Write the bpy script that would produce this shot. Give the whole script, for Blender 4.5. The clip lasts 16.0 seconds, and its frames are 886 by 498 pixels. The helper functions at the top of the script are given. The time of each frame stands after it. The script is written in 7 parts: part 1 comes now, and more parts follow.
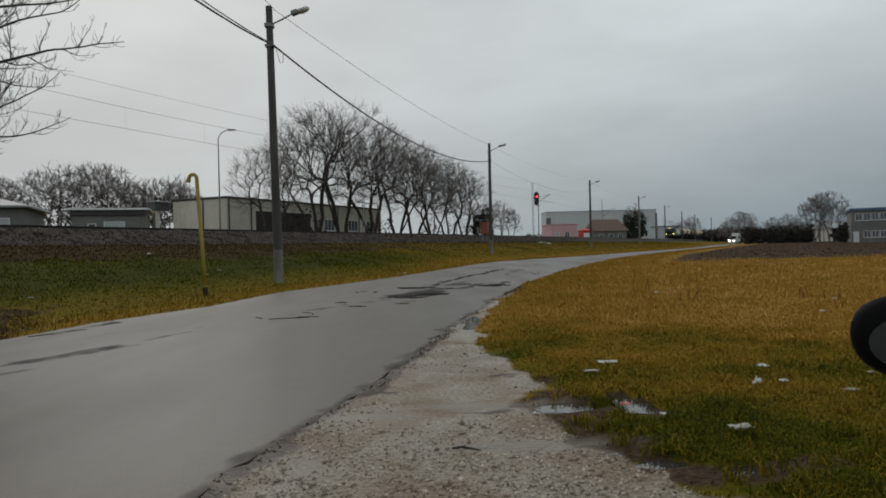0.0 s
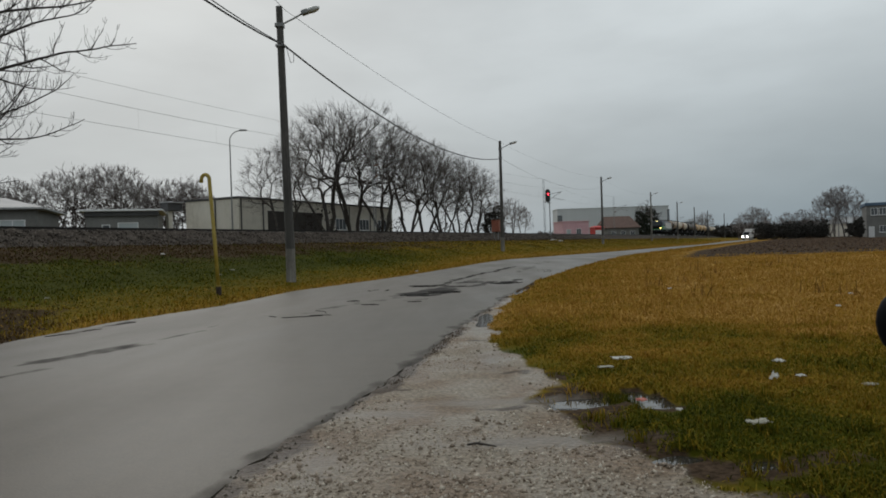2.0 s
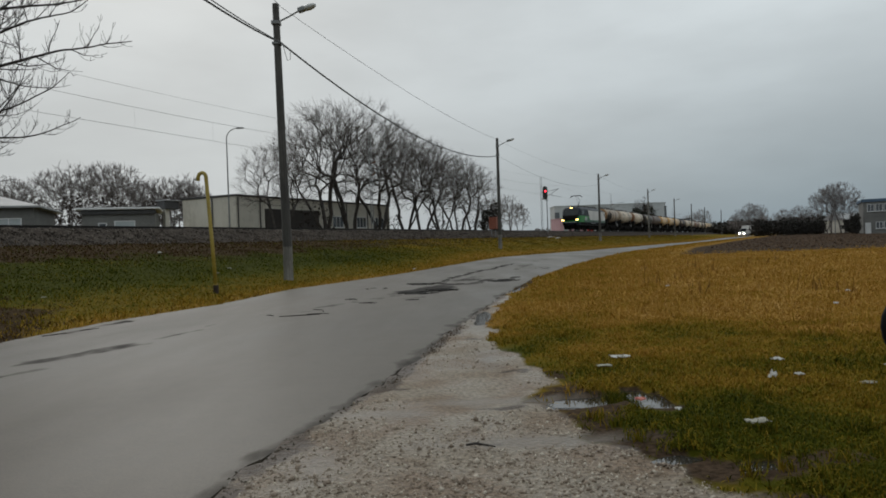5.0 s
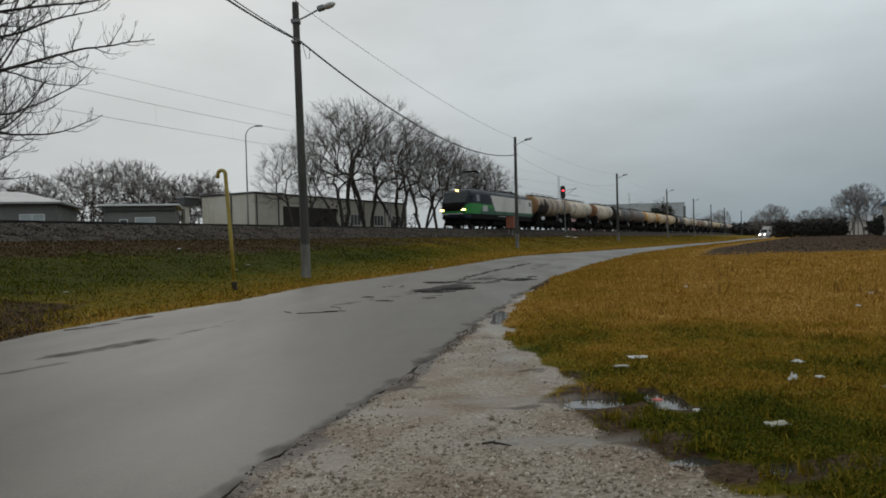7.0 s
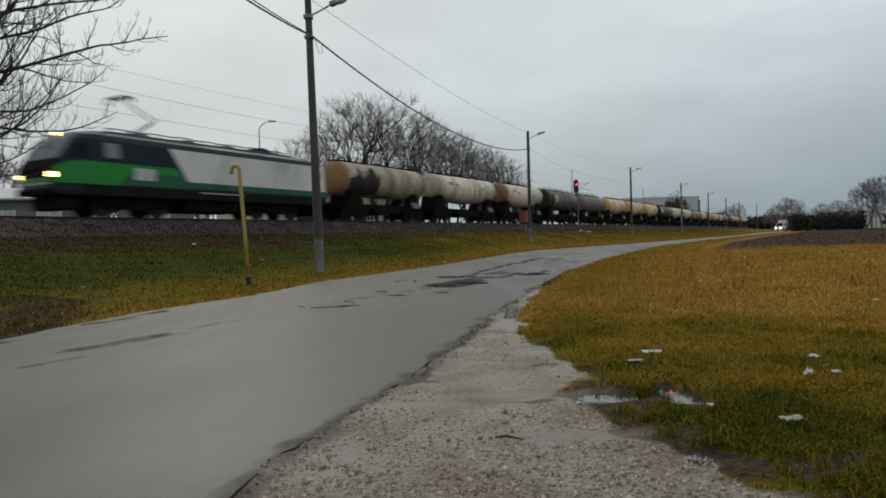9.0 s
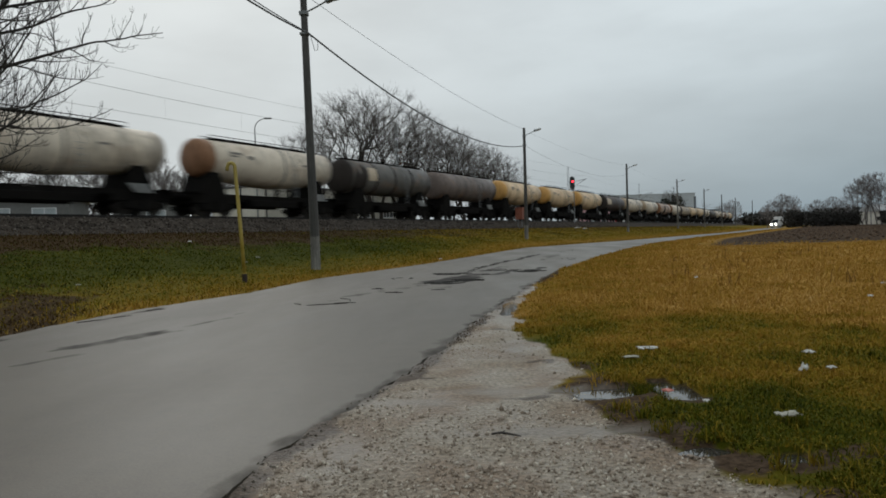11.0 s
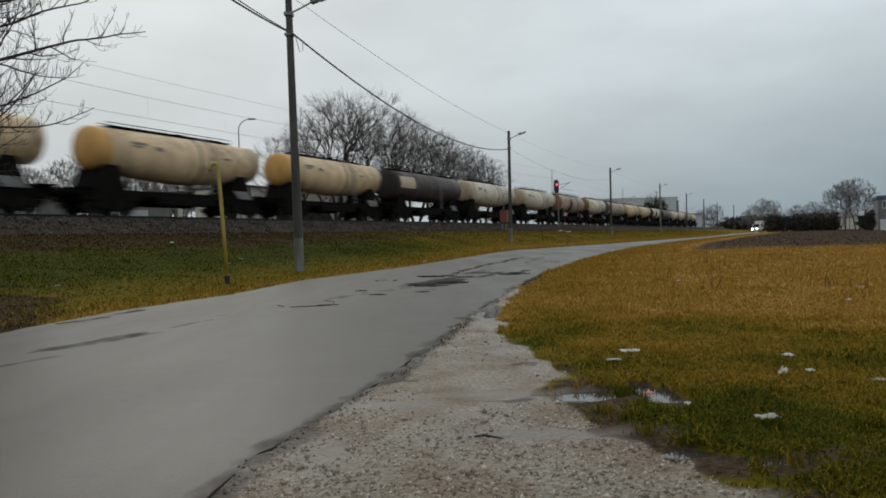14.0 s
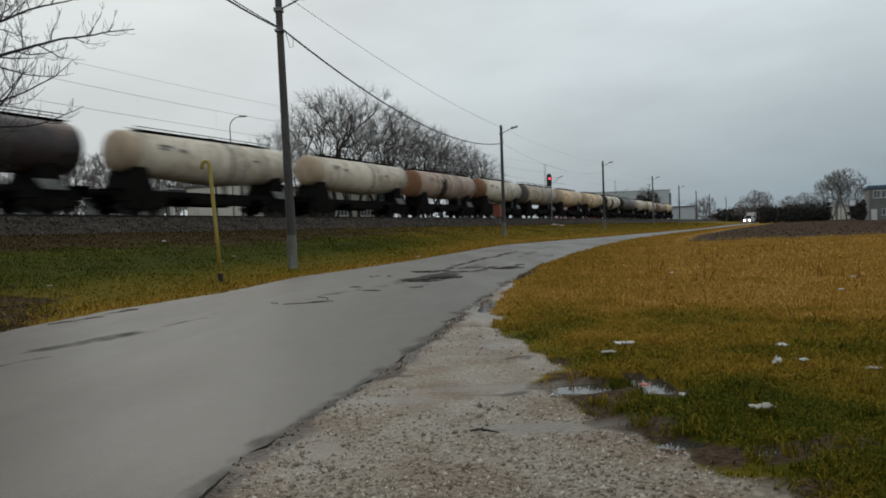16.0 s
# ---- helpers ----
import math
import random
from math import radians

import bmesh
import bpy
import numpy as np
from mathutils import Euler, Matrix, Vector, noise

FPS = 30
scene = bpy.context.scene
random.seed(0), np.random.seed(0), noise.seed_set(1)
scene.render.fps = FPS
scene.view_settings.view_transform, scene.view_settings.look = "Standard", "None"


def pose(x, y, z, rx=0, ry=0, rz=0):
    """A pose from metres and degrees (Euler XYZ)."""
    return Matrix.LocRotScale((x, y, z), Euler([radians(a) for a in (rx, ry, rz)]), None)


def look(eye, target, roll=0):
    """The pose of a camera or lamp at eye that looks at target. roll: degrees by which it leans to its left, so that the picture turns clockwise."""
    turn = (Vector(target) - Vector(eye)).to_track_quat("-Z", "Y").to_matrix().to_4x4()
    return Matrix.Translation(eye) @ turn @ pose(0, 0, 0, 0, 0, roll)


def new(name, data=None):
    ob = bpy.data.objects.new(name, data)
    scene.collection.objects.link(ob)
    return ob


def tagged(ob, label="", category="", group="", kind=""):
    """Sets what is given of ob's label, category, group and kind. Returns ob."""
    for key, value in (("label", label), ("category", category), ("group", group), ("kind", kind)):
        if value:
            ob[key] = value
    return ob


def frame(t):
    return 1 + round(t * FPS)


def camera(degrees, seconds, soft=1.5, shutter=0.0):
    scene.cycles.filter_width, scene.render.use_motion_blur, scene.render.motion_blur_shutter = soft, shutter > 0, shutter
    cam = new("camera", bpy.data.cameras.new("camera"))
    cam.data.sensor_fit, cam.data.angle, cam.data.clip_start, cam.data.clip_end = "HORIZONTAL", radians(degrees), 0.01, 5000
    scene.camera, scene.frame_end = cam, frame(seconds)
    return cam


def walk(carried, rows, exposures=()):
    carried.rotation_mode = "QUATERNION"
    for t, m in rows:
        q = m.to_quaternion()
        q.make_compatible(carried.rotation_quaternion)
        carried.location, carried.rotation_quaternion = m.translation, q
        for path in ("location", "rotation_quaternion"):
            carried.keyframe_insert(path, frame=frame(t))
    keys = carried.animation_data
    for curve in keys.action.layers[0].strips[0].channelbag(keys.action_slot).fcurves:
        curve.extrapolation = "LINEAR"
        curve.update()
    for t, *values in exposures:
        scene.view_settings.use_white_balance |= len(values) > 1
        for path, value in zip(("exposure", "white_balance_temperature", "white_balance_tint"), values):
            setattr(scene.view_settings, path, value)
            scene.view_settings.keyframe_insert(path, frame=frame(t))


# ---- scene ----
# Camera: hand-held at about a metre's height beside a parked car, almost still.
cam = camera(66.0, 16.0, soft=1.75, shutter=0.75)
walk(cam, [
    (0, pose(-0.000, 0.000, 1.050, 90.010, 1.430, 0.000)),
    (0.5, pose(-0.002, 0.005, 1.047, 90.235, 1.717, 0.315)),
    (1, pose(-0.006, 0.003, 1.053, 90.537, 1.968, 0.173)),
    (1.5, pose(-0.011, 0.004, 1.052, 90.927, 2.095, 0.561)),
    (2, pose(-0.013, 0.006, 1.039, 89.897, 1.888, 0.947)),
    (2.5, pose(-0.012, 0.006, 1.044, 89.819, 1.948, 0.644)),
    (3, pose(-0.012, 0.020, 1.048, 89.600, 1.720, 0.590)),
    (3.5, pose(-0.017, 0.021, 1.050, 89.662, 1.945, 0.420)),
    (6, pose(-0.018, 0.019, 1.052, 89.650, 1.726, 1.207)),
    (6.5, pose(-0.022, 0.012, 1.052, 89.573, 1.411, 1.647)),
    (7, pose(-0.021, 0.017, 1.051, 89.597, 1.576, 2.144)),
    (7.5, pose(-0.024, 0.018, 1.049, 89.618, 1.570, 2.536)),
    (8, pose(-0.020, 0.010, 1.049, 89.363, 1.573, 2.968)),
    (8.5, pose(-0.027, 0.020, 1.048, 89.137, 1.559, 3.118)),
    (9, pose(-0.022, 0.009, 1.050, 89.177, 1.718, 3.217)),
    (11.5, pose(-0.020, 0.017, 1.048, 88.883, 1.909, 2.639)),
    (12, pose(-0.021, 0.028, 1.046, 88.927, 1.850, 2.221)),
    (12.5, pose(-0.022, 0.011, 1.048, 89.128, 1.714, 2.388)),
    (13, pose(-0.020, 0.021, 1.044, 89.319, 1.995, 1.980)),
    (13.5, pose(-0.019, 0.017, 1.046, 89.268, 2.046, 1.847)),
    (14, pose(-0.017, 0.015, 1.049, 89.077, 1.491, 1.605)),
    (14.5, pose(-0.020, 0.029, 1.044, 88.860, 1.765, 1.441)),
    (15, pose(-0.012, 0.017, 1.042, 89.139, 2.016, 1.575)),
    (15.5, pose(-0.020, 0.022, 1.043, 89.005, 2.139, 1.302)),
    (16, pose(-0.014, 0.030, 1.042, 88.668, 2.212, 1.068)),
], exposures=[(0, 0.0, 6500, 10.0), (3.5, 0.04, 6480, 9.7), (7, 0.06, 6450, 9.4), (9, 0.16, 6380, 8.6), (12.5, 0.18, 6360, 8.4), (16, 0.19, 6360, 8.4)])

# ---- world and sun: a rainy, overcast winter afternoon ----
SUN_AZ, SUN_EL = -25.0, 38.0     # brighter cloud ahead and to one side
world = bpy.data.worlds.new("overcast_sky")
scene.world = world
world.use_nodes = True
wn, wl = world.node_tree.nodes, world.node_tree.links
wn.clear()


def wnode(kind, **kw):
    nd = wn.new(kind)
    for key, value in kw.items():
        nd.inputs[key].default_value = value
    return nd


def wsmooth(v, lo, hi):
    nd = wn.new("ShaderNodeMapRange")
    nd.interpolation_type = "SMOOTHSTEP"
    wl.new(v, nd.inputs[0])
    nd.inputs[1].default_value, nd.inputs[2].default_value = lo, hi
    return nd.outputs[0]


def wmix(f, a, b):
    nd = wn.new("ShaderNodeMix")
    nd.data_type = "RGBA"
    for sock, v in ((nd.inputs[0], f), (nd.inputs[6], a), (nd.inputs[7], b)):
        if isinstance(v, (int, float)):
            sock.default_value = v
        elif isinstance(v, tuple):
            sock.default_value = (*v, 1)
        else:
            wl.new(v, sock)
    return nd.outputs[2]


tc = wn.new("ShaderNodeTexCoord")
sep = wn.new("ShaderNodeSeparateXYZ")
wl.new(tc.outputs["Generated"], sep.inputs[0])
cloud_map = wn.new("ShaderNodeMapping")
cloud_map.inputs["Scale"].default_value = (1.6, 1.6, 5.0)
wl.new(tc.outputs["Generated"], cloud_map.inputs[0])
cloud = wnode("ShaderNodeTexNoise", Scale=1.6, Detail=5.0, Roughness=0.52)
wl.new(cloud_map.outputs[0], cloud.inputs["Vector"])
soft_cloud = wsmooth(cloud.outputs[0], 0.3, 0.72)
side = wsmooth(sep.outputs[0], -0.30, 0.55)       # the cloud is thicker towards +x
high = wsmooth(sep.outputs[2], -0.04, 0.34)
low = wmix(side, (0.535, 0.575, 0.590), (0.235, 0.295, 0.330))
top = wmix(side, (0.590, 0.632, 0.645), (0.690, 0.750, 0.770))
sky = wmix(high, low, top)
dark = wmix(0.84, (0, 0, 0), sky)
cloudy = wmix(soft_cloud, dark, sky)
nishita = wn.new("ShaderNodeTexSky")
nishita.sky_type = "NISHITA"
nishita.sun_disc = False
nishita.sun_elevation, nishita.sun_rotation = radians(SUN_EL), radians(SUN_AZ)
nishita.dust_density = 6.0
thin = wmix(0.06, (0, 0, 0), nishita.outputs[0])
blended = wmix(0.08, cloudy, thin)
bg = wnode("ShaderNodeBackground", Strength=1.0)
wl.new(blended, bg.inputs[0])
wout = wn.new("ShaderNodeOutputWorld")
wl.new(bg.outputs[0], wout.inputs[0])

sun_data = bpy.data.lights.new("sun", "SUN")
sun_data.energy, sun_data.angle, sun_data.color = 0.5, radians(40), (1.0, 0.97, 0.93)
sun = new("sun", sun_data)
sun.matrix_world = look((40 * math.sin(radians(SUN_AZ)), 40 * math.cos(radians(SUN_AZ)), 40 * math.tan(radians(SUN_EL))), (0, 0, 0))


# ---- materials ----
def material(name, colours, scale=4.0, rough=0.6, metal=0.0, bump=0.0, bump_scale=None, rough_var=0.0, fine=0.35,
             island=0.0, stretch=(1, 1, 1), coords="Object", spec=0.5, obj_random=0.0):
    """A surface whose colour wanders between two or three colours at two scales, with wear in its gloss and fine relief."""
    m = bpy.data.materials.new(name)
    m.use_nodes = True
    nd, lk = m.node_tree.nodes, m.node_tree.links
    bsdf = nd["Principled BSDF"]
    bsdf.inputs["Metallic"].default_value = metal
    bsdf.inputs["Roughness"].default_value = rough
    bsdf.inputs["Specular IOR Level"].default_value = spec
    tex = nd.new("ShaderNodeTexCoord")
    mp = nd.new("ShaderNodeMapping")
    mp.inputs["Scale"].default_value = stretch
    lk.new(tex.outputs[coords], mp.inputs[0])

    def noise_tex(sc, detail):
        t = nd.new("ShaderNodeTexNoise")
        t.inputs["Scale"].default_value, t.inputs["Detail"].default_value = sc, detail
        lk.new(mp.outputs[0], t.inputs["Vector"])
        return t.outputs[0]

    big, small = noise_tex(scale, 4), noise_tex(scale * 9, 6)
    mx = nd.new("ShaderNodeMix")
    mx.data_type = "FLOAT"
    mx.inputs[0].default_value = fine
    lk.new(big, mx.inputs[2])
    lk.new(small, mx.inputs[3])
    fac = mx.outputs[0]
    if island or obj_random:
        src = nd.new("ShaderNodeNewGeometry").outputs["Random Per Island"] if island else nd.new("ShaderNodeObjectInfo").outputs["Random"]
        mi = nd.new("ShaderNodeMix")
        mi.data_type = "FLOAT"
        mi.inputs[0].default_value = island or obj_random
        lk.new(fac, mi.inputs[2])
        lk.new(src, mi.inputs[3])
        fac = mi.outputs[0]
    ramp = nd.new("ShaderNodeValToRGB")
    lo, hi = (0.33, 0.68) if not island else (0.18, 0.82)
    ramp.color_ramp.elements[0].position, ramp.color_ramp.elements[1].position = lo, hi
    ramp.color_ramp.elements[0].color = (*colours[0], 1)
    ramp.color_ramp.elements[1].color = (*colours[-1], 1)
    if len(colours) == 3:
        e = ramp.color_ramp.elements.new((lo + hi) / 2)
        e.color = (*colours[1], 1)
    lk.new(fac, ramp.inputs[0])
    lk.new(ramp.outputs[0], bsdf.inputs["Base Color"])
    if rough_var:
        mr = nd.new("ShaderNodeMapRange")
        lk.new(big, mr.inputs[0])
        mr.inputs[1].default_value, mr.inputs[2].default_value = 0.3, 0.7
        mr.inputs[3].default_value, mr.inputs[4].default_value = max(0.03, rough - rough_var), min(1, rough + rough_var)
        lk.new(mr.outputs[0], bsdf.inputs["Roughness"])
    if bump:
        bp = nd.new("ShaderNodeBump")
        bp.inputs["Strength"].default_value, bp.inputs["Distance"].default_value = bump, 0.02
        lk.new(noise_tex(bump_scale or scale * 12, 5), bp.inputs["Height"])
        lk.new(bp.outputs[0], bsdf.inputs["Normal"])
    return m


def glow(name, colour, strength):
    m = bpy.data.materials.new(name)
    m.use_nodes = True
    b = m.node_tree.nodes["Principled BSDF"]
    b.inputs["Base Color"].default_value = (*colour, 1)
    b.inputs["Emission Color"].default_value = (*colour, 1)
    b.inputs["Emission Strength"].default_value = strength
    return m


CONCRETE = material("weathered_concrete", [(0.075, 0.071, 0.063), (0.15, 0.143, 0.128), (0.26, 0.248, 0.222)], 2.5, 0.85, bump=0.4, stretch=(1, 1, 0.35))
DARK_POLE = material("wet_dark_concrete", [(0.030, 0.029, 0.026), (0.052, 0.049, 0.044), (0.085, 0.080, 0.072)], 2.0, 0.7, bump=0.4, stretch=(1, 1, 0.25))
GALV = material("galvanised_steel", [(0.15, 0.155, 0.155), (0.24, 0.245, 0.245)], 6, 0.55, 0.4, rough_var=0.12)
LAMP_GREY = material("lamp_housing_grey", [(0.16, 0.17, 0.17), (0.26, 0.27, 0.27)], 9, 0.5, 0.2)
LAMP_GLASS = material("lamp_cover_plastic", [(0.42, 0.43, 0.42), (0.55, 0.56, 0.55)], 6, 0.25)
CABLE = material("black_cable", [(0.03, 0.03, 0.032), (0.06, 0.06, 0.062)], 3, 0.6)
WIRE = material("catenary_copper", [(0.20, 0.20, 0.20), (0.30, 0.29, 0.28)], 3, 0.5, 0.3)
YELLOW = material("yellow_gas_paint", [(0.23, 0.165, 0.025), (0.34, 0.255, 0.045), (0.40, 0.31, 0.085)], 3, 0.45, bump=0.15, rough_var=0.15)
RUST = material("rusty_steel", [(0.05, 0.022, 0.012), (0.11, 0.045, 0.02), (0.16, 0.08, 0.04)], 9, 0.85, bump=0.6)
RAIL = material("rail_steel", [(0.007, 0.006, 0.005), (0.018, 0.014, 0.011)], 5, 0.7, 0.2, bump=0.2)
SLEEPER = material("sleeper_concrete", [(0.16, 0.15, 0.14), (0.26, 0.25, 0.23)], 5, 0.9, bump=0.3)
BALLAST = material("ballast_stone", [(0.022, 0.018, 0.014), (0.052, 0.042, 0.034), (0.095, 0.080, 0.066)], 3.0, 0.85, spec=0.04, bump=1.0, bump_scale=16, fine=0.6)
STONE = material("loose_ballast", [(0.022, 0.017, 0.013), (0.054, 0.044, 0.036), (0.135, 0.115, 0.097)], 5, 0.8, island=0.85, spec=0.15)
GRAVEL_STONE = material("loose_gravel", [(0.17, 0.128, 0.09), (0.28, 0.222, 0.165), (0.50, 0.44, 0.36)], 9, 0.6, island=0.9)


def toned_grass(name, gain=1.0, spread=0.34):
    """Grass whose colour runs from deep green over olive to straw, by the tone that each blade carries."""
    m = bpy.data.materials.new(name)
    m.use_nodes = True
    nd, lk = m.node_tree.nodes, m.node_tree.links
    bsdf = nd["Principled BSDF"]
    bsdf.inputs["Roughness"].default_value, bsdf.inputs["Specular IOR Level"].default_value = 0.75, 0.03
    lk.new(grass_ramp(nd, lk, gain, spread, True), bsdf.inputs["Base Color"])
    return m


def grass_ramp(nd, lk, gain, spread, per_blade):
    tone = nd.new("ShaderNodeAttribute")
    tone.attribute_name = "tone"
    tex = nd.new("ShaderNodeTexNoise")
    tex.inputs["Scale"].default_value, tex.inputs["Detail"].default_value = 5.0, 5.0
    lk.new(nd.new("ShaderNodeTexCoord").outputs["Object"], tex.inputs["Vector"])
    value = tone.outputs["Fac"]
    sources = [(tex.outputs[0], 0.30)]
    if per_blade:
        sources.append((nd.new("ShaderNodeNewGeometry").outputs["Random Per Island"], spread))
    for src, amount in sources:
        ma = nd.new("ShaderNodeMath")
        ma.operation = "MULTIPLY_ADD"
        lk.new(src, ma.inputs[0])
        ma.inputs[1].default_value, ma.inputs[2].default_value = amount, -amount / 2
        ad = nd.new("ShaderNodeMath")
        ad.operation = "ADD"
        lk.new(value, ad.inputs[0])
        lk.new(ma.outputs[0], ad.inputs[1])
        value = ad.outputs[0]
    ramp = nd.new("ShaderNodeValToRGB")
    stops = ((0.0, (0.024, 0.034, 0.003)), (0.22, (0.070, 0.072, 0.006)), (0.42, (0.175, 0.118, 0.012)), (0.60, (0.245, 0.145, 0.021)), (0.78, (0.315, 0.172, 0.035)), (1.0, (0.50, 0.33, 0.11)))
    el = ramp.color_ramp.elements
    while len(el) < len(stops):
        el.new(0.5)
    for e, (p, c) in zip(el, stops):
        e.position, e.color = p, (*(gain * q for q in c), 1)
    lk.new(value, ramp.inputs[0])
    return ramp.outputs[0]


GRASS = toned_grass("winter_grass_blades", 1.22)
GRASS_DEAD = material("dead_brown_growth", [(0.028, 0.017, 0.007), (0.060, 0.036, 0.014), (0.105, 0.066, 0.025)], 0.5, 0.8, island=0.2, spec=0.04)
WEED = material("withered_weed", [(0.12, 0.060, 0.018), (0.22, 0.12, 0.04)], 2, 0.85, island=0.5, spec=0.04)
# no air volume: distance haze is mixed into this paler bark colour
BARK_FAR = material("haze_tinted_far_bark", [(0.10, 0.088, 0.083), (0.155, 0.138, 0.13)], 2, 0.9)
BARK = material("wet_bark", [(0.016, 0.013, 0.011), (0.036, 0.030, 0.026), (0.062, 0.053, 0.045)], 3, 0.85, bump=0.6)
TWIG = material("bare_twigs", [(0.075, 0.064, 0.058), (0.13, 0.112, 0.102)], 3, 0.85)
# twigs paled the same way, the haze is part of their colour
TWIG_FAR = material("haze_tinted_far_twigs", [(0.17, 0.150, 0.143), (0.24, 0.215, 0.206)], 0.6, 0.9)
EVERGREEN = material("dark_conifer", [(0.010, 0.016, 0.010), (0.028, 0.036, 0.020)], 2, 0.8, island=0.5)
THICKET = material("brown_far_thicket", [(0.070, 0.058, 0.054), (0.125, 0.107, 0.10)], 1.0, 0.9, island=0.4, spec=0.05)
THICKET_DARK = material("dark_undergrowth", [(0.022, 0.018, 0.016), (0.048, 0.040, 0.036)], 1.0, 0.9, island=0.4, spec=0.05)
# lightened slightly, so the colour carries some far haze
HEDGE = material("dark_winter_hedge", [(0.028, 0.027, 0.023), (0.055, 0.050, 0.043)], 1.5, 0.9, island=0.5)
# ---- building helpers ----
def finish(me, mat, smooth=False):
    me.materials.append(mat)
    if smooth:
        me.polygons.foreach_set("use_smooth", [True] * len(me.polygons))
    me.update()
    return me


def part(name, bm, mat, parent=None, label="", smooth=False):
    """Links a bmesh as one mesh object under a thing or under a part."""
    me = bpy.data.meshes.new(name)
    bmesh.ops.recalc_face_normals(bm, faces=bm.faces)
    bm.to_mesh(me)
    bm.free()
    finish(me, mat, smooth)
    ob = new(name, me)
    if parent:
        ob.parent = parent
    if label:
        ob["label"] = label
    return ob


def mesh_np(name, verts, tris, mat, smooth=False):
    """A mesh from numpy arrays of corners and triangles."""
    me = bpy.data.meshes.new(name)
    verts, tris = np.asarray(verts, np.float32), np.asarray(tris, np.int32)
    me.vertices.add(len(verts))
    me.vertices.foreach_set("co", verts.ravel())
    me.loops.add(tris.size)
    me.loops.foreach_set("vertex_index", tris.ravel())
    me.polygons.add(len(tris))
    me.polygons.foreach_set("loop_start", np.arange(0, tris.size, tris.shape[1], dtype=np.int32))
    me.update(calc_edges=True)
    return finish(me, mat, smooth)


def box(bm, c, s, m=None, bevel=0.0):
    """A box of size s round the point c, turned by m."""
    mat = Matrix.Translation(c) @ (m or Matrix.Identity(4)) @ Matrix.Diagonal((*s, 1))
    made = bmesh.ops.create_cube(bm, size=1.0, matrix=mat)
    if bevel:
        edges = {e for v in made["verts"] for e in v.link_edges}
        bmesh.ops.bevel(bm, geom=list(edges), offset=bevel, segments=1, affect="EDGES", profile=0.6)


def rod(bm, a, b, ra, rb=None, n=8):
    """A tapered rod from a to b."""
    a, b = Vector(a), Vector(b)
    turn = (b - a).to_track_quat("Z", "Y").to_matrix().to_4x4()
    bmesh.ops.create_cone(bm, cap_ends=True, segments=n, radius1=ra, radius2=ra if rb is None else rb, depth=(b - a).length,
                          matrix=Matrix.Translation((a + b) / 2) @ turn)


def tube(bm, pts, r, n=8):
    """A bent tube through the points; r is one radius or one for each point."""
    pts = [Vector(p) for p in pts]
    rad = r if isinstance(r, (list, tuple)) else [r] * len(pts)
    rings, ref = [], Vector((0.13, 0.31, 0.94))
    for i, p in enumerate(pts):
        t = (pts[min(i + 1, len(pts) - 1)] - pts[max(i - 1, 0)]).normalized()
        u = t.cross(ref).normalized()
        v = t.cross(u)
        rings.append([bm.verts.new(p + (u * math.cos(k * math.tau / n) + v * math.sin(k * math.tau / n)) * rad[i]) for k in range(n)])
    for a, b in zip(rings, rings[1:]):
        for k in range(n):
            bm.faces.new((a[k], a[(k + 1) % n], b[(k + 1) % n], b[k]))
    bm.faces.new(rings[0])
    bm.faces.new(rings[-1])


def lathe_x(bm, profile, n=24, centre=0.0):
    """Turns (x, radius, height of the axis) rows about a lengthwise axis."""
    rings = []
    for x, r, zc in profile:
        rings.append([bm.verts.new((x, centre + r * math.sin(k * math.tau / n), zc + r * math.cos(k * math.tau / n))) for k in range(n)])
    for a, b in zip(rings, rings[1:]):
        for k in range(n):
            bm.faces.new((a[k], a[(k + 1) % n], b[(k + 1) % n], b[k]))
    bm.faces.new(rings[0])
    bm.faces.new(rings[-1])


def plate(bm, pts, thick):
    """A flat plate: pts in a plane, pushed out by the vector thick."""
    lo = [bm.verts.new(p) for p in pts]
    hi = [bm.verts.new(Vector(p) + Vector(thick)) for p in pts]
    bm.faces.new(lo)
    bm.faces.new(hi)
    for i in range(len(pts)):
        j = (i + 1) % len(pts)
        bm.faces.new((lo[i], lo[j], hi[j], hi[i]))


def thing(name, label, category, m=None, group="", kind=""):
    ob = tagged(new(name), label, category, group, kind)
    ob.empty_display_size = 0.2
    if m is not None:
        ob.matrix_basis = m
    return ob


# ---- the plan: road, embankment, field ----
AZ, OFF, RAIL_Z = 0.4433, -30.18, 2.565          # the track: heading from +y, distance from the origin, height of the rails
CA, SA = math.cos(AZ), math.sin(AZ)


def track(s, lat=0.0, z=0.0):
    """A point s metres along the track, lat metres to its near side."""
    return (SA * s + CA * (OFF + lat), CA * s - SA * (OFF + lat), z)


ROAD_Y = np.array([-400, -60, -10, 0, 5, 9, 10.8, 13.9, 18.5, 26.1, 43.6, 62.4, 87.5, 144, 190, 260, 430, 900, 3000.])
ROAD_L = np.array([-40, -8, -5.5, -5.75, -5.85, -5.82, -5.67, -4.83, -4.37, -1.8, 3.1, 13.7, 26.5, 56.2, 82, 124, 236, 560, 2000.])
EDGE_Y = np.array([-400, -60, -10, 0, 2.96, 3.88, 5.03, 5.99, 7.06, 9.24, 12.0, 14.5, 19.9, 28.5, 45.9, 76.7, 117.9, 150, 190, 260, 430, 900, 3000.])
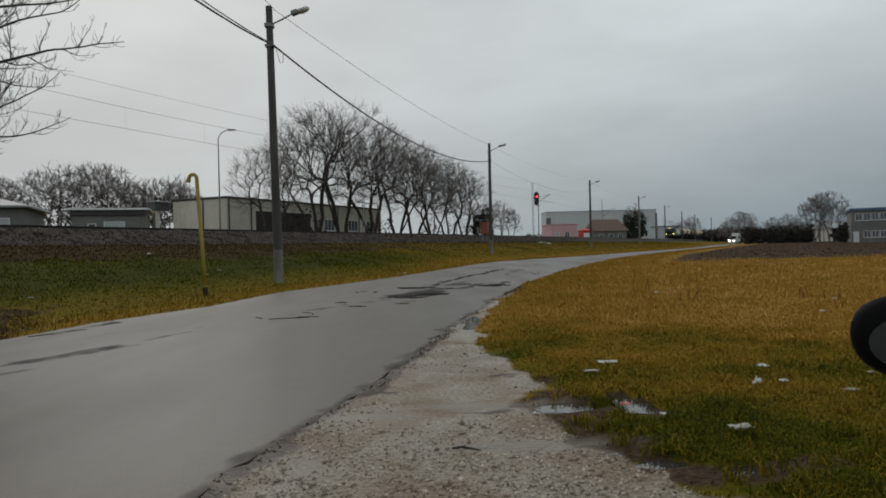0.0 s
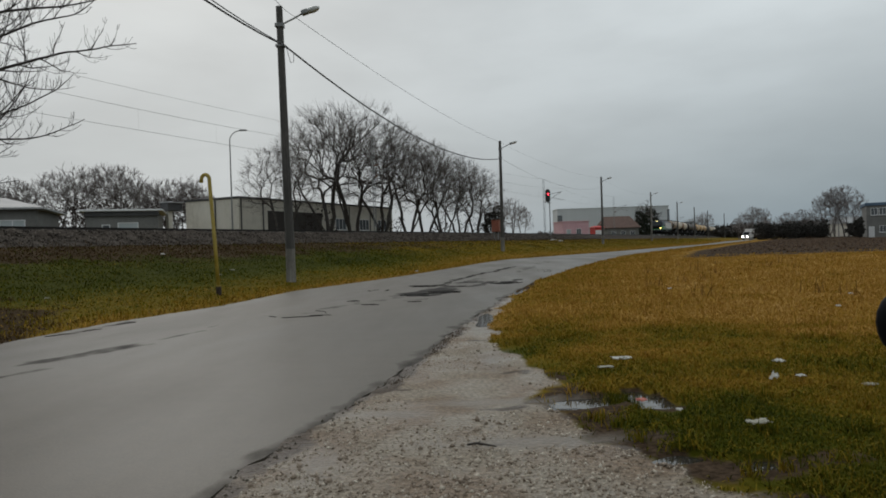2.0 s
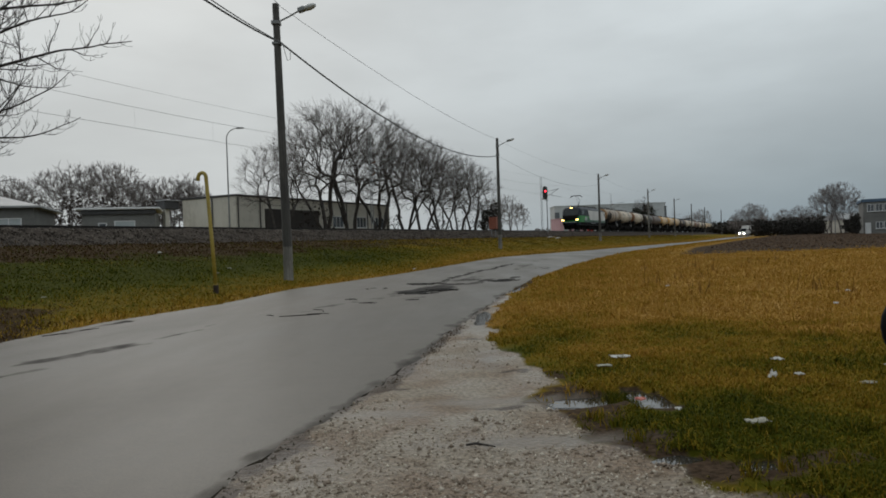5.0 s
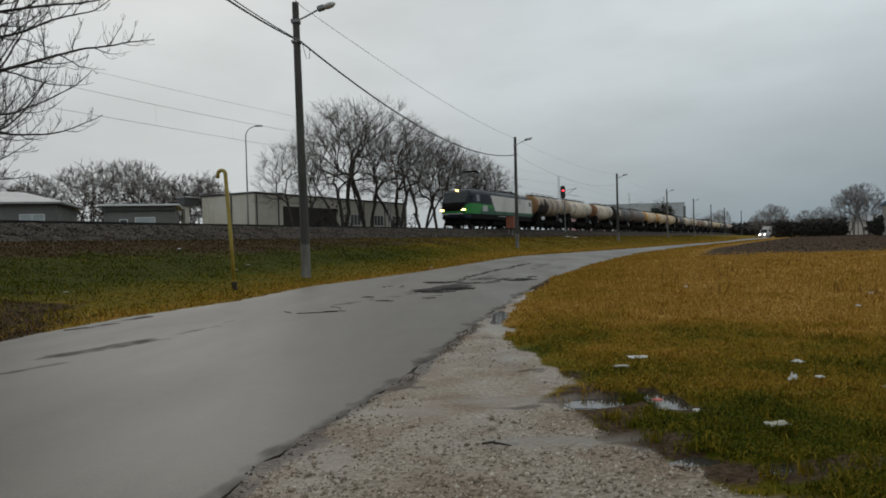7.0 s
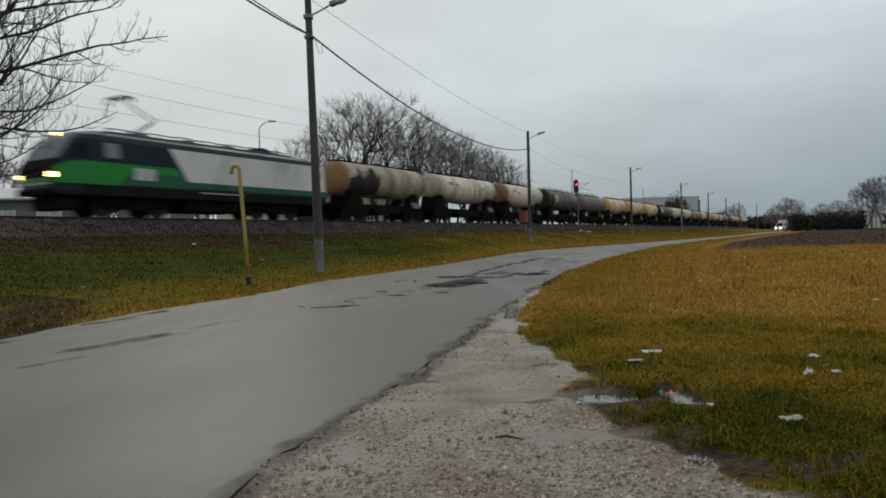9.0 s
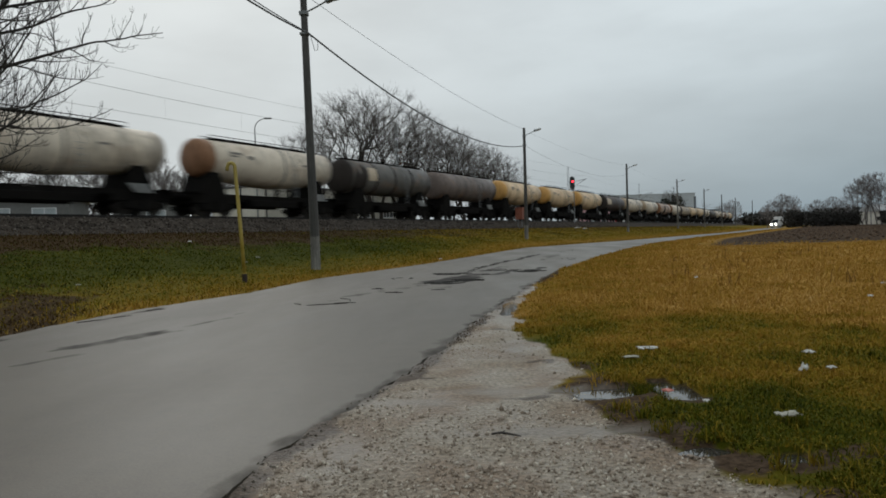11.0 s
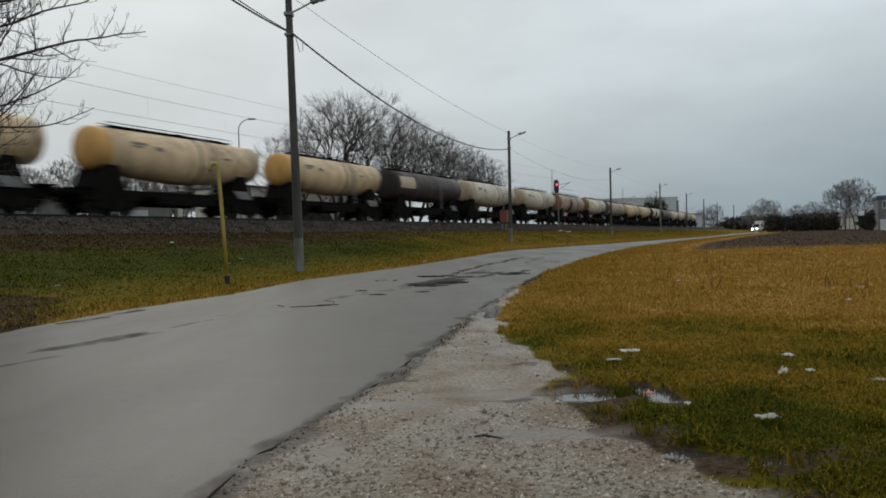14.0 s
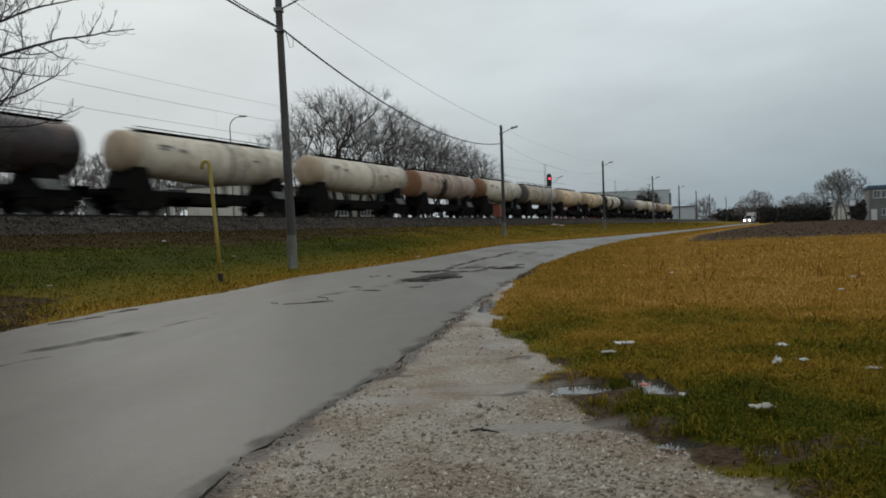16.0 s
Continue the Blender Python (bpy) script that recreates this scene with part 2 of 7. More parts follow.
EDGE_R = np.array([-35, -3, -0.9, -1.1, -1.09, -0.94, -0.63, -0.44, -0.28, 0.1, 0.63, 1.1, 2.5, 5.1, 12.0, 26.4, 46.7, 64.2, 87, 129.5, 242, 567, 2008.])
MUD_Y = np.array([-400, -10, 0, 2.2, 2.8, 3.2, 3.8, 5.0, 6.1, 7.3, 9.4, 12.5, 15.5, 3000])
MUD_R = np.array([-20, 1.6, 1.6, 1.35, 1.06, 0.9, 0.66, 0.6, 0.52, 0.46, 0.48, 0.98, 1.45, -1e4])


def left_edge(y):
    return np.interp(y, ROAD_Y, ROAD_L)


def right_edge(y):
    return np.interp(y, EDGE_Y, EDGE_R)


def step(v, lo, hi):
    t = np.clip((v - lo) / (hi - lo), 0, 1)
    return t * t * (3 - 2 * t)


def wobble(x, y, k):
    return (np.sin(x * 1.3 * k + 0.7) * np.cos(y * 1.1 * k + 1.3) + 0.5 * np.sin(x * 2.9 * k + y * 2.3 * k) + 0.3 * np.sin(x * 6.1 * k - y * 5.3 * k + 2.0)) / 1.8


def value_noise(x, y, seed=0):
    """Smooth random heights between 0 and 1 over a unit lattice."""
    xi, yi = np.floor(x).astype(np.int64), np.floor(y).astype(np.int64)
    u, v = x - xi, y - yi
    u, v = u * u * (3 - 2 * u), v * v * (3 - 2 * v)

    def at(i, j):
        h = (i * 374761393 + j * 668265263 + seed * 974634113) & 0xffffffff
        h = ((h ^ (h >> 13)) * 1274126177) & 0xffffffff
        return ((h ^ (h >> 16)) & 0xffff) / 65535.0
    return (at(xi, yi) * (1 - u) + at(xi + 1, yi) * u) * (1 - v) + (at(xi, yi + 1) * (1 - u) + at(xi + 1, yi + 1) * u) * v


def fbm(x, y, k, seed=0):
    """Three octaves of noise, about -1 to 1; k is the number of lumps to the metre."""
    x, y = np.asarray(x, float) * k, np.asarray(y, float) * k
    total = sum(value_noise(x * 2.03 ** i + 17.3 * i, y * 2.03 ** i - 9.1 * i, seed + i) * 0.5 ** i for i in range(3))
    return total / 1.75 * 2.6 - 1.3


# puddles: centre x, y, half sizes, turn
PUDDLES = [(0.90, 4.48, 0.28, 0.15, 0.2), (1.20, 4.44, 0.14, 0.36, 0.1), (0.68, 4.36, 0.14, 0.05, 0.2), (1.00, 3.25, 0.14, 0.08, 0.3),
           (1.36, 3.12, 0.11, 0.07, 0.0),
           (0.9, 14.6, 0.13, 1.2, -0.35), (0.40, 9.8, 0.10, 0.8, -0.1),
           (1.62, 16.0, 0.10, 1.5, -0.26)]


def puddle_depth(x, y):
    d = np.zeros(np.broadcast(x, y).shape)
    for cx, cy, a, b, w in PUDDLES:
        u, v = (x - cx) * math.cos(w) + (y - cy) * math.sin(w), -(x - cx) * math.sin(w) + (y - cy) * math.cos(w)
        q = np.sqrt((u / a) ** 2 + (v / b) ** 2) + 0.15 * wobble(x, y, 4.0)
        d = np.maximum(d, 1 - step(q, 0.55, 1.25))
    return d


def ground_z(x, y):
    """Height of the ground: level at the road and field, rising in a grass bank to the railway."""
    x, y = np.asarray(x, float), np.asarray(y, float)
    base = 0.15 * step(y, 18, 45) + 0.35 * step(y, 110, 170)
    off = x * CA - y * SA
    edge = left_edge(y) * CA - y * SA
    out = left_edge(y) - x
    run = np.maximum((edge - 1.0) - (OFF + 5.2), 2.0)
    t = np.clip(((edge - 1.0) - off) / run, 0, 1)
    bank = base + (1.55 - base) * (0.72 * t + 0.28 * step(t, 0, 1)) + 0.05 * wobble(x, y, 0.5) * step(t, 0, 0.15) * (1 - step(t, 0.85, 1))
    far_side = 1.70 - 0.15 * step(off, OFF - 6, OFF - 12) + 0.25 * step(-off, -OFF + 5, -OFF + 12)
    z = np.where(out > 0, np.where(off < OFF - 4, far_side, bank), base)
    right = x - right_edge(y)
    mud = np.interp(y, MUD_Y, MUD_R)
    field = step(x - mud, -0.1, 0.5) * (right > 0)
    z = z + np.where(right > 0, 0.035 * field * (1 - puddle_depth(x, y)) + 0.045 * wobble(x, y, 0.55) * field * step(y, 4, 12) + 0.012 * wobble(x, y, 4.0) * step(right, 0.05, 0.3), 0)
    z = z - 0.05 * puddle_depth(x, y) * (right > 0)
    z = z + 0.10 * step(x - mud, 0, 3) * step(y, 26, 42) * (right > 0) * step(x - right_edge(y), 1, 6)
    on_road = (x > left_edge(y) + 0.03) & (x < right_edge(y) - 0.05)
    return np.where(on_road, base - 0.05, z)


def soft_steps(*runs):
    out = []
    for a, b, st in runs:
        out += list(np.arange(a, b, st))
    return np.array(out + [runs[-1][1]])


def ground_material():
    m = bpy.data.materials.new("ground_soil_and_turf")
    m.use_nodes = True
    nd, lk = m.node_tree.nodes, m.node_tree.links
    bsdf = nd["Principled BSDF"]
    bsdf.inputs["Specular IOR Level"].default_value = 0.12
    geo = nd.new("ShaderNodeTexCoord").outputs["Object"]

    def noise_tex(sc, detail=5.0):
        t = nd.new("ShaderNodeTexNoise")
        t.inputs["Scale"].default_value, t.inputs["Detail"].default_value = sc, detail
        lk.new(geo, t.inputs["Vector"])
        return t.outputs[0]

    def ramp(f, a, b, lo=0.35, hi=0.66):
        r = nd.new("ShaderNodeValToRGB")
        r.color_ramp.elements[0].position, r.color_ramp.elements[1].position = lo, hi
        r.color_ramp.elements[0].color, r.color_ramp.elements[1].color = (*a, 1), (*b, 1)
        lk.new(f, r.inputs[0])
        return r.outputs[0]

    def mix(f, a, b):
        x = nd.new("ShaderNodeMix")
        x.data_type = "RGBA"
        lk.new(f, x.inputs[0])
        lk.new(a, x.inputs[6])
        lk.new(b, x.inputs[7])
        return x.outputs[2]

    def attr(name):
        a = nd.new("ShaderNodeAttribute")
        a.attribute_name = name
        w = nd.new("ShaderNodeMath")
        w.operation = "ADD"
        lk.new(a.outputs["Fac"], w.inputs[0])
        j = nd.new("ShaderNodeMath")
        j.operation = "MULTIPLY_ADD"
        lk.new(mid, j.inputs[0])
        j.inputs[1].default_value, j.inputs[2].default_value = 0.9, -0.45
        lk.new(j.outputs[0], w.inputs[1])
        r = nd.new("ShaderNodeMapRange")
        lk.new(w.outputs[0], r.inputs[0])
        r.inputs[1].default_value, r.inputs[2].default_value = 0.36, 0.64
        return r.outputs[0]

    mid, fine, big = noise_tex(3.0), noise_tex(34.0), noise_tex(0.35)
    band = nd.new("ShaderNodeMapRange")
    lk.new(noise_tex(1.9), band.inputs[0])
    band.inputs[1].default_value, band.inputs[2].default_value = 0.40, 0.56
    noise_band = band.outputs[0]
    c = grass_ramp(nd, lk, 0.85, 0.0, False)
    soil = ramp(fine, (0.036, 0.024, 0.015), (0.085, 0.058, 0.038))
    gravel = mix(noise_band, ramp(fine, (0.115, 0.080, 0.050), (0.25, 0.182, 0.122)), ramp(fine, (0.155, 0.129, 0.096), (0.325, 0.277, 0.213)))
    dead = ramp(fine, (0.030, 0.019, 0.010), (0.078, 0.050, 0.024))
    c = mix(attr("dead"), c, dead)
    gravel_f = attr("gravel")
    c = mix(gravel_f, c, gravel)
    c = mix(attr("soil"), c, soil)
    film = nd.new("ShaderNodeAttribute")
    film.attribute_name = "film"
    silt_wet = ramp(mid, (0.125, 0.108, 0.088), (0.20, 0.175, 0.145))
    c = mix(film.outputs["Fac"], c, silt_wet)
    lk.new(c, bsdf.inputs["Base Color"])
    wet = nd.new("ShaderNodeMapRange")
    lk.new(noise_tex(1.4), wet.inputs[0])
    wet.inputs[1].default_value, wet.inputs[2].default_value = 0.42, 0.6
    wet.inputs[3].default_value, wet.inputs[4].default_value = 0.28, 0.7
    rr = nd.new("ShaderNodeMix")
    rr.data_type = "FLOAT"
    lk.new(gravel_f, rr.inputs[0])
    rr.inputs[2].default_value = 0.85
    lk.new(wet.outputs[0], rr.inputs[3])
    gloss = nd.new("ShaderNodeMix")
    gloss.data_type = "FLOAT"
    lk.new(film.outputs["Fac"], gloss.inputs[0])
    lk.new(rr.outputs[0], gloss.inputs[2])
    gloss.inputs[3].default_value = 0.30
    lk.new(gloss.outputs[0], bsdf.inputs["Roughness"])
    sp = nd.new("ShaderNodeMix")
    sp.data_type = "FLOAT"
    lk.new(gravel_f, sp.inputs[0])
    sp.inputs[2].default_value, sp.inputs[3].default_value = 0.02, 0.22
    shine = nd.new("ShaderNodeMix")
    shine.data_type = "FLOAT"
    lk.new(film.outputs["Fac"], shine.inputs[0])
    lk.new(sp.outputs[0], shine.inputs[2])
    shine.inputs[3].default_value = 0.28
    lk.new(shine.outputs[0], bsdf.inputs["Specular IOR Level"])
    relief = nd.new("ShaderNodeMapRange")
    lk.new(film.outputs["Fac"], relief.inputs[0])
    relief.inputs[3].default_value, relief.inputs[4].default_value = 0.6, 0.06
    bp = nd.new("ShaderNodeBump")
    bp.inputs["Distance"].default_value = 0.03
    lk.new(relief.outputs[0], bp.inputs["Strength"])
    lk.new(fine, bp.inputs["Height"])
    lk.new(bp.outputs[0], bsdf.inputs["Normal"])
    return m


def zones(x, y):
    """How far the ground is dead growth, bare soil or gravel."""
    off = x * CA - y * SA
    out = left_edge(y) - x
    right = x - right_edge(y)
    mud = np.interp(y, MUD_Y, MUD_R)
    w = wobble(x, y, 1.7)
    edge = left_edge(y) * CA - y * SA
    rise = ((edge - 1.0) - off) / np.maximum((edge - 1.0) - (OFF + 5.2), 2.0)
    # brown fades with distance: far haze is put into this mask
    dead = np.where(out > 0, step(rise + 0.10 * fbm(x, y, 0.9, 61) + 0.16 * fbm(x, y, 0.25, 62), 0.46, 0.80), 0) * (1 - 0.60 * step(y, 26, 58))
    earth = (out > 0) * step(-(x + 0.6 * y) + 0.8 * fbm(x, y, 0.9, 63), -0.7, 0.9) * (1 - step(rise + 0.12 * fbm(x, y, 1.4, 64), 0.06, 0.24)) * (y > 4)
    dead = np.maximum(dead, 0.85 * earth)
    far_edge = 33 + 0.06 * (x - 14) + 0.8 * w
    soil = step(y - far_edge, -0.5, 0.9) * step(right, 2.6 + 0.01 * y, 4.4 + 0.02 * y) * (y < 400)
    gravel = (right > -0.3) * (1 - step(x - mud + 0.22 * fbm(x, y, 2.2, 3) + 0.06 * fbm(x, y, 9, 4), -0.14, 0.14)) * (y < 18)
    muddy = (right > 0) * step(6.4 - y, 0, 1.2) * step(0.42 - (x - mud) + 0.55 * fbm(x, y, 2.6, 5), -0.1, 0.45)
    muddy = np.maximum(muddy, (right > 0) * step(5.6 - y, 0.0, 1.0) * step(fbm(x, y, 1.3, 6), 0.22, 0.5) * step(4.5 - x, 0, 1))
    muddy = np.maximum(muddy, np.maximum(step(puddle_depth(x, y), 0.05, 0.4), 0.8 * step(puddle_depth(x, y + 0.16), 0.1, 0.5)))
    soil = np.maximum(soil, muddy * (1 - gravel))
    silt = np.zeros_like(soil)
    for cx, cy, a, b in ((0.48, 4.36, 0.42, 0.10), (0.70, 4.08, 0.34, 0.08), (0.40, 5.6, 0.30, 0.10), (-0.50, 5.05, 0.16, 0.08), (0.10, 3.62, 0.16, 0.06), (0.95, 3.55, 0.25, 0.2), (-0.5, 3.1, 0.2, 0.08), (0.2, 7.6, 0.25, 0.12)):
        silt = np.maximum(silt, 1 - step(np.hypot((x - cx) / a, (y - cy) / b) + 0.35 * wobble(x, y, 7.0), 0.5, 1.3))
    silt = silt * step(fbm(x, y, 5.0, 8), -0.5, 0.3)
    brim = (right > -0.1) * (1 - step(right + 0.09 * wobble(x, y, 3.0) + 0.04 * wobble(x, y, 9.0), 0.05, 0.20)) * (y < 30) * 0.70
    silt = np.maximum(0.8 * silt, brim)
    soil = np.maximum(soil, silt)
    return dead, soil, gravel


def tone_at(x, y):
    """The grass's colour: 0 deep green, 0.4 olive, 0.6 straw, 0.8 orange-brown, 1 pale."""
    off = x * CA - y * SA
    out = left_edge(y) - x
    right = x - right_edge(y)
    n1, n2 = fbm(x, y, 0.42, 11), fbm(x, y, 1.7, 12)
    field = 0.235 + 0.49 * step(y + 2.2 * n1 + 1.2 * n2 + 0.12 * x, 2.9, 9.8) + 0.09 * n2 + 0.05 * n1
    lane = step(right + 0.6 * n2, 3.6, 0.5) * step(y, 7, 14)
    field = field - 0.13 * lane
    edge = left_edge(y) * CA - y * SA - 1.0
    rise = (edge - off) / np.maximum(edge - (OFF + 5.2), 2.0)
    bank = 0.115 + 0.28 * (1 - step(rise + 0.10 * n1 + 0.05 * n2, 0.0, 0.34)) + 0.07 * n2 + 0.06 * n1
    bank = bank + 0.27 * step(y + 0.5 * x + 5 * n1, 28, 50)
    straw = 1 - step(out + 0.4 * n2, 0.25, 1.05 + 0.025 * np.clip(y, 0, 60))
    bank = bank + straw * (0.55 + 0.10 * n2 - bank)
    return np.where(out > 0, bank, field)


# films of rain water on the gravel: centre, half sizes
FILMS = [(0.35, 4.55, 0.75, 0.13), (0.28, 6.3, 0.20, 0.8), (-0.55, 4.3, 0.45, 0.10), (0.35, 3.6, 0.5, 0.10), (0.30, 9.0, 0.16, 1.6), (-0.72, 3.4, 0.16, 0.4)]


def film_at(x, y):
    f = np.zeros(np.broadcast(x, y).shape)
    for cx, cy, a, b in FILMS:
        f = np.maximum(f, 1 - step(np.hypot((x - cx) / a, (y - cy) / b) + 0.55 * fbm(x, y, 3.0, 21) + 0.25 * fbm(x, y, 10.0, 22), 0.30, 1.30))
    return 0.6 * f


def build_ground():
    xs = soft_steps((-3500, -600, 400), (-600, -100, 50), (-100, -30, 3.5), (-30, -7, 0.8), (-7, -1.5, 0.35), (-1.5, 4.2, 0.085), (4.2, 12, 0.3),
                    (12, 60, 1.2), (60, 160, 5), (160, 600, 40), (600, 3500, 400))
    ys = soft_steps((-3500, -500, 500), (-500, -40, 40), (-40, 0, 3), (0, 2.4, 0.3), (2.4, 9, 0.085), (9, 20, 0.3), (20, 60, 0.8), (60, 160, 2.5),
                    (160, 500, 12), (500, 4000, 250))
    gx, gy = np.meshgrid(xs, ys, indexing="ij")
    gz = ground_z(gx, gy)
    nx, ny = gx.shape
    idx = np.arange(nx * ny).reshape(nx, ny)
    quads = np.stack([idx[:-1, :-1], idx[1:, :-1], idx[1:, 1:], idx[:-1, 1:]], -1).reshape(-1, 4)
    me = mesh_np("ground", np.stack([gx, gy, gz], -1).reshape(-1, 3), quads, ground_material(), True)
    for name, values in zip(("dead", "soil", "gravel", "tone", "film"), (*zones(gx, gy), tone_at(gx, gy), film_at(gx, gy))):
        a = me.attributes.new(name, "FLOAT", "POINT")
        a.data.foreach_set("value", values.astype(np.float32).ravel())
    tagged(new("ground", me), "winter grass, dark ploughed soil and gravel mud beside the road", "ground", kind="structure")


build_ground()


# ---- road ----
def asphalt_material(name, dark, light, rough, wet):
    """Wet asphalt: a fine grain, pale and dark stains along the lane, and worn, broken places where the mesh says so."""
    m = bpy.data.materials.new(name)
    m.use_nodes = True
    nd, lk = m.node_tree.nodes, m.node_tree.links
    bsdf = nd["Principled BSDF"]
    bsdf.inputs["Specular IOR Level"].default_value = 0.29
    tex = nd.new("ShaderNodeTexCoord").outputs["Object"]

    def noise_tex(sc, detail, stretch=(1, 1, 1)):
        mp = nd.new("ShaderNodeMapping")
        mp.inputs["Scale"].default_value = stretch
        mp.inputs["Rotation"].default_value = (0, 0, 0.25)
        lk.new(tex, mp.inputs[0])
        t = nd.new("ShaderNodeTexNoise")
        t.inputs["Scale"].default_value, t.inputs["Detail"].default_value = sc, detail
        lk.new(mp.outputs[0], t.inputs["Vector"])
        return t.outputs[0]

    def blend(f, a, b, kind="FLOAT"):
        x = nd.new("ShaderNodeMix")
        x.data_type = kind
        slots = (0, 2, 3) if kind == "FLOAT" else (0, 6, 7)
        for i, v in zip(slots, (f, a, b)):
            if isinstance(v, (int, float)):
                x.inputs[i].default_value = v
            elif isinstance(v, tuple):
                x.inputs[i].default_value = (*v, 1)
            else:
                lk.new(v, x.inputs[i])
        return x.outputs[0 if kind == "FLOAT" else 2]

    big, mid, fine = noise_tex(0.5, 5, (1, 0.35, 1)), noise_tex(7, 5), noise_tex(85, 4)
    r = nd.new("ShaderNodeValToRGB")
    r.color_ramp.elements[0].position, r.color_ramp.elements[1].position = 0.36, 0.64
    r.color_ramp.elements[0].color, r.color_ramp.elements[1].color = (*dark, 1), (*light, 1)
    lk.new(blend(0.5, blend(0.35, big, mid), fine), r.inputs[0])
    worn = nd.new("ShaderNodeAttribute")
    worn.attribute_name = "worn"
    # the broken places are ragged: grain eats into their edges
    ma = nd.new("ShaderNodeMath")
    ma.operation = "MULTIPLY_ADD"
    lk.new(noise_tex(5.0, 6, (1.0, 0.45, 1)), ma.inputs[0])
    ma.inputs[1].default_value = 1.1
    lk.new(worn.outputs["Fac"], ma.inputs[2])
    mr = nd.new("ShaderNodeMapRange")
    lk.new(ma.outputs[0], mr.inputs[0])
    mr.inputs[1].default_value, mr.inputs[2].default_value = 0.86, 1.30
    lk.new(blend(mr.outputs[0], r.outputs[0], (0.026, 0.023, 0.020), "RGBA"), bsdf.inputs["Base Color"])
    sheen = nd.new("ShaderNodeMapRange")
    lk.new(noise_tex(0.42, 4, (1.4, 0.3, 1)), sheen.inputs[0])
    sheen.inputs[1].default_value, sheen.inputs[2].default_value = 0.40, 0.62
    sheen.inputs[3].default_value, sheen.inputs[4].default_value = rough, wet
    lk.new(blend(mr.outputs[0], sheen.outputs[0], 0.75), bsdf.inputs["Roughness"])
    lk.new(blend(mr.outputs[0], 0.29, 0.08), bsdf.inputs["Specular IOR Level"])
    bp = nd.new("ShaderNodeBump")
    bp.inputs["Strength"].default_value, bp.inputs["Distance"].default_value = 0.10, 0.01
    lk.new(fine, bp.inputs["Height"])
    lk.new(bp.outputs[0], bsdf.inputs["Normal"])
    return m


ASPHALT = asphalt_material("wet_worn_asphalt", (0.038, 0.030, 0.019), (0.086, 0.069, 0.045), 0.46, 0.36)
BREAK = material("dark_broken_asphalt", [(0.016, 0.015, 0.014), (0.042, 0.040, 0.036)], 6, 0.85, bump=0.5, spec=0.08)
EDGE_DARK = material("wet_crumbled_edge", [(0.050, 0.043, 0.034), (0.10, 0.087, 0.069), (0.17, 0.148, 0.12)], 6, 0.7, bump=0.9, island=0.3, spec=0.08)
CRACK = material("crack_dirt", [(0.012, 0.011, 0.010), (0.026, 0.024, 0.021)], 8, 0.9, spec=0.05)
WATER = material("puddle_water", [(0.035, 0.032, 0.027), (0.05, 0.046, 0.04)], 2, 0.04, bump=0.01, bump_scale=30)


def road_z(y):
    return 0.15 * step(y, 18, 45) + 0.35 * step(y, 110, 170)


# worn, broken streaks in the asphalt: from, to, half width, strength
WORN = [(-4.30, 6.55, -3.75, 7.9, 0.17, 0.60), (-4.10, 5.75, -3.78, 6.4, 0.08, 0.66), (-3.66, 8.3, -3.40, 9.1, 0.06, 0.75), (-3.5, 9.5, -3.42, 9.9, 0.04, 0.7), (-5.62, 7.6, -5.28, 10.9, 0.10, 0.66),
        (-3.2, 11.0, -2.3, 11.3, 0.16, 0.72), (-2.3, 12.0, -1.2, 14.2, 0.18, 0.45), (-1.3, 14.8, -0.2, 16.8, 0.26, 0.85), (-0.6, 16.4, 0.8, 21.3, 0.30, 0.75), (1.4, 18.6, 1.9, 20.6, 0.16, 0.95),
        (0.4, 17.6, 1.2, 20.0, 0.16, 0.85), (-1.95, 12.75, -1.5, 12.7, 0.06, 0.9), (-1.05, 13.3, -0.65, 13.6, 0.06, 0.9), (0.0, 21.0, 2.5, 30.0, 0.22, 0.7), (2.3, 25.0, 4.0, 33.0, 0.25, 0.5)]


def worn_at(x, y):
    f = np.zeros(np.broadcast(x, y).shape)
    for x0, y0, x1, y1, half, strength in WORN:
        dx, dy = x1 - x0, y1 - y0
        long = math.hypot(dx, dy)
        u = np.clip(((x - x0) * dx + (y - y0) * dy) / long ** 2, 0, 1)
        d = np.hypot(x - x0 - u * dx, y - y0 - u * dy)
        f = np.maximum(f, strength * (1 - step(d + half * 1.1 * fbm(x, y, 1.6, 31), 0.2 * half, 1.5 * half)) * (0.55 + 0.45 * step(fbm(x, y, 1.1, 35), -0.5, 0.2)))
    rim = (right_edge(y) - x) + 0.10 * fbm(x, y, 1.6, 32) + 0.05 * fbm(x, y, 6.0, 33)
    f = np.maximum(f, 0.50 * (1 - step(rim, 0.0, 0.20)) * (y < 40))
    return np.maximum(f, 0.25 * (1 - step(x - left_edge(y) + 0.1 * fbm(x, y, 1.2, 34), 0.05, 0.4)) * (y < 40))


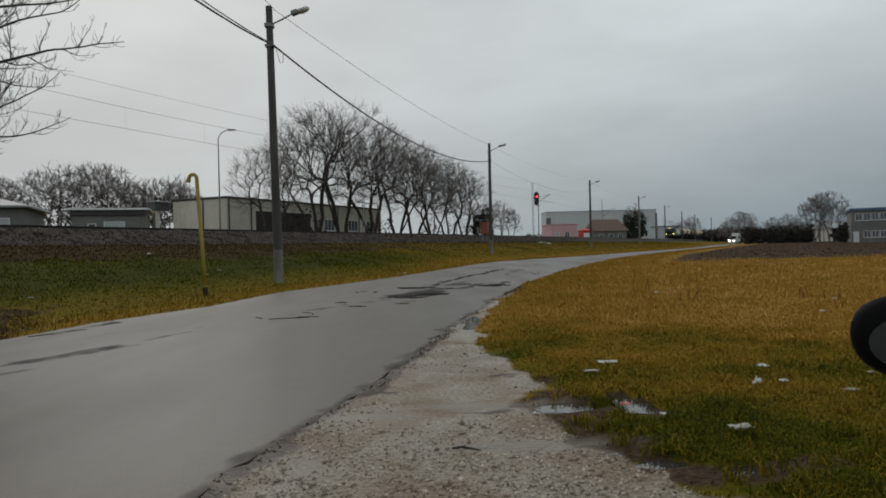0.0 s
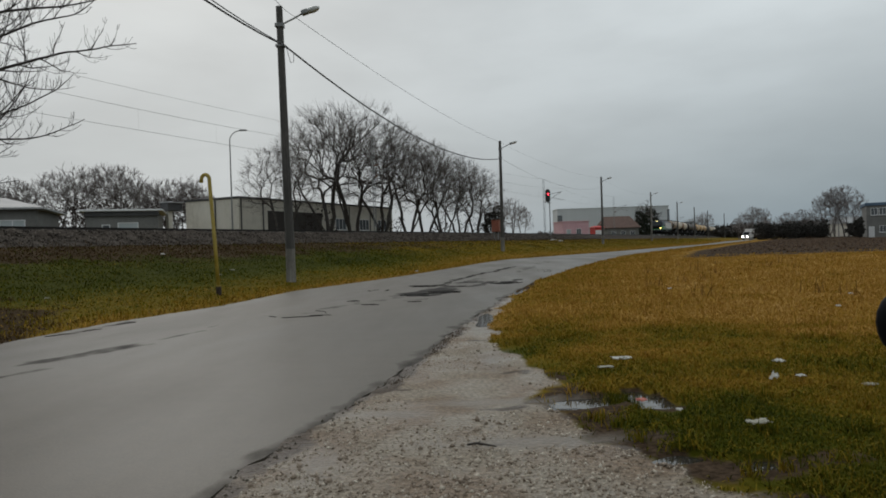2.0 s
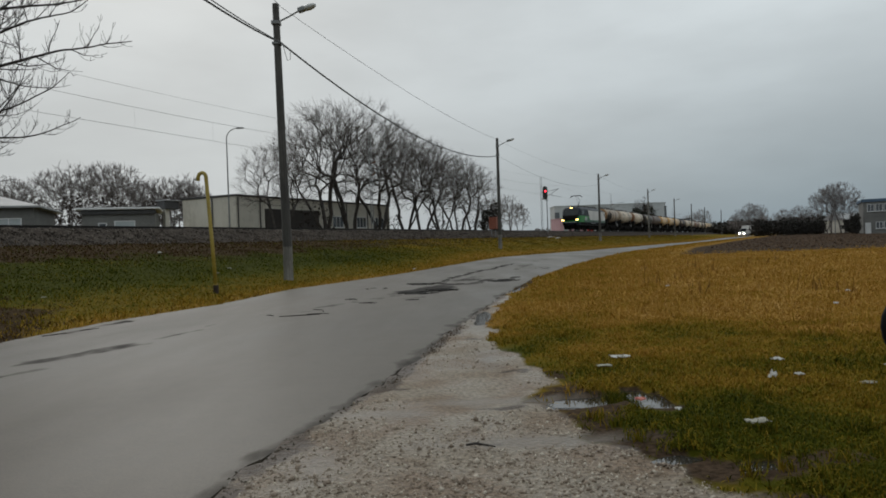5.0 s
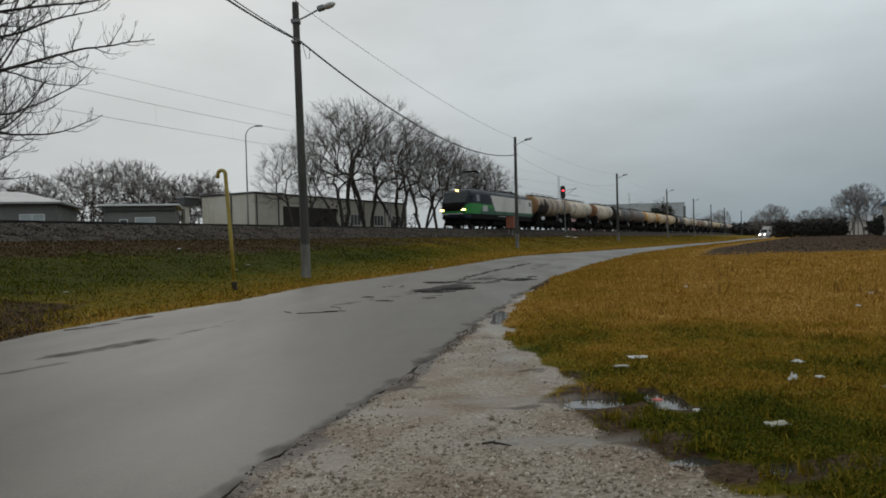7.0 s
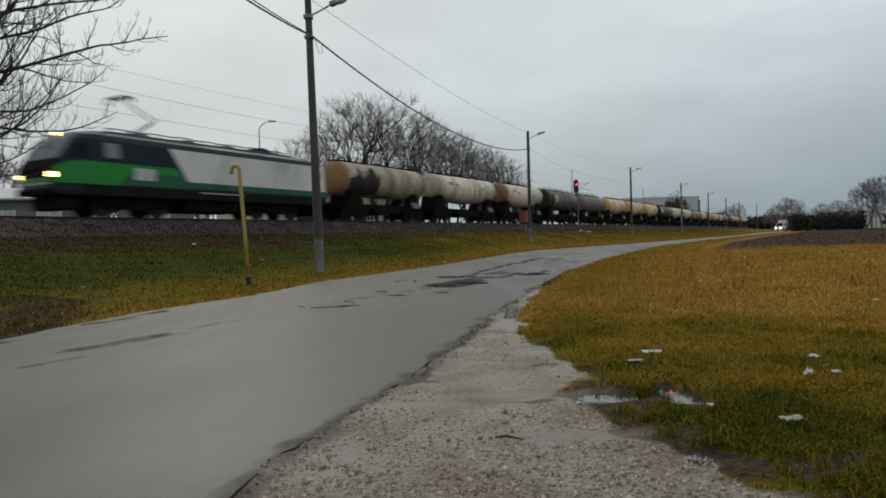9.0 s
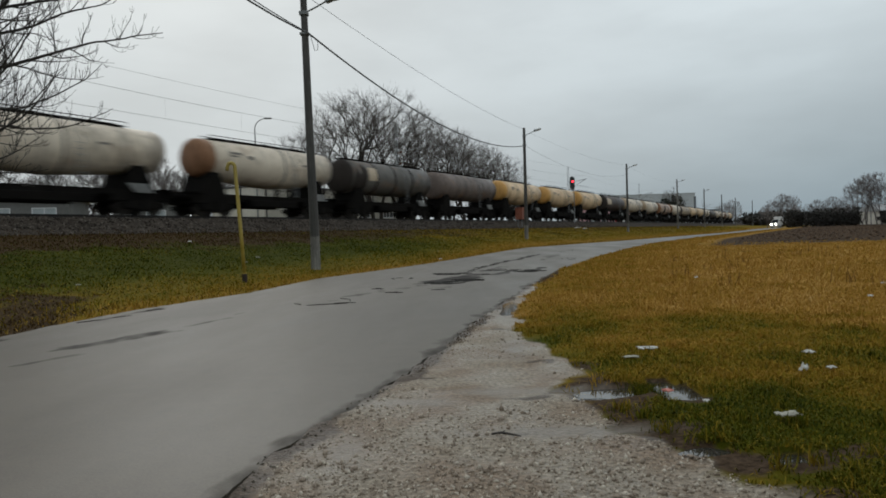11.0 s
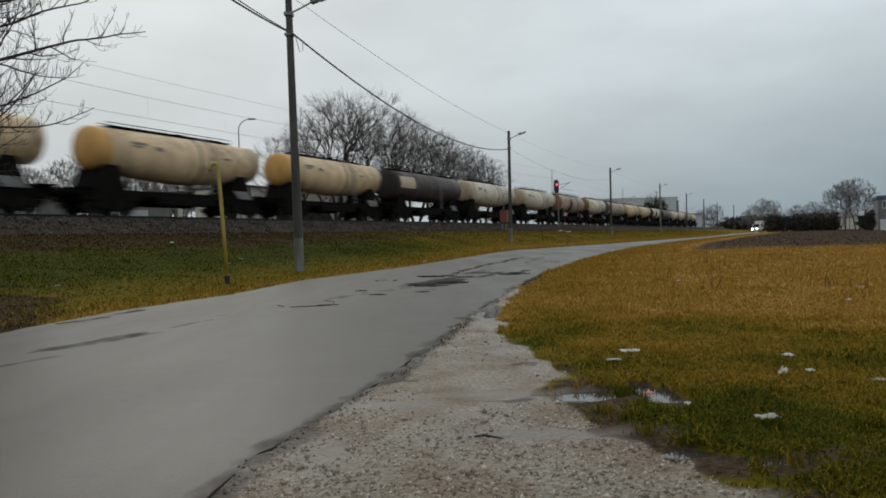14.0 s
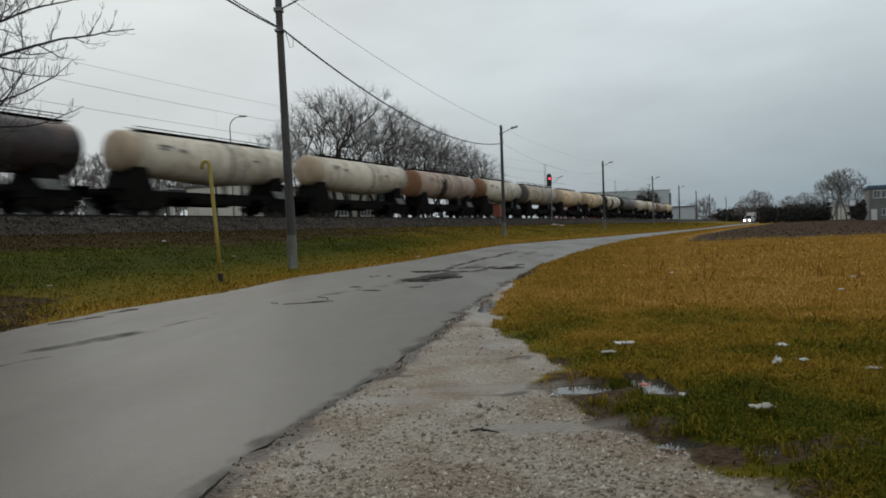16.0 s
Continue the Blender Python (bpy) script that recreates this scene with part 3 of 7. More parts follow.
def build_road():
    ys = soft_steps((-300, -20, 20), (-20, 1, 1.5), (1, 24, 0.06), (24, 40, 0.2), (40, 80, 0.8), (80, 200, 4), (200, 900, 30))
    us = np.linspace(0, 1, 97)
    lx = left_edge(ys) + np.where(ys < 60, 0.05 * wobble(ys, 0 * ys, 1.9) + 0.02 * wobble(ys, 0 * ys + 3, 7.0), 0)
    rx = right_edge(ys) + np.where((ys > 0) & (ys < 60), 0.05 * wobble(ys, 0 * ys + 1, 1.9) + 0.025 * wobble(ys, 0 * ys + 3, 6.0), 0)
    gx = lx[:, None] + (rx - lx)[:, None] * us[None]
    gy = np.repeat(ys[:, None], len(us), 1)
    crown = 0.035 * (1 - (2 * us - 1) ** 2)
    gz = road_z(gy) + crown[None] + 0.004 * wobble(gx, gy, 0.9)
    n, k = gx.shape
    top = np.stack([gx, gy, gz], -1).reshape(-1, 3)
    skirt = [np.stack([e, ys, road_z(ys) - 0.12], -1) for e in (lx - 0.03, rx + 0.04)]
    rim = [np.stack([e, ys, road_z(ys)], -1) for e in (lx, rx)]
    verts = np.concatenate([top, *skirt, *rim])
    idx = np.arange(n * k).reshape(n, k)
    a, b, al, br = (n * k + i * n + np.arange(n) for i in range(4))
    quads = [np.stack([idx[:-1, :-1], idx[:-1, 1:], idx[1:, 1:], idx[1:, :-1]], -1).reshape(-1, 4),
             np.stack([a[:-1], al[:-1], al[1:], a[1:]], -1), np.stack([br[:-1], b[:-1], b[1:], br[1:]], -1)]
    me = mesh_np("road", verts, np.concatenate(quads), ASPHALT, True)
    me.attributes.new("worn", "FLOAT", "POINT").data.foreach_set("value", worn_at(verts[:, 0], verts[:, 1]).astype(np.float32))
    tagged(new("road", me), "narrow wet grey asphalt road with crumbling edges", "road", kind="structure")


build_road()


def blot(name, cx, cy, a, b, turn, mat, label, lift=0.006, on_road=True, rag=0.3, seed=0):
    """A thin, ragged sheet lying on the ground."""
    rng = np.random.default_rng(seed)
    th = np.linspace(0, math.tau, 40, endpoint=False)
    ph = rng.uniform(0, 6.28, 5)
    rad = 1 + rag * (np.sin(2 * th + ph[0]) * 0.4 + np.sin(3 * th + ph[1]) * 0.4 + np.sin(5 * th + ph[2]) * 0.35 + np.sin(9 * th + ph[3]) * 0.25 + np.sin(14 * th + ph[4]) * 0.15)
    bm = bmesh.new()
    rings = []
    for f in (1.0, 0.93, 0.5):
        row = []
        for t, r in zip(th, rad):
            u, v = a * r * f * math.cos(t), b * r * f * math.sin(t)
            x, y = cx + u * math.cos(turn) - v * math.sin(turn), cy + u * math.sin(turn) + v * math.cos(turn)
            if on_road:
                l, rr = float(left_edge(y)), float(right_edge(y))
                w = (x - l) / (rr - l)
                z = float(road_z(y)) + 0.035 * (1 - (2 * w - 1) ** 2) + 0.004 * float(wobble(x, y, 0.9)) + (lift if f < 1 else -0.01)
            else:
                z = lift
            row.append(bm.verts.new((x, y, z)))
        rings.append(row)
    for p, q in zip(rings, rings[1:]):
        for i in range(40):
            bm.faces.new((p[i], p[(i + 1) % 40], q[(i + 1) % 40], q[i]))
    bm.faces.new(rings[-1])
    return tagged(part(name, bm, mat, smooth=True), label, kind="structure")


# worn patches: centre, half sizes, turn, and whether the old surface is broken right through
PATCHES = [(-2.62, 11.05, 0.55, 0.55, 0.1, 0), (-1.63, 12.57, 0.17, 0.10, 0.1, 1), (-0.81, 13.1, 0.13, 0.11, 0.2, 1), (-2.05, 13.5, 0.10, 0.14, 0.0, 1), (-0.75, 15.1, 0.55, 0.55, 0.5, 1),
           (-0.2, 15.5, 0.28, 0.3, 0.3, 1), (-1.9, 16.8, 0.26, 0.35, 0.2, 0), (-0.78, 18.1, 0.42, 0.42, 0.5, 1), (0.21, 17.6, 0.20, 0.30, 0.2, 1), (1.25, 18.6, 0.34, 0.42, 0.3, 1),
           (1.55, 19.0, 0.22, 0.3, 0.1, 1), (3.4, 25.8, 0.28, 0.5, 0.0, 0), (4.85, 35.0, 0.28, 0.7, 0.0, 0), (-2.2, 10.75, 0.16, 0.10, 0.3, 1), (0.5, 19.6, 0.28, 0.3, 0.4, 0)]
prng = np.random.default_rng(77)
for i, (cx, cy, a, b, w, broken) in enumerate(PATCHES):
    if not broken:
        # an old patch, seen by the broken crack round its rim
        for k in range(11):
            t = k * math.tau / 11 + prng.normal(0, 0.12)
            q = prng.uniform(0.78, 1.10)
            if prng.random() < 0.35:
                continue
            blot("asphalt_crack", cx + q * a * math.cos(t), cy + q * b * math.sin(t), a * prng.uniform(0.16, 0.34), prng.uniform(0.008, 0.026), math.atan2(b * math.cos(t), -a * math.sin(t)) + prng.normal(0, 0.1), CRACK,
                 "dark crack round an old asphalt patch", lift=0.007 + 0.0004 * k, seed=200 + 20 * i + k, rag=0.5)
        continue
    a, b = 1.2 * a, 1.25 * b
    for k in range(9 if a > 0.25 else 4):
        t, q = prng.uniform(0, math.tau), prng.uniform(0.1, 1.0)
        blot("pothole", cx + q * a * math.cos(t), cy + q * b * math.sin(t), a * prng.uniform(0.18, 0.5), b * prng.uniform(0.08, 0.26), prng.uniform(-0.4, 0.9), BREAK if k % 3 else CRACK,
             "dark ragged break in the wet asphalt", lift=0.008 + 0.0012 * k, seed=200 + 20 * i + k, rag=0.62)
for i in range(17):
    u = i / 16
    py = 18.9 + 11.3 * u
    px = float(np.interp(py, [18.9, 22.8, 30.2], [-0.44, 0.43, 2.56])) + prng.normal(0, 0.07)
    blot("asphalt_crack", px, py, prng.uniform(0.18, 0.42), prng.uniform(0.025, 0.06), 1.25 + prng.normal(0, 0.12), CRACK, "dark lengthwise crack in the asphalt", lift=0.009, seed=400 + i, rag=0.6)
for i, (cx, cy, a, b) in enumerate([(-5.55, 9.35, 0.16, 0.04), (-5.3, 9.8, 0.10, 0.04), (-5.2, 10.7, 0.12, 0.04)]):
    blot("asphalt_crack", cx, cy, a, b, 1.0, CRACK, "dark worn line along the road edge", lift=0.006, seed=440 + i, rag=0.6)
for i, (cx, cy, a, b, w) in enumerate(PUDDLES):
    blot("puddle", cx, cy, a * 1.25, b * 1.25, w, WATER, "still rain puddle on the muddy roadside", lift=-0.004 - 0.0011 * i, on_road=False, rag=0.2, seed=50 + i)


# ---- railway: ballast, rails, sleepers ----
def build_track():
    ss = soft_steps((-160, -30, 5), (-30, 110, 0.35), (110, 400, 4), (400, 1200, 40))
    prof = [(-4.4, 1.55), (-3.6, 1.95), (-2.1, 2.36), (-1.2, 2.37), (0, 2.37), (1.2, 2.37), (2.0, 2.36), (2.35, 2.27), (2.7, 2.14), (3.05, 2.0), (3.4, 1.90), (3.75, 1.80), (4.2, 1.68), (4.8, 1.56), (5.4, 1.42)]
    rng = np.random.default_rng(4)
    verts = []
    for s in ss:
        for lat, z in prof:
            j = rng.normal(0, 0.035) if lat > 1.9 else rng.normal(0, 0.012)
            verts.append(track(s, lat + rng.normal(0, 0.03), z + j))
    n, k = len(ss), len(prof)
    idx = np.arange(n * k).reshape(n, k)
    quads = np.stack([idx[:-1, :-1], idx[:-1, 1:], idx[1:, 1:], idx[1:, :-1]], -1).reshape(-1, 4)
    tagged(new("ballast_bed", mesh_np("ballast_bed", verts, quads, BALLAST)), "grey-brown crushed stone ballast bank under the track", "ballast", kind="structure")
    # loose stones on the near shoulder
    count = 24000
    s = 110 * rng.random(count) ** 1.3 - 8
    lat = rng.uniform(1.9, 5.3, count)
    z = np.interp(lat, [p[0] for p in prof], [p[1] for p in prof])
    c = np.stack([SA * s + CA * (OFF + lat), CA * s - SA * (OFF + lat), z + 0.015], -1)
    tagged(new("ballast_stones", stones("ballast_stones", c, rng.uniform(0.03, 0.095, count), rng, STONE)), "loose grey ballast stones on the shoulder", "stones", kind="stuff")
    # rails
    for lat in (-0.7175 - 0.035, 0.7175 + 0.035):
        bm = bmesh.new()
        sec = [(-0.075, -0.172), (0.075, -0.172), (0.075, -0.155), (0.012, -0.13), (0.012, -0.045), (0.036, -0.035), (0.036, 0), (-0.036, 0), (-0.036, -0.035), (-0.012, -0.045), (-0.012, -0.13), (-0.075, -0.155)]
        rings = [[bm.verts.new(track(q, lat + a, RAIL_Z + b)) for a, b in sec] for q in (-160, 20, 200, 1100)]
        for p, q in zip(rings, rings[1:]):
            for i in range(len(sec)):
                bm.faces.new((p[i], p[(i + 1) % len(sec)], q[(i + 1) % len(sec)], q[i]))
        bm.faces.new(rings[0]), bm.faces.new(rings[-1])
        tagged(part("rail", bm, RAIL), "brown steel railway rail on concrete sleepers", "rail", group="rails", kind="structure")
    v, f = [], []
    for i in range(500):
        s0 = -60 + 0.6 * i
        b0 = len(v)
        for ds in (-0.13, 0.13):
            for lat in (-1.3, 1.3):
                for z in (2.25, RAIL_Z - 0.173):
                    v.append(track(s0 + ds, lat, z))
        f += [[b0 + q for q in face] for face in ((0, 1, 3, 2), (4, 6, 7, 5), (0, 4, 5, 1), (2, 3, 7, 6), (1, 5, 7, 3), (0, 2, 6, 4))]
    tagged(new("sleepers", mesh_np("sleepers", v, f, SLEEPER)), "row of grey concrete railway sleepers", "sleepers", kind="stuff")


def stones(name, centres, size, rng, mat):
    """Many small uneven stones in one mesh."""
    base = np.array([(1, 0, 0), (-1, 0, 0), (0, 1, 0), (0, -1, 0), (0, 0, 1), (0, 0, -1)], float)
    tri = np.array([(0, 2, 4), (2, 1, 4), (1, 3, 4), (3, 0, 4), (2, 0, 5), (1, 2, 5), (3, 1, 5), (0, 3, 5)])
    n = len(centres)
    v = base[None] * rng.uniform(0.55, 1.1, (n, 6, 1)) * size[:, None, None] * rng.uniform(0.5, 1.0, (n, 1, 3))
    a = rng.uniform(0, math.tau, n)
    c, s = np.cos(a)[:, None], np.sin(a)[:, None]
    v = np.stack([v[..., 0] * c - v[..., 1] * s, v[..., 0] * s + v[..., 1] * c, v[..., 2]], -1) + rng.normal(0, 0.12, (n, 6, 3)) * size[:, None, None]
    v += centres[:, None]
    t = tri[None] + 6 * np.arange(n)[:, None, None]
    return mesh_np(name, v.reshape(-1, 3), t.reshape(-1, 3), mat)


build_track()
# ---- street lamps along the road ----
def street_lamp(x, y, top, lean=0.0, big=1.0, lamp=True, label="", dark=True):
    """A concrete pole with a bracket arm and a lantern over the road."""
    z0 = float(ground_z(x, y)) - 0.05
    ob = thing("street_lamp", label or "weathered concrete street lamp pole beside the road", "street lamp", pose(x, y, z0), group="street lamps along the road")
    h = top - z0
    bm = bmesh.new()
    rod(bm, (0, 0, 0), (0, 0, 1.15), 0.155 * big, 0.148 * big, 10)
    part("pole_foot", bm, CONCRETE, ob, "pale concrete foot of the pole")
    bm = bmesh.new()
    tube(bm, [(0, 0, 1.12), (lean * 0.5, 0, h * 0.5), (lean, 0, h)], [0.151 * big, 0.128 * big, 0.105 * big], 10)
    part("pole", bm, DARK_POLE if dark else CONCRETE, ob)
    for dz, t in ((0.62, 0.12), (1.28, 0.08)):
        bm = bmesh.new()
        box(bm, (lean, 0, h - dz), (0.27 * big, 0.27 * big, t), bevel=0.01)
        part("clamp", bm, GALV, ob)
    if lamp:
        bm = bmesh.new()
        tube(bm, [(lean, -0.02, h - 0.62), (lean + 0.45, -0.05, h - 0.43), (lean + 0.78, -0.08, h - 0.27)], 0.028, 6)
        part("bracket_arm", bm, GALV, ob)
        head = bmesh.new()
        box(head, (lean + 0.85, -0.08, h - 0.24), (0.24, 0.20, 0.16), pose(0, 0, 0, 0, -17, 0), bevel=0.03)
        lantern = part("lantern", head, LAMP_GREY, ob, "grey lantern housing")
        bm = bmesh.new()
        bmesh.ops.create_uvsphere(bm, u_segments=12, v_segments=8, radius=1.0,
                                  matrix=Matrix.Translation((lean + 1.10, -0.08, h - 0.17)) @ pose(0, 0, 0, 0, -17, 0) @ Matrix.Diagonal((0.24, 0.13, 0.10, 1)))
        part("lamp_cover", bm, LAMP_GLASS, lantern, "pale plastic lamp cover", True)
    return ob


street_lamp(-5.32, 22.0, 9.01, lean=-0.10, label="tall dark concrete street lamp pole carrying overhead cables")
street_lamp(3.75, 53.0, 9.18, lean=0.04)
street_lamp(18.57, 85.5, 9.24, lean=0.02)
street_lamp(35.2, 122.0, 9.7, dark=False)
street_lamp(50.6, 155.0, 9.7)
street_lamp(62.5, 178.0, 9.4, lamp=False, label="far concrete pole beside the road")
street_lamp(75.9, 205.0, 9.56, lamp=False, label="far concrete pole beside the road")
street_lamp(92.6, 235.0, 9.69, lamp=False, label="far concrete pole beside the road")
street_lamp(-6.8, -9.0, 9.0, label="concrete pole that holds the other end of the cables")


def cable(a, b, sag, r, label, name="overhead_cable", mat=CABLE, category="cable", n=24):
    a, b = Vector(a), Vector(b)
    bm = bmesh.new()
    pts = [a.lerp(b, i / n) - Vector((0, 0, 4 * sag * (i / n) * (1 - i / n))) for i in range(n + 1)]
    tube(bm, pts, r, 5)
    return tagged(part(name, bm, mat), label, category)


P0, P1, P2, P3, P4 = (-6.8, -9.0), (-5.37, 22.0), (3.77, 53.0), (18.58, 85.5), (35.2, 122.0)
for z, sag, r, gap in ((7.72, 1.25, 0.026, 0.13), (7.74, 1.12, 0.016, 0.13), (8.94, 0.45, 0.009, 0.10)):
    cable((P0[0] + gap, P0[1], z), (P1[0] + gap, P1[1], z), sag, r, "thick dark overhead cable sagging between poles" if r > 0.01 else "thin overhead wire between pole tops")
for z, sag, r, gap in ((7.70, 1.22, 0.030, 0.14), (8.92, 0.40, 0.008, 0.10)):
    cable((P1[0] + gap, P1[1], z), (P2[0] + gap, P2[1], z + 0.12), sag, r, "thick dark overhead cable sagging between poles" if r > 0.01 else "thin overhead wire between pole tops")
cable((P2[0] + 0.1, P2[1], 9.0), (P3[0] + 0.1, P3[1], 9.1), 0.5, 0.005, "thin overhead wire between pole tops")
cable((P2[0] + 0.1, P2[1], 7.8), (P3[0] + 0.1, P3[1], 7.9), 1.0, 0.007, "thin overhead wire between pole tops")
cable((P3[0] + 0.1, P3[1], 9.0), (P4[0] + 0.1, P4[1], 9.3), 0.6, 0.005, "thin overhead wire between pole tops")
bm = bmesh.new()
tube(bm, [(-5.23, 21.98, 7.70), (-5.15, 21.95, 7.4), (-5.08, 21.9, 7.15), (-5.0, 21.98, 7.2), (-5.02, 22.1, 7.5), (-5.1, 22.3, 7.62)], 0.010, 5)
tagged(part("cable_loop", bm, CABLE), "slack loop of spare cable hanging at the pole", "cable")


# ---- yellow gas vent pipe ----
SIGNAL_DARK = material("dark_rusty_sleeve", [(0.018, 0.012, 0.009), (0.045, 0.026, 0.017)], 9, 0.85, bump=0.4)
def vent_pipe():
    z0 = float(ground_z(-5.97, 17.1))
    ob = thing("gas_vent_pipe", "leaning yellow gas vent pipe with a bent top", "vent pipe", pose(-5.97, 17.1, z0 - 0.02))
    bm = bmesh.new()
    rod(bm, (0.0, 0, -0.2), (-0.012, 0, 0.24), 0.066, 0.066, 12)
    part("pipe_sleeve", bm, SIGNAL_DARK, ob, "rusty dark sleeve at the foot")
    bm = bmesh.new()
    top, pts = 2.95, [(-0.012, 0, 0.22), (-0.075, 0, 1.5), (-0.155, 0, 2.9)]
    for i in range(9):
        a = math.pi * i / 8
        pts.append((-0.155 - 0.10 + 0.10 * math.cos(a), 0, top + 0.12 * math.sin(a)))
    pts.append((-0.36, 0, top - 0.08))
    tube(bm, pts, 0.048, 12)
    part("pipe", bm, YELLOW, ob, smooth=True)
    bm = bmesh.new()
    rod(bm, (-0.013, 0, 0.22), (-0.016, 0, 0.27), 0.062, 0.062, 12)
    part("collar", bm, YELLOW, ob)


vent_pipe()

# ---- railway overhead line and signals ----
SIGNAL_BLACK = material("signal_black_paint", [(0.012, 0.012, 0.012), (0.028, 0.028, 0.028)], 6, 0.5)
RED_LIGHT = glow("red_signal_light", (1.0, 0.03, 0.05), 6.0)
ORANGE_BOX = material("faded_orange_paint", [(0.17, 0.045, 0.024), (0.25, 0.078, 0.04)], 4, 0.6, bump=0.2)


def catenary_mast(s):
    x, y, _ = track(s, -2.9)
    ob = thing("catenary_mast", "grey steel railway mast with a bracket for the contact wire", "catenary mast", pose(x, y, 1.7, 0, 0, 90 - math.degrees(AZ)), group="railway masts")
    bm = bmesh.new()
    for q in (-0.11, 0.11):
        box(bm, (0, q, 4.75), (0.10, 0.03, 9.5))
    for i in range(14):
        z = 0.4 + 0.57 * i
        box(bm, (0, 0, z), (0.02, 0.24, 0.05), pose(0, 0, 0, 35 if i % 2 else -35, 0, 0))
    part("mast", bm, GALV, ob)
    bm = bmesh.new()
    tube(bm, [(0, -0.1, 7.0), (0, -2.9, 7.45)], 0.035, 6)
    tube(bm, [(0, -0.1, 5.9), (0, -2.75, 7.40)], 0.035, 6)
    tube(bm, [(0, -1.5, 6.55), (0, -3.2, 6.15)], 0.025, 6)
    part("cantilever", bm, GALV, ob)
    for a, b in (((0, -0.12, 7.02), (0, -0.55, 7.09)), ((0, -0.12, 5.91), (0, -0.5, 6.14))):
        bm = bmesh.new()
        rod(bm, a, b, 0.07, 0.07, 8)
        part("insulator", bm, RUST, ob, "brown insulator")


for k in range(-1, 9):
    catenary_mast(3.0 + 50.0 * k)
for k in range(-2, 9):
    s0, s1 = 3.0 + 50.0 * k, 53.0 + 50.0 * k
    cable(track(s0, 0.15, RAIL_Z + 5.25), track(s1, -0.15, RAIL_Z + 5.25), 0.05, 0.010, "railway contact wire above the track", "contact_wire", WIRE, "wire", 4)
    cable(track(s0, 0, RAIL_Z + 7.05), track(s1, 0, RAIL_Z + 7.05), 0.75, 0.010, "railway carrier wire above the track", "messenger_wire", WIRE, "wire", 14)
    cable(track(s0, -2.6, RAIL_Z + 8.6), track(s1, -2.6, RAIL_Z + 8.6), 0.5, 0.008, "feeder wire on the railway masts", "feeder_wire", WIRE, "wire", 12)
    bm = bmesh.new()
    for i in range(1, 9):
        u = i / 9
        rod(bm, track(s0 + 50 * u, 0.15 - 0.3 * u, RAIL_Z + 5.22), track(s0 + 50 * u, 0, RAIL_Z + 7.05 - 3.0 * u * (1 - u)), 0.004, 0.004, 4)
    tagged(part("droppers", bm, WIRE), "thin dropper wires between carrier and contact wire", "wire", kind="stuff")


def rail_signal():
    x, y = 12.95, 91.7
    z0 = float(ground_z(x, y)) - 0.1
    ob = thing("railway_signal", "railway light signal on a post showing red", "railway signal", pose(x, y, z0, 0, 0, 8))
    bm = bmesh.new()
    rod(bm, (0, 0, 0), (0, 0, 5.3), 0.075, 0.06, 8)
    part("post", bm, GALV, ob)
    bm = bmesh.new()
    box(bm, (0.02, 0, 0.25), (0.5, 0.5, 0.5), bevel=0.02)
    part("footing", bm, CONCRETE, ob)
    bm = bmesh.new()
    plate(bm, [(0.33 * math.cos(a) - 0.22, -0.05, 6.1 + 0.33 * math.sin(a) + (0.55 if math.sin(a) > 0 else -0.55)) for a in [i * math.tau / 20 + 0.01 for i in range(20)]], (0, 0.06, 0))
    head = part("signal_head", bm, SIGNAL_BLACK, ob, "black rounded signal board")
    for i, z in enumerate((6.62, 6.12, 5.62)):
        bm = bmesh.new()
        rod(bm, (-0.22, -0.06, z), (-0.22, -0.26, z + 0.01), 0.13, 0.13, 12)
        part("hood", bm, SIGNAL_BLACK, head)
    bm = bmesh.new()
    rod(bm, (-0.22, -0.262, 6.3), (-0.22, -0.275, 6.3), 0.11, 0.11, 14)
    part("red_lamp", bm, RED_LIGHT, head, "lit red lamp")
    bm = bmesh.new()
    box(bm, (-0.1, 0, 5.15), (0.5, 0.3, 0.08))
    rod(bm, (-0.2, 0.12, 5.2), (-0.2, 0.12, 6.9), 0.03, 0.03, 6)
    part("bracket", bm, GALV, ob)


rail_signal()


def relay_box():
    x, y, _ = track(64.5, 4.3)
    z0 = float(ground_z(x, y))
    ob = thing("trackside_box", "faded orange trackside equipment box on a post", "equipment box", pose(x, y, z0 - 0.05, 0, 0, 65))
    bm = bmesh.new()
    box(bm, (0, 0, 1.55), (0.5, 0.75, 1.15), bevel=0.02)
    part("cabinet", bm, ORANGE_BOX, ob)
    bm = bmesh.new()
    box(bm, (0, 0, 2.16), (0.58, 0.83, 0.06), bevel=0.01)
    part("cap", bm, ORANGE_BOX, ob)
    for q in (-0.22, 0.22):
        bm = bmesh.new()
        rod(bm, (0, q, 0), (0, q, 1.0), 0.05, 0.05, 8)
        part("leg", bm, GALV, ob)


relay_box()
# ---- the train ----
def paint(name, a, b, rough=0.5, stain=0.5, spec=0.3):
    return material(name, [tuple(0.72 * p for p in a), tuple((p + q) / 2 for p, q in zip(a, b)), b], 0.55, rough, bump=0.05, rough_var=0.12, stretch=(0.7, 1, 0.35), fine=stain, spec=spec)


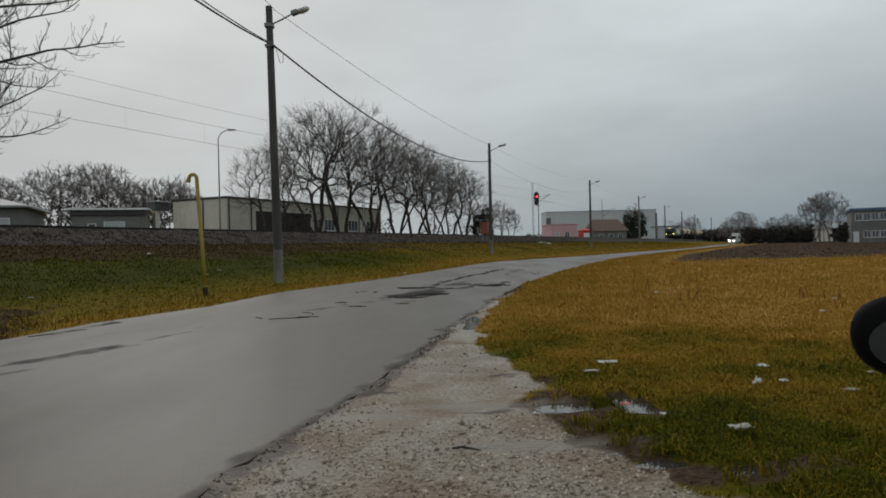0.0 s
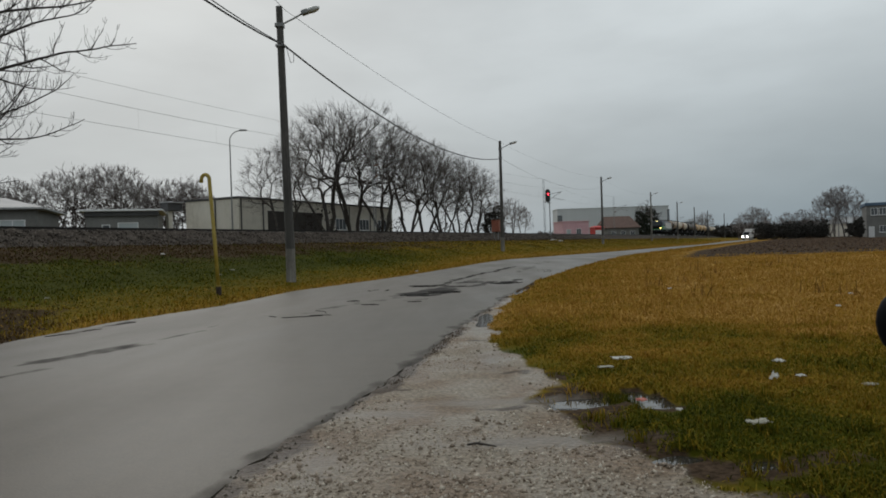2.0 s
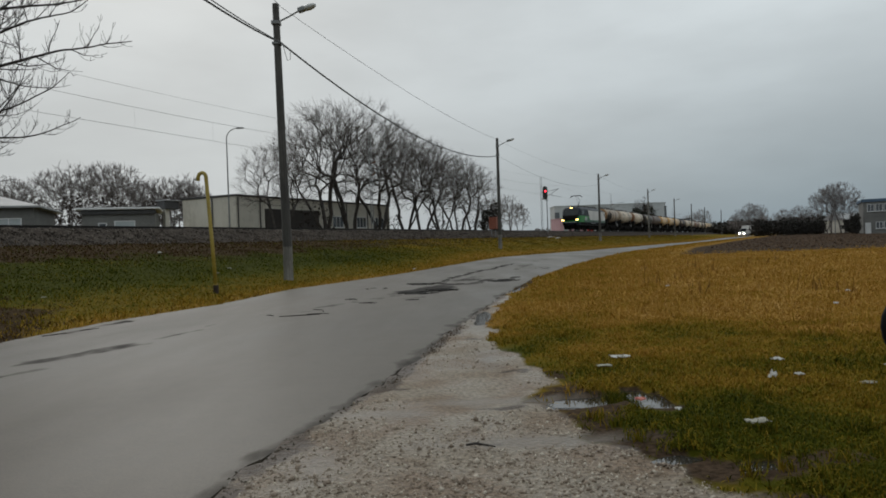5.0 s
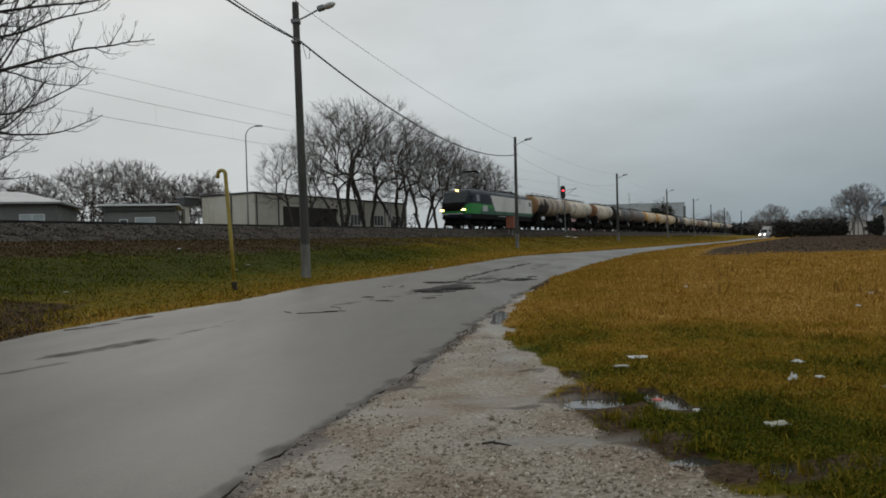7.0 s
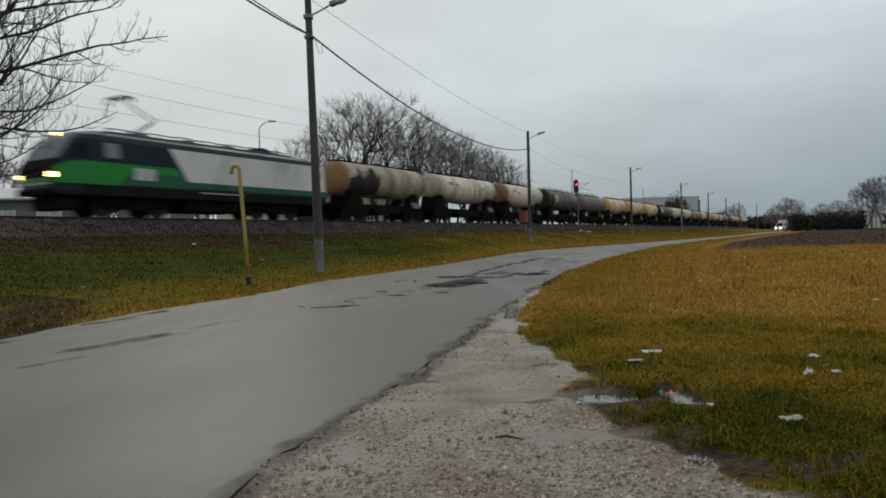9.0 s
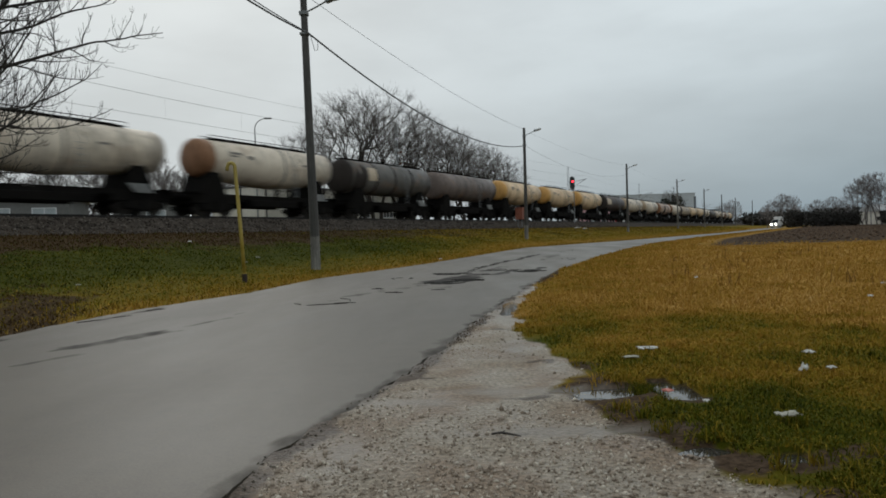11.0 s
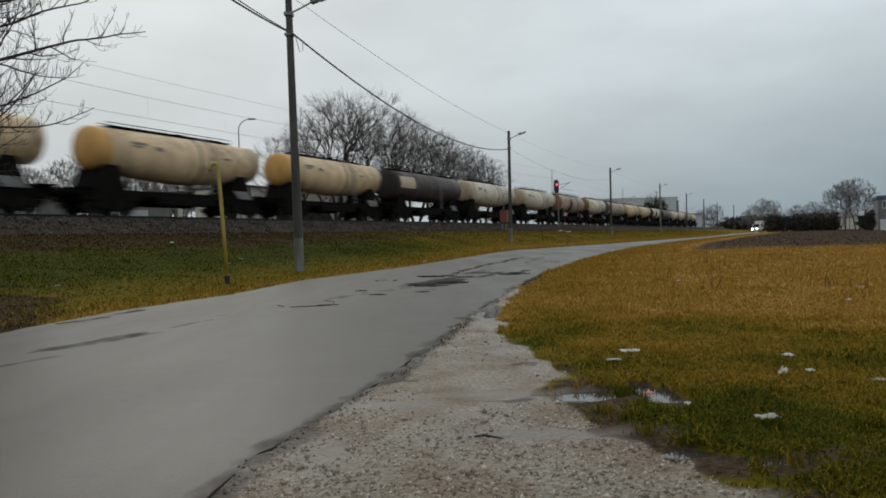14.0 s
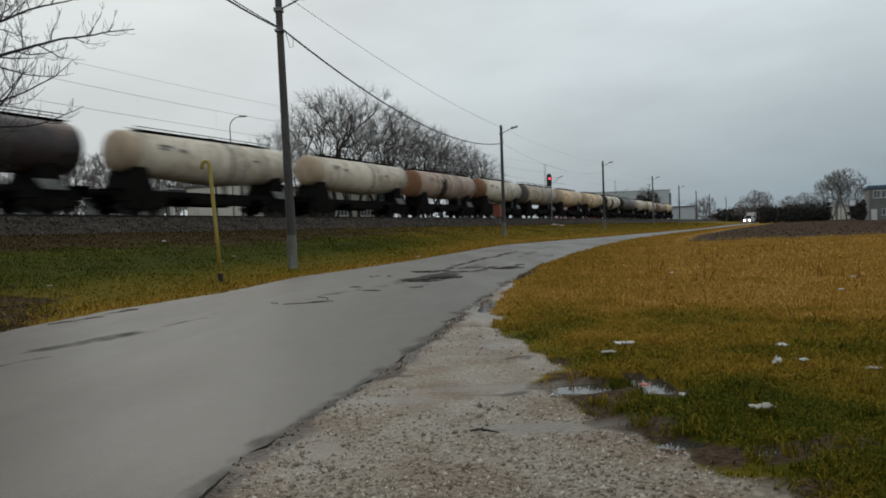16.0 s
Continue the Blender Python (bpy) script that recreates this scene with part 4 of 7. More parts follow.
LOCO_GREEN = paint("fresh_green_paint", (0.008, 0.15, 0.020), (0.014, 0.24, 0.030), 0.3, 0.2)
LOCO_DEEP = paint("deep_green_paint", (0.010, 0.070, 0.032), (0.016, 0.108, 0.046), 0.32, 0.2)
LOCO_GREY = paint("blue_grey_paint", (0.011, 0.015, 0.023), (0.019, 0.025, 0.036), 0.4, 0.2, spec=0.15)
LOCO_WHITE = paint("silver_white_panel", (0.54, 0.52, 0.49), (0.70, 0.68, 0.65), 0.35, 0.3)
SKIRT = paint("dirty_dark_skirt", (0.008, 0.008, 0.009), (0.020, 0.019, 0.018), 0.8, spec=0.06)
BLACK_GRIME = paint("bogie_black_grime", (0.005, 0.0048, 0.0045), (0.014, 0.0125, 0.011), 0.9, spec=0.04)
GLASS_DARK = material("tinted_glass", [(0.010, 0.012, 0.014), (0.018, 0.020, 0.023)], 2, 0.15, spec=0.06)
WINDSCREEN = material("windscreen_glass", [(0.012, 0.016, 0.018), (0.02, 0.026, 0.028)], 2, 0.10, spec=0.35)
# paler than the other cab glass: reflected daylight is put into the colour
GLASS_SIDE = material("side_window_glass", [(0.16, 0.18, 0.19), (0.24, 0.26, 0.27)], 2, 0.08)
HEADLIGHT = glow("headlight_glow", (1.0, 0.70, 0.21), 8.0)
SILVER = paint("brushed_silver", (0.38, 0.39, 0.39), (0.52, 0.52, 0.52), 0.4)
PLATE_GREY = paint("dull_plate_grey", (0.16, 0.16, 0.155), (0.26, 0.26, 0.25), 0.6)
ROOF_GREY = paint("roof_grey", (0.06, 0.062, 0.066), (0.105, 0.108, 0.112), 0.6)
WHEEL_STEEL = paint("wheel_steel", (0.018, 0.016, 0.014), (0.05, 0.045, 0.04), 0.7, spec=0.1)


def tank_paint(name, a, b, soot=0.55):
    """Weathered tank paint: blotches, rust and dark streaks of spilt oil that run down the barrel."""
    m = paint(name, a, b, 0.5, 0.55)
    nd, lk = m.node_tree.nodes, m.node_tree.links
    bsdf = nd["Principled BSDF"]
    source = bsdf.inputs["Base Color"].links[0].from_socket
    tex, info = nd.new("ShaderNodeTexCoord").outputs["Object"], nd.new("ShaderNodeObjectInfo").outputs["Random"]
    shift = nd.new("ShaderNodeVectorMath")
    shift.operation = "MULTIPLY_ADD"
    lk.new(info, shift.inputs[0])
    shift.inputs[1].default_value = (37.0, 0.0, 5.0)
    lk.new(tex, shift.inputs[2])
    for scale, stretch, lo, hi, amount, colour in ((1.0, (1.1, 0.12, 0.10), 0.50, 0.72, soot, (0.035, 0.030, 0.026)), (1.0, (3.6, 0.3, 0.25), 0.54, 0.70, 0.45 * soot, (0.055, 0.045, 0.036)),
                                                    (0.8, (1, 1, 1), 0.56, 0.72, 0.45, (0.24, 0.12, 0.055))):
        mp = nd.new("ShaderNodeMapping")
        mp.inputs["Scale"].default_value = stretch
        lk.new(shift.outputs[0], mp.inputs[0])
        t = nd.new("ShaderNodeTexNoise")
        t.inputs["Scale"].default_value, t.inputs["Detail"].default_value = scale, 5.0
        lk.new(mp.outputs[0], t.inputs["Vector"])
        r = nd.new("ShaderNodeMapRange")
        lk.new(t.outputs[0], r.inputs[0])
        r.inputs[1].default_value, r.inputs[2].default_value, r.inputs[4].default_value = lo, hi, amount
        mx = nd.new("ShaderNodeMix")
        mx.data_type = "RGBA"
        lk.new(r.outputs[0], mx.inputs[0])
        lk.new(source, mx.inputs[6])
        mx.inputs[7].default_value = (*colour, 1)
        source = mx.outputs[2]
    lk.new(source, bsdf.inputs["Base Color"])
    return m


TANK_CREAM = tank_paint("stained_cream_tank", (0.60, 0.42, 0.235), (0.84, 0.63, 0.41), 0.42)
TANK_WHITE = tank_paint("dirty_white_tank", (0.55, 0.46, 0.355), (0.80, 0.70, 0.57), 0.45)
TANK_BEIGE = tank_paint("grimy_beige_tank", (0.30, 0.24, 0.18), (0.56, 0.45, 0.34), 0.7)
TANK_GREY = tank_paint("grey_tank", (0.075, 0.068, 0.060), (0.15, 0.138, 0.124))
TANK_BROWN = tank_paint("brown_grey_tank", (0.115, 0.088, 0.076), (0.20, 0.158, 0.137))
TANK_DARK = tank_paint("dark_plum_tank", (0.034, 0.023, 0.024), (0.072, 0.052, 0.050))
TANK_PINK = tank_paint("reddish_faded_tank", (0.32, 0.18, 0.13), (0.54, 0.42, 0.33))
MARKING = material("faded_stencil_paint", [(0.13, 0.115, 0.10), (0.22, 0.195, 0.165)], 8, 0.6)
CAP_ORANGE = paint("ochre_end", (0.50, 0.26, 0.072), (0.66, 0.38, 0.125), 0.55, 0.4)
CAP_RUST = paint("rusty_ochre_end", (0.19, 0.105, 0.042), (0.33, 0.185, 0.08), 0.6, 0.5)
CAP_BROWN = paint("rusty_end", (0.15, 0.070, 0.035), (0.30, 0.155, 0.08), 0.6, 0.5)
CAP_DARK = paint("sooty_end", (0.028, 0.024, 0.022), (0.055, 0.047, 0.042), 0.7, 0.4, spec=0.05)
CAP_BEIGE = paint("tan_end", (0.36, 0.26, 0.17), (0.50, 0.39, 0.27), 0.55, 0.4)
PANEL_TAN = paint("tan_sign_panel", (0.42, 0.33, 0.23), (0.55, 0.45, 0.33), 0.5, 0.3)

RZ = 90 - math.degrees(AZ)


def bogie_mesh(wheelbase, r, heavy):
    """Side frames, axle boxes and springs of one bogie."""
    bm = bmesh.new()
    h = wheelbase / 2
    for y in (-1.02, 1.02):
        plate(bm, [(-h - 0.45, y, r + 0.12), (-h - 0.4, y, r - 0.1), (-h * 0.5, y, r - 0.1), (-h * 0.3, y, r - 0.28), (h * 0.3, y, r - 0.28), (h * 0.5, y, r - 0.1),
                   (h + 0.4, y, r - 0.1), (h + 0.45, y, r + 0.12), (h * 0.4, y, r + 0.28), (-h * 0.4, y, r + 0.28)], (0, 0.1 if y > 0 else -0.1, 0))
        for q in (-h, h):
            box(bm, (q, y * 1.08, r), (0.36, 0.22, 0.34), bevel=0.03)
            if heavy:
                rod(bm, (q - 0.33, y * 1.06, r - 0.05), (q - 0.33, y * 1.06, r + 0.32), 0.1, 0.1, 8)
                rod(bm, (q + 0.33, y * 1.06, r - 0.05), (q + 0.33, y * 1.06, r + 0.32), 0.1, 0.1, 8)
        rod(bm, (0, y * 1.05, r - 0.2), (0, y * 1.05, r + 0.34), 0.14, 0.14, 8)
    box(bm, (0, 0, r + 0.12), (0.5, 2.1, 0.3))
    return bm


def wheel_mesh(r):
    bm = bmesh.new()
    for y in (-0.75, 0.75):
        s = 1 if y > 0 else -1
        rod(bm, (0, y - 0.065, 0), (0, y + 0.065, 0), r, r, 24)
        rod(bm, (0, y - s * 0.065, 0), (0, y - s * 0.095, 0), r + 0.028, r + 0.028, 24)
        rod(bm, (0, y + s * 0.05, 0), (0, y + s * 0.10, 0), r * 0.35, r * 0.28, 12)
    rod(bm, (0, -0.9, 0), (0, 0.9, 0), 0.08, 0.08, 8)
    return bm


def keep_mesh(name, bm, mat):
    me = bpy.data.meshes.new(name)
    bmesh.ops.recalc_face_normals(bm, faces=bm.faces)
    bm.to_mesh(me)
    bm.free()
    return finish(me, mat)


BOGIE_W, BOGIE_L = keep_mesh("bogie_frame", bogie_mesh(1.8, 0.46, False), BLACK_GRIME), keep_mesh("loco_bogie_frame", bogie_mesh(3.0, 0.60, True), BLACK_GRIME)
WHEEL_W, WHEEL_L = keep_mesh("wheelset", wheel_mesh(0.46), WHEEL_STEEL), keep_mesh("loco_wheelset", wheel_mesh(0.60), WHEEL_STEEL)


def buffer_mesh():
    bm = bmesh.new()
    rod(bm, (0, 0, 0), (0.42, 0, 0), 0.11, 0.11, 10)
    rod(bm, (0.42, 0, 0), (0.62, 0, 0), 0.075, 0.075, 10)
    rod(bm, (0.60, 0, 0), (0.64, 0, 0), 0.22, 0.21, 14)
    return bm


BUFFER = keep_mesh("buffer", buffer_mesh(), BLACK_GRIME)


def fit(name, me, parent, m):
    ob = new(name, me)
    ob.parent = parent
    ob.matrix_basis = m
    return ob


def running_gear(ob, centres, wheelbase, r, frame_me, wheel_me):
    for c in centres:
        b = fit("bogie", frame_me, ob, pose(c, 0, 0))
        for q in (-wheelbase / 2, wheelbase / 2):
            fit("wheelset", wheel_me, b, pose(q, 0, r))


def buffers(ob, x0, x1, z=1.05):
    for y in (-0.875, 0.875):
        fit("buffer", BUFFER, ob, pose(x0, y, z, 0, 0, 180))
        fit("buffer", BUFFER, ob, pose(x1, y, z))


def locomotive():
    """An electric locomotive, 18.9 m long; its nose is at the origin and +x runs to its tail. The near side is -y."""
    ob = thing("locomotive", "green, white and blue-grey electric locomotive with lit headlights", "locomotive")
    stations = [(0.00, 1.10, 1.22, 2.10), (0.10, 1.22, 1.05, 2.28), (0.35, 1.34, 0.98, 2.62), (0.70, 1.41, 0.95, 3.12), (1.05, 1.46, 0.95, 3.60), (1.35, 1.48, 0.95, 3.86),
                (1.9, 1.49, 0.95, 3.96)]
    stations += [(18.9 - x, w, b, t) for x, w, b, t in reversed(stations)]
    bm = bmesh.new()
    rings = []
    for x, w, b, t in stations:
        sh = min(3.5, t - 0.22)
        half = [(w * 0.97, b), (w, b + 0.2), (w, sh), (w * 0.93, sh + (t - sh) * 0.55), (w * 0.74, t - 0.03), (w * 0.35, t)]
        ring = [(-y, z) for y, z in half] + [(y, z) for y, z in reversed(half)]
        rings.append([bm.verts.new((x, y, z)) for y, z in ring])
    for a, b in zip(rings, rings[1:]):
        for k in range(12):
            bm.faces.new((a[k], a[(k + 1) % 12], b[(k + 1) % 12], b[k]))
    bm.faces.new(rings[0]), bm.faces.new(rings[-1])
    body = part("body", bm, LOCO_GREY, ob, "blue-grey locomotive body")

    def side(name, pts, mat, lift, label="", both=True):
        for s in ((-1, 1) if both else (-1,)):
            bm = bmesh.new()
            plate(bm, [(x, s * 1.482, z) for x, z in pts], (0, s * (0.012 + lift), 0))
            part(name, bm, mat, body, label)

    side("white_panel", [(6.0, 3.48), (18.35, 3.48), (18.55, 1.86), (7.15, 1.86)], LOCO_WHITE, 0.004, "dirty silver-white side panel")
    side("green_stripe", [(7.15, 1.84), (18.7, 1.84), (18.75, 1.54), (7.3, 1.54)], LOCO_DEEP, 0.004, "deep green lower stripe")
    side("deep_panel", [(4.3, 2.08), (6.9, 2.08), (7.25, 1.5), (3.1, 1.5)], LOCO_DEEP, 0.002, "deep green panel")
    side("green_panel", [(1.45, 2.50), (6.40, 2.50), (6.75, 2.10), (3.85, 2.10), (3.05, 1.46), (1.45, 1.46)], LOCO_GREEN, 0.006, "bright green cab side")
    for s in (-1, 1):
        bm = bmesh.new()
        flank = [(0.12, 1.23, 2.16), (0.35, 1.34, 2.30), (0.70, 1.41, 2.42), (1.05, 1.46, 2.48), (1.45, 1.483, 2.50)]
        for (xa, wa, ta), (xb, wb, tb) in zip(flank, flank[1:]):
            plate(bm, [(xa, s * (wa - 0.01), 1.46), (xb, s * (wb - 0.01), 1.46), (xb, s * (wb - 0.01), tb), (xa, s * (wa - 0.01), ta)], (0, s * 0.032, 0))
        part("green_nose", bm, LOCO_GREEN, body, "bright green nose flank")
        bm = bmesh.new()
        plate(bm, [(0.75, s * 1.418, 2.62), (1.55, s * 1.484, 2.62), (1.55, s * 1.484, 3.30), (1.02, s * 1.455, 3.22)], (0, s * 0.016, 0))
        part("cab_quarter_light", bm, GLASS_DARK, body, "dark cab quarter window")
        bm = bmesh.new()
        plate(bm, [(0.12, s * 1.21, 1.44), (1.44, s * 1.472, 1.44), (1.44, s * 1.455, 1.0), (0.2, s * 1.25, 1.08)], (0, s * 0.02, 0))
        part("nose_skirt", bm, SKIRT, body, "dark nose skirt")
    side("cab_window", [(2.42, 3.40), (3.16, 3.40), (3.16, 2.72), (2.42, 2.72)], GLASS_SIDE, 0.008, "cab side window")
    side("info_panel", [(4.0, 2.36), (5.12, 2.36), (5.12, 1.78), (3.9, 1.78)], SILVER, 0.012, "pale information panel")
    side("rear_window", [(17.55, 3.2), (17.95, 3.2), (17.95, 2.7), (17.55, 2.7)], GLASS_DARK, 0.010)
    side("skirt", [(1.2, 1.44), (18.3, 1.44), (18.2, 0.98), (1.4, 0.98)], SKIRT, 0.002, "dirty grey skirt")
    side("sill_bar", [(8.0, 1.36), (11.0, 1.36), (11.0, 1.30), (8.0, 1.30)], SILVER, 0.02)
    # cab front
    def face(name, z0, z1, half0, half1, mat, lift, label=""):
        def at(z):
            return float(np.interp(z, [1.22, 2.10, 2.28, 2.62, 3.12, 3.60, 3.86], [0, 0, 0.10, 0.35, 0.70, 1.05, 1.35]))
        bm = bmesh.new()
        zs = np.linspace(z0, z1, 5)
        for za, zb in zip(zs, zs[1:]):
            ha, hb = np.interp([za, zb], [z0, z1], [half0, half1])
            plate(bm, [(at(za), -ha, za), (at(za), ha, za), (at(zb), hb, zb), (at(zb), -hb, zb)], (-0.02 - lift, 0, 0.012))
        part(name, bm, mat, body, label)
    face("windscreen", 2.55, 3.55, 1.28, 1.30, WINDSCREEN, 0.012, "dark cab windscreen")
    face("front_mask", 1.72, 2.54, 1.14, 1.30, BLACK_GRIME, 0.006, "black front mask")
    face("front_green", 1.52, 1.68, 1.08, 1.10, LOCO_GREEN, 0.004, "green front panel")
    face("front_stripe", 1.40, 1.47, 1.08, 1.08, SILVER, 0.008, "pale front stripe")
    for y in (-1.16, 1.16):
        bm = bmesh.new()
        box(bm, (0.06, y, 1.82), (0.16, 0.34, 0.18), pose(0, 0, 0, 0, 0, 24 if y < 0 else -24), bevel=0.03)
        part("headlight", bm, HEADLIGHT, body, "lit warm headlight")
    bm = bmesh.new()
    box(bm, (1.06, 0, 3.80), (0.14, 0.26, 0.11), bevel=0.02)
    part("top_light", bm, HEADLIGHT, body, "lit top headlight")
    # underframe
    bm = bmesh.new()
    box(bm, (9.45, 0, 0.72), (4.6, 2.5, 0.75), bevel=0.05)
    box(bm, (0.95, 0, 0.62), (0.9, 2.4, 0.62), bevel=0.08)
    box(bm, (17.95, 0, 0.62), (0.9, 2.4, 0.62), bevel=0.08)
    box(bm, (9.45, 0, 1.0), (17.0, 2.3, 0.3))
    part("underframe", bm, BLACK_GRIME, ob, "black underframe with transformer box")
    running_gear(ob, (4.25, 14.3), 3.0, 0.60, BOGIE_L, WHEEL_L)
    buffers(ob, 0.45, 18.45)
    # roof gear
    bm = bmesh.new()
    box(bm, (9.4, 0, 4.02), (13.0, 1.9, 0.10), bevel=0.02)
    for i in range(9):
        box(bm, (3.6 + 1.45 * i, 0.3 * (-1) ** i, 4.12), (0.8, 0.9, 0.14), bevel=0.02)
    part("roof_hatches", bm, ROOF_GREY, ob)
    bm = bmesh.new()
    for y in (-0.7, 0.55):
        tube(bm, [(3.0 + 0.9 * i, y + 0.1 * math.sin(i), 4.22 + 0.05 * (i % 2)) for i in range(15)], 0.03, 5)
    for i in range(14):
        rod(bm, (3.2 + i * 0.95, -0.7, 4.04), (3.2 + i * 0.95, -0.7, 4.24), 0.05, 0.04, 6)
    part("roof_conductor", bm, BLACK_GRIME, ob)
    # pantographs, one raised and one folded
    for x0, up in ((4.9, True), (14.0, False)):
        bm = bmesh.new()
        knee, head = ((x0 + 1.5, 5.05), (x0 - 0.55, 5.95)) if up else ((x0 + 1.6, 4.22), (x0 - 0.4, 4.32))
        rod(bm, (x0, 0, 4.12), (knee[0], 0, knee[1]), 0.05, 0.04, 6)
        for y in (-0.25, 0.25):
            rod(bm, (knee[0], y, knee[1]), (head[0], y * 0.6, head[1]), 0.025, 0.02, 6)
        rod(bm, (x0 - 0.3, 0, 4.15), (knee[0] - 0.2, 0, knee[1] - 0.08), 0.02, 0.02, 6)
        box(bm, (x0, 0, 4.14), (1.0, 1.1, 0.08))
        for q in (-0.2, 0.2):
            tube(bm, [(head[0] + q, -0.92, head[1] - 0.25), (head[0] + q, -0.72, head[1] + 0.01), (head[0] + q, 0.72, head[1] + 0.01), (head[0] + q, 0.92, head[1] - 0.25)], 0.05, 6)
        rod(bm, (head[0] - 0.2, -0.5, head[1]), (head[0] + 0.2, -0.5, head[1]), 0.02, 0.02, 5)
        rod(bm, (head[0] - 0.2, 0.5, head[1]), (head[0] + 0.2, 0.5, head[1]), 0.02, 0.02, 5)
        part("pantograph", bm, BLACK_GRIME, ob, "raised pantograph" if up else "folded pantograph")
    return ob


def tank_wagon(length, tank_mat, end_mat, label, style=0, panel=None, band=True, spill=None):
    """A bogie tank wagon; its leading end is at the origin and +x runs to its tail."""
    ob = thing("tank_wagon", label, "tank wagon", group="tank wagons of the goods train")
    t0, t1 = (1.45 if style == 0 else 0.95), length - 0.60
    mid = (t0 + t1) / 2
    r_end, r_mid = (1.08, 1.32) if style == 0 else (1.24, 1.28)
    zc_end, zc_mid = (3.30, 3.08) if style == 0 else (3.10, 3.09)

    def dish(x, sgn):
        return [(x - sgn * 0.0, 0.05, zc_end), (x + sgn * 0.03, r_end * 0.45, zc_end), (x + sgn * 0.10, r_end * 0.75, zc_end), (x + sgn * 0.22, r_end * 0.93, zc_end),
                (x + sgn * 0.36, r_end, zc_end)]
    cut = t0 + (0.95 if style == 0 else 0.38)

    def ring(x):
        u = 1 - abs(x - mid) / (mid - t0 - 0.36)
        return (x, r_end + (r_mid - r_end) * max(0.0, u) ** 0.8, zc_end + (zc_mid - zc_end) * max(0.0, u) ** 0.8)
    bm = bmesh.new()
    lathe_x(bm, dish(t0, 1) + [ring(cut)], 28)
    part("tank_end", bm, end_mat, ob, "stained tank end", True)
    bm = bmesh.new()
    xs = [cut + 0.004 + (t1 - 0.36 - cut) * i / 8 for i in range(9)]
    lathe_x(bm, [ring(x) for x in xs] + list(reversed(dish(t1, -1))), 28)
    tank = part("tank", bm, tank_mat, ob, smooth=True)
    if band:
        for x in ((mid + 0.6,) if style == 0 else (mid - 2.6, mid, mid + 2.6)):
            bm = bmesh.new()
            _, r, zc = ring(x)
            lathe_x(bm, [(x - 0.07, r - 0.02, zc), (x - 0.07, r + 0.018, zc), (x + 0.07, r + 0.018, zc), (x + 0.07, r - 0.02, zc)], 28)
            part("band", bm, TANK_GREY if tank_mat is not TANK_GREY else BLACK_GRIME, tank, "dirty band round the tank")
    if panel:
        for s in (-1, 1):
            bm = bmesh.new()
            R = r_end + 0.05
            rows = [[bm.verts.new((x, s * R * math.sin(radians(58 + 9 * i)), zc_end + R * math.cos(radians(58 + 9 * i)))) for i in range(6)] for x in panel]
            for i in range(5):
                bm.faces.new((rows[0][i], rows[0][i + 1], rows[1][i + 1], rows[1][i]))
            part("sign_panel", bm, PANEL_TAN, tank, "tan sign panel")
    if spill:
        bm = bmesh.new()
        rows = []
        for i in range(7):
            x = spill[0] + (spill[1] - spill[0]) * i / 6
            _, r, zc = ring(x)
            lo, hi = (150 + 14 * math.sin(3.1 * i + length), 84 + 22 * math.sin(2.3 * i + length) - 6 * i)
            rows.append([bm.verts.new((x, -(r + 0.03) * math.sin(radians(a)), zc + (r + 0.03) * math.cos(radians(a)))) for a in np.linspace(hi, lo, 14)])
        for p, q in zip(rows, rows[1:]):
            for k in range(13):
                bm.faces.new((p[k], p[k + 1], q[k + 1], q[k]))
        part("spill_stain", bm, CAP_DARK, tank, "dark spill running down the tank", True)
    # lines of small stencilled writing
    if tank_mat in (TANK_CREAM, TANK_WHITE, TANK_PINK, TANK_BEIGE):
        for x0, x1, ang, tall in ((t0 + 2.0, t0 + 2.9, 66, 0.16), (t0 + 2.0, t0 + 2.6, 76, 0.10), (t0 + 3.3, t0 + 3.8, 72, 0.22), (mid + 2.2, mid + 2.9, 80, 0.12)):
            for s in (-1, 1):
                bm = bmesh.new()
                grid = []
                for x in np.linspace(x0, x1, 4):
                    _, r, zc = ring(x)
                    grid.append([bm.verts.new((x, s * (r + 0.015) * math.sin(radians(a)), zc + (r + 0.015) * math.cos(radians(a)))) for a in (ang, ang + math.degrees(tall / r))])
                for p, q in zip(grid, grid[1:]):
                    bm.faces.new((p[0], p[1], q[1], q[0]))
                part("marking", bm, MARKING, tank, "faded line of stencilled writing")
    bm = bmesh.new()
    x = mid + 1.15
    for s in (-1, 1):
        for q in (-0.2, 0.2):
            tube(bm, [(x + q, s * 1.53, 1.2), (x + q, s * 1.53, 3.3), (x + q, s * 0.95, 4.25), (x + q, s * 0.55, 4.45)], 0.02, 5)
        for i in range(8):
            rod(bm, (x - 0.2, s * 1.53, 1.3 + 0.27 * i), (x + 0.2, s * 1.53, 1.3 + 0.27 * i), 0.014, 0.014, 5)
    part("ladder", bm, GALV, ob)
    # walkway and rail along the top
    top = zc_mid + r_mid
    w0, w1 = (t0 + 1.2, t1 - 2.0) if style == 0 else (t0 + 0.3, t1 - 0.4)
    bm = bmesh.new()
    box(bm, ((w0 + w1) / 2, 0, top + 0.03), (w1 - w0, 0.72, 0.05))
    for i in range(7):
        xx = w0 + 0.3 + (w1 - w0 - 0.6) * i / 6
        box(bm, (xx, 0, top - 0.07), (0.06, 0.6, 0.16))
    part("walkway", bm, BLACK_GRIME, ob)
    tall = 0.30 if style else 0.22
    bm = bmesh.new()
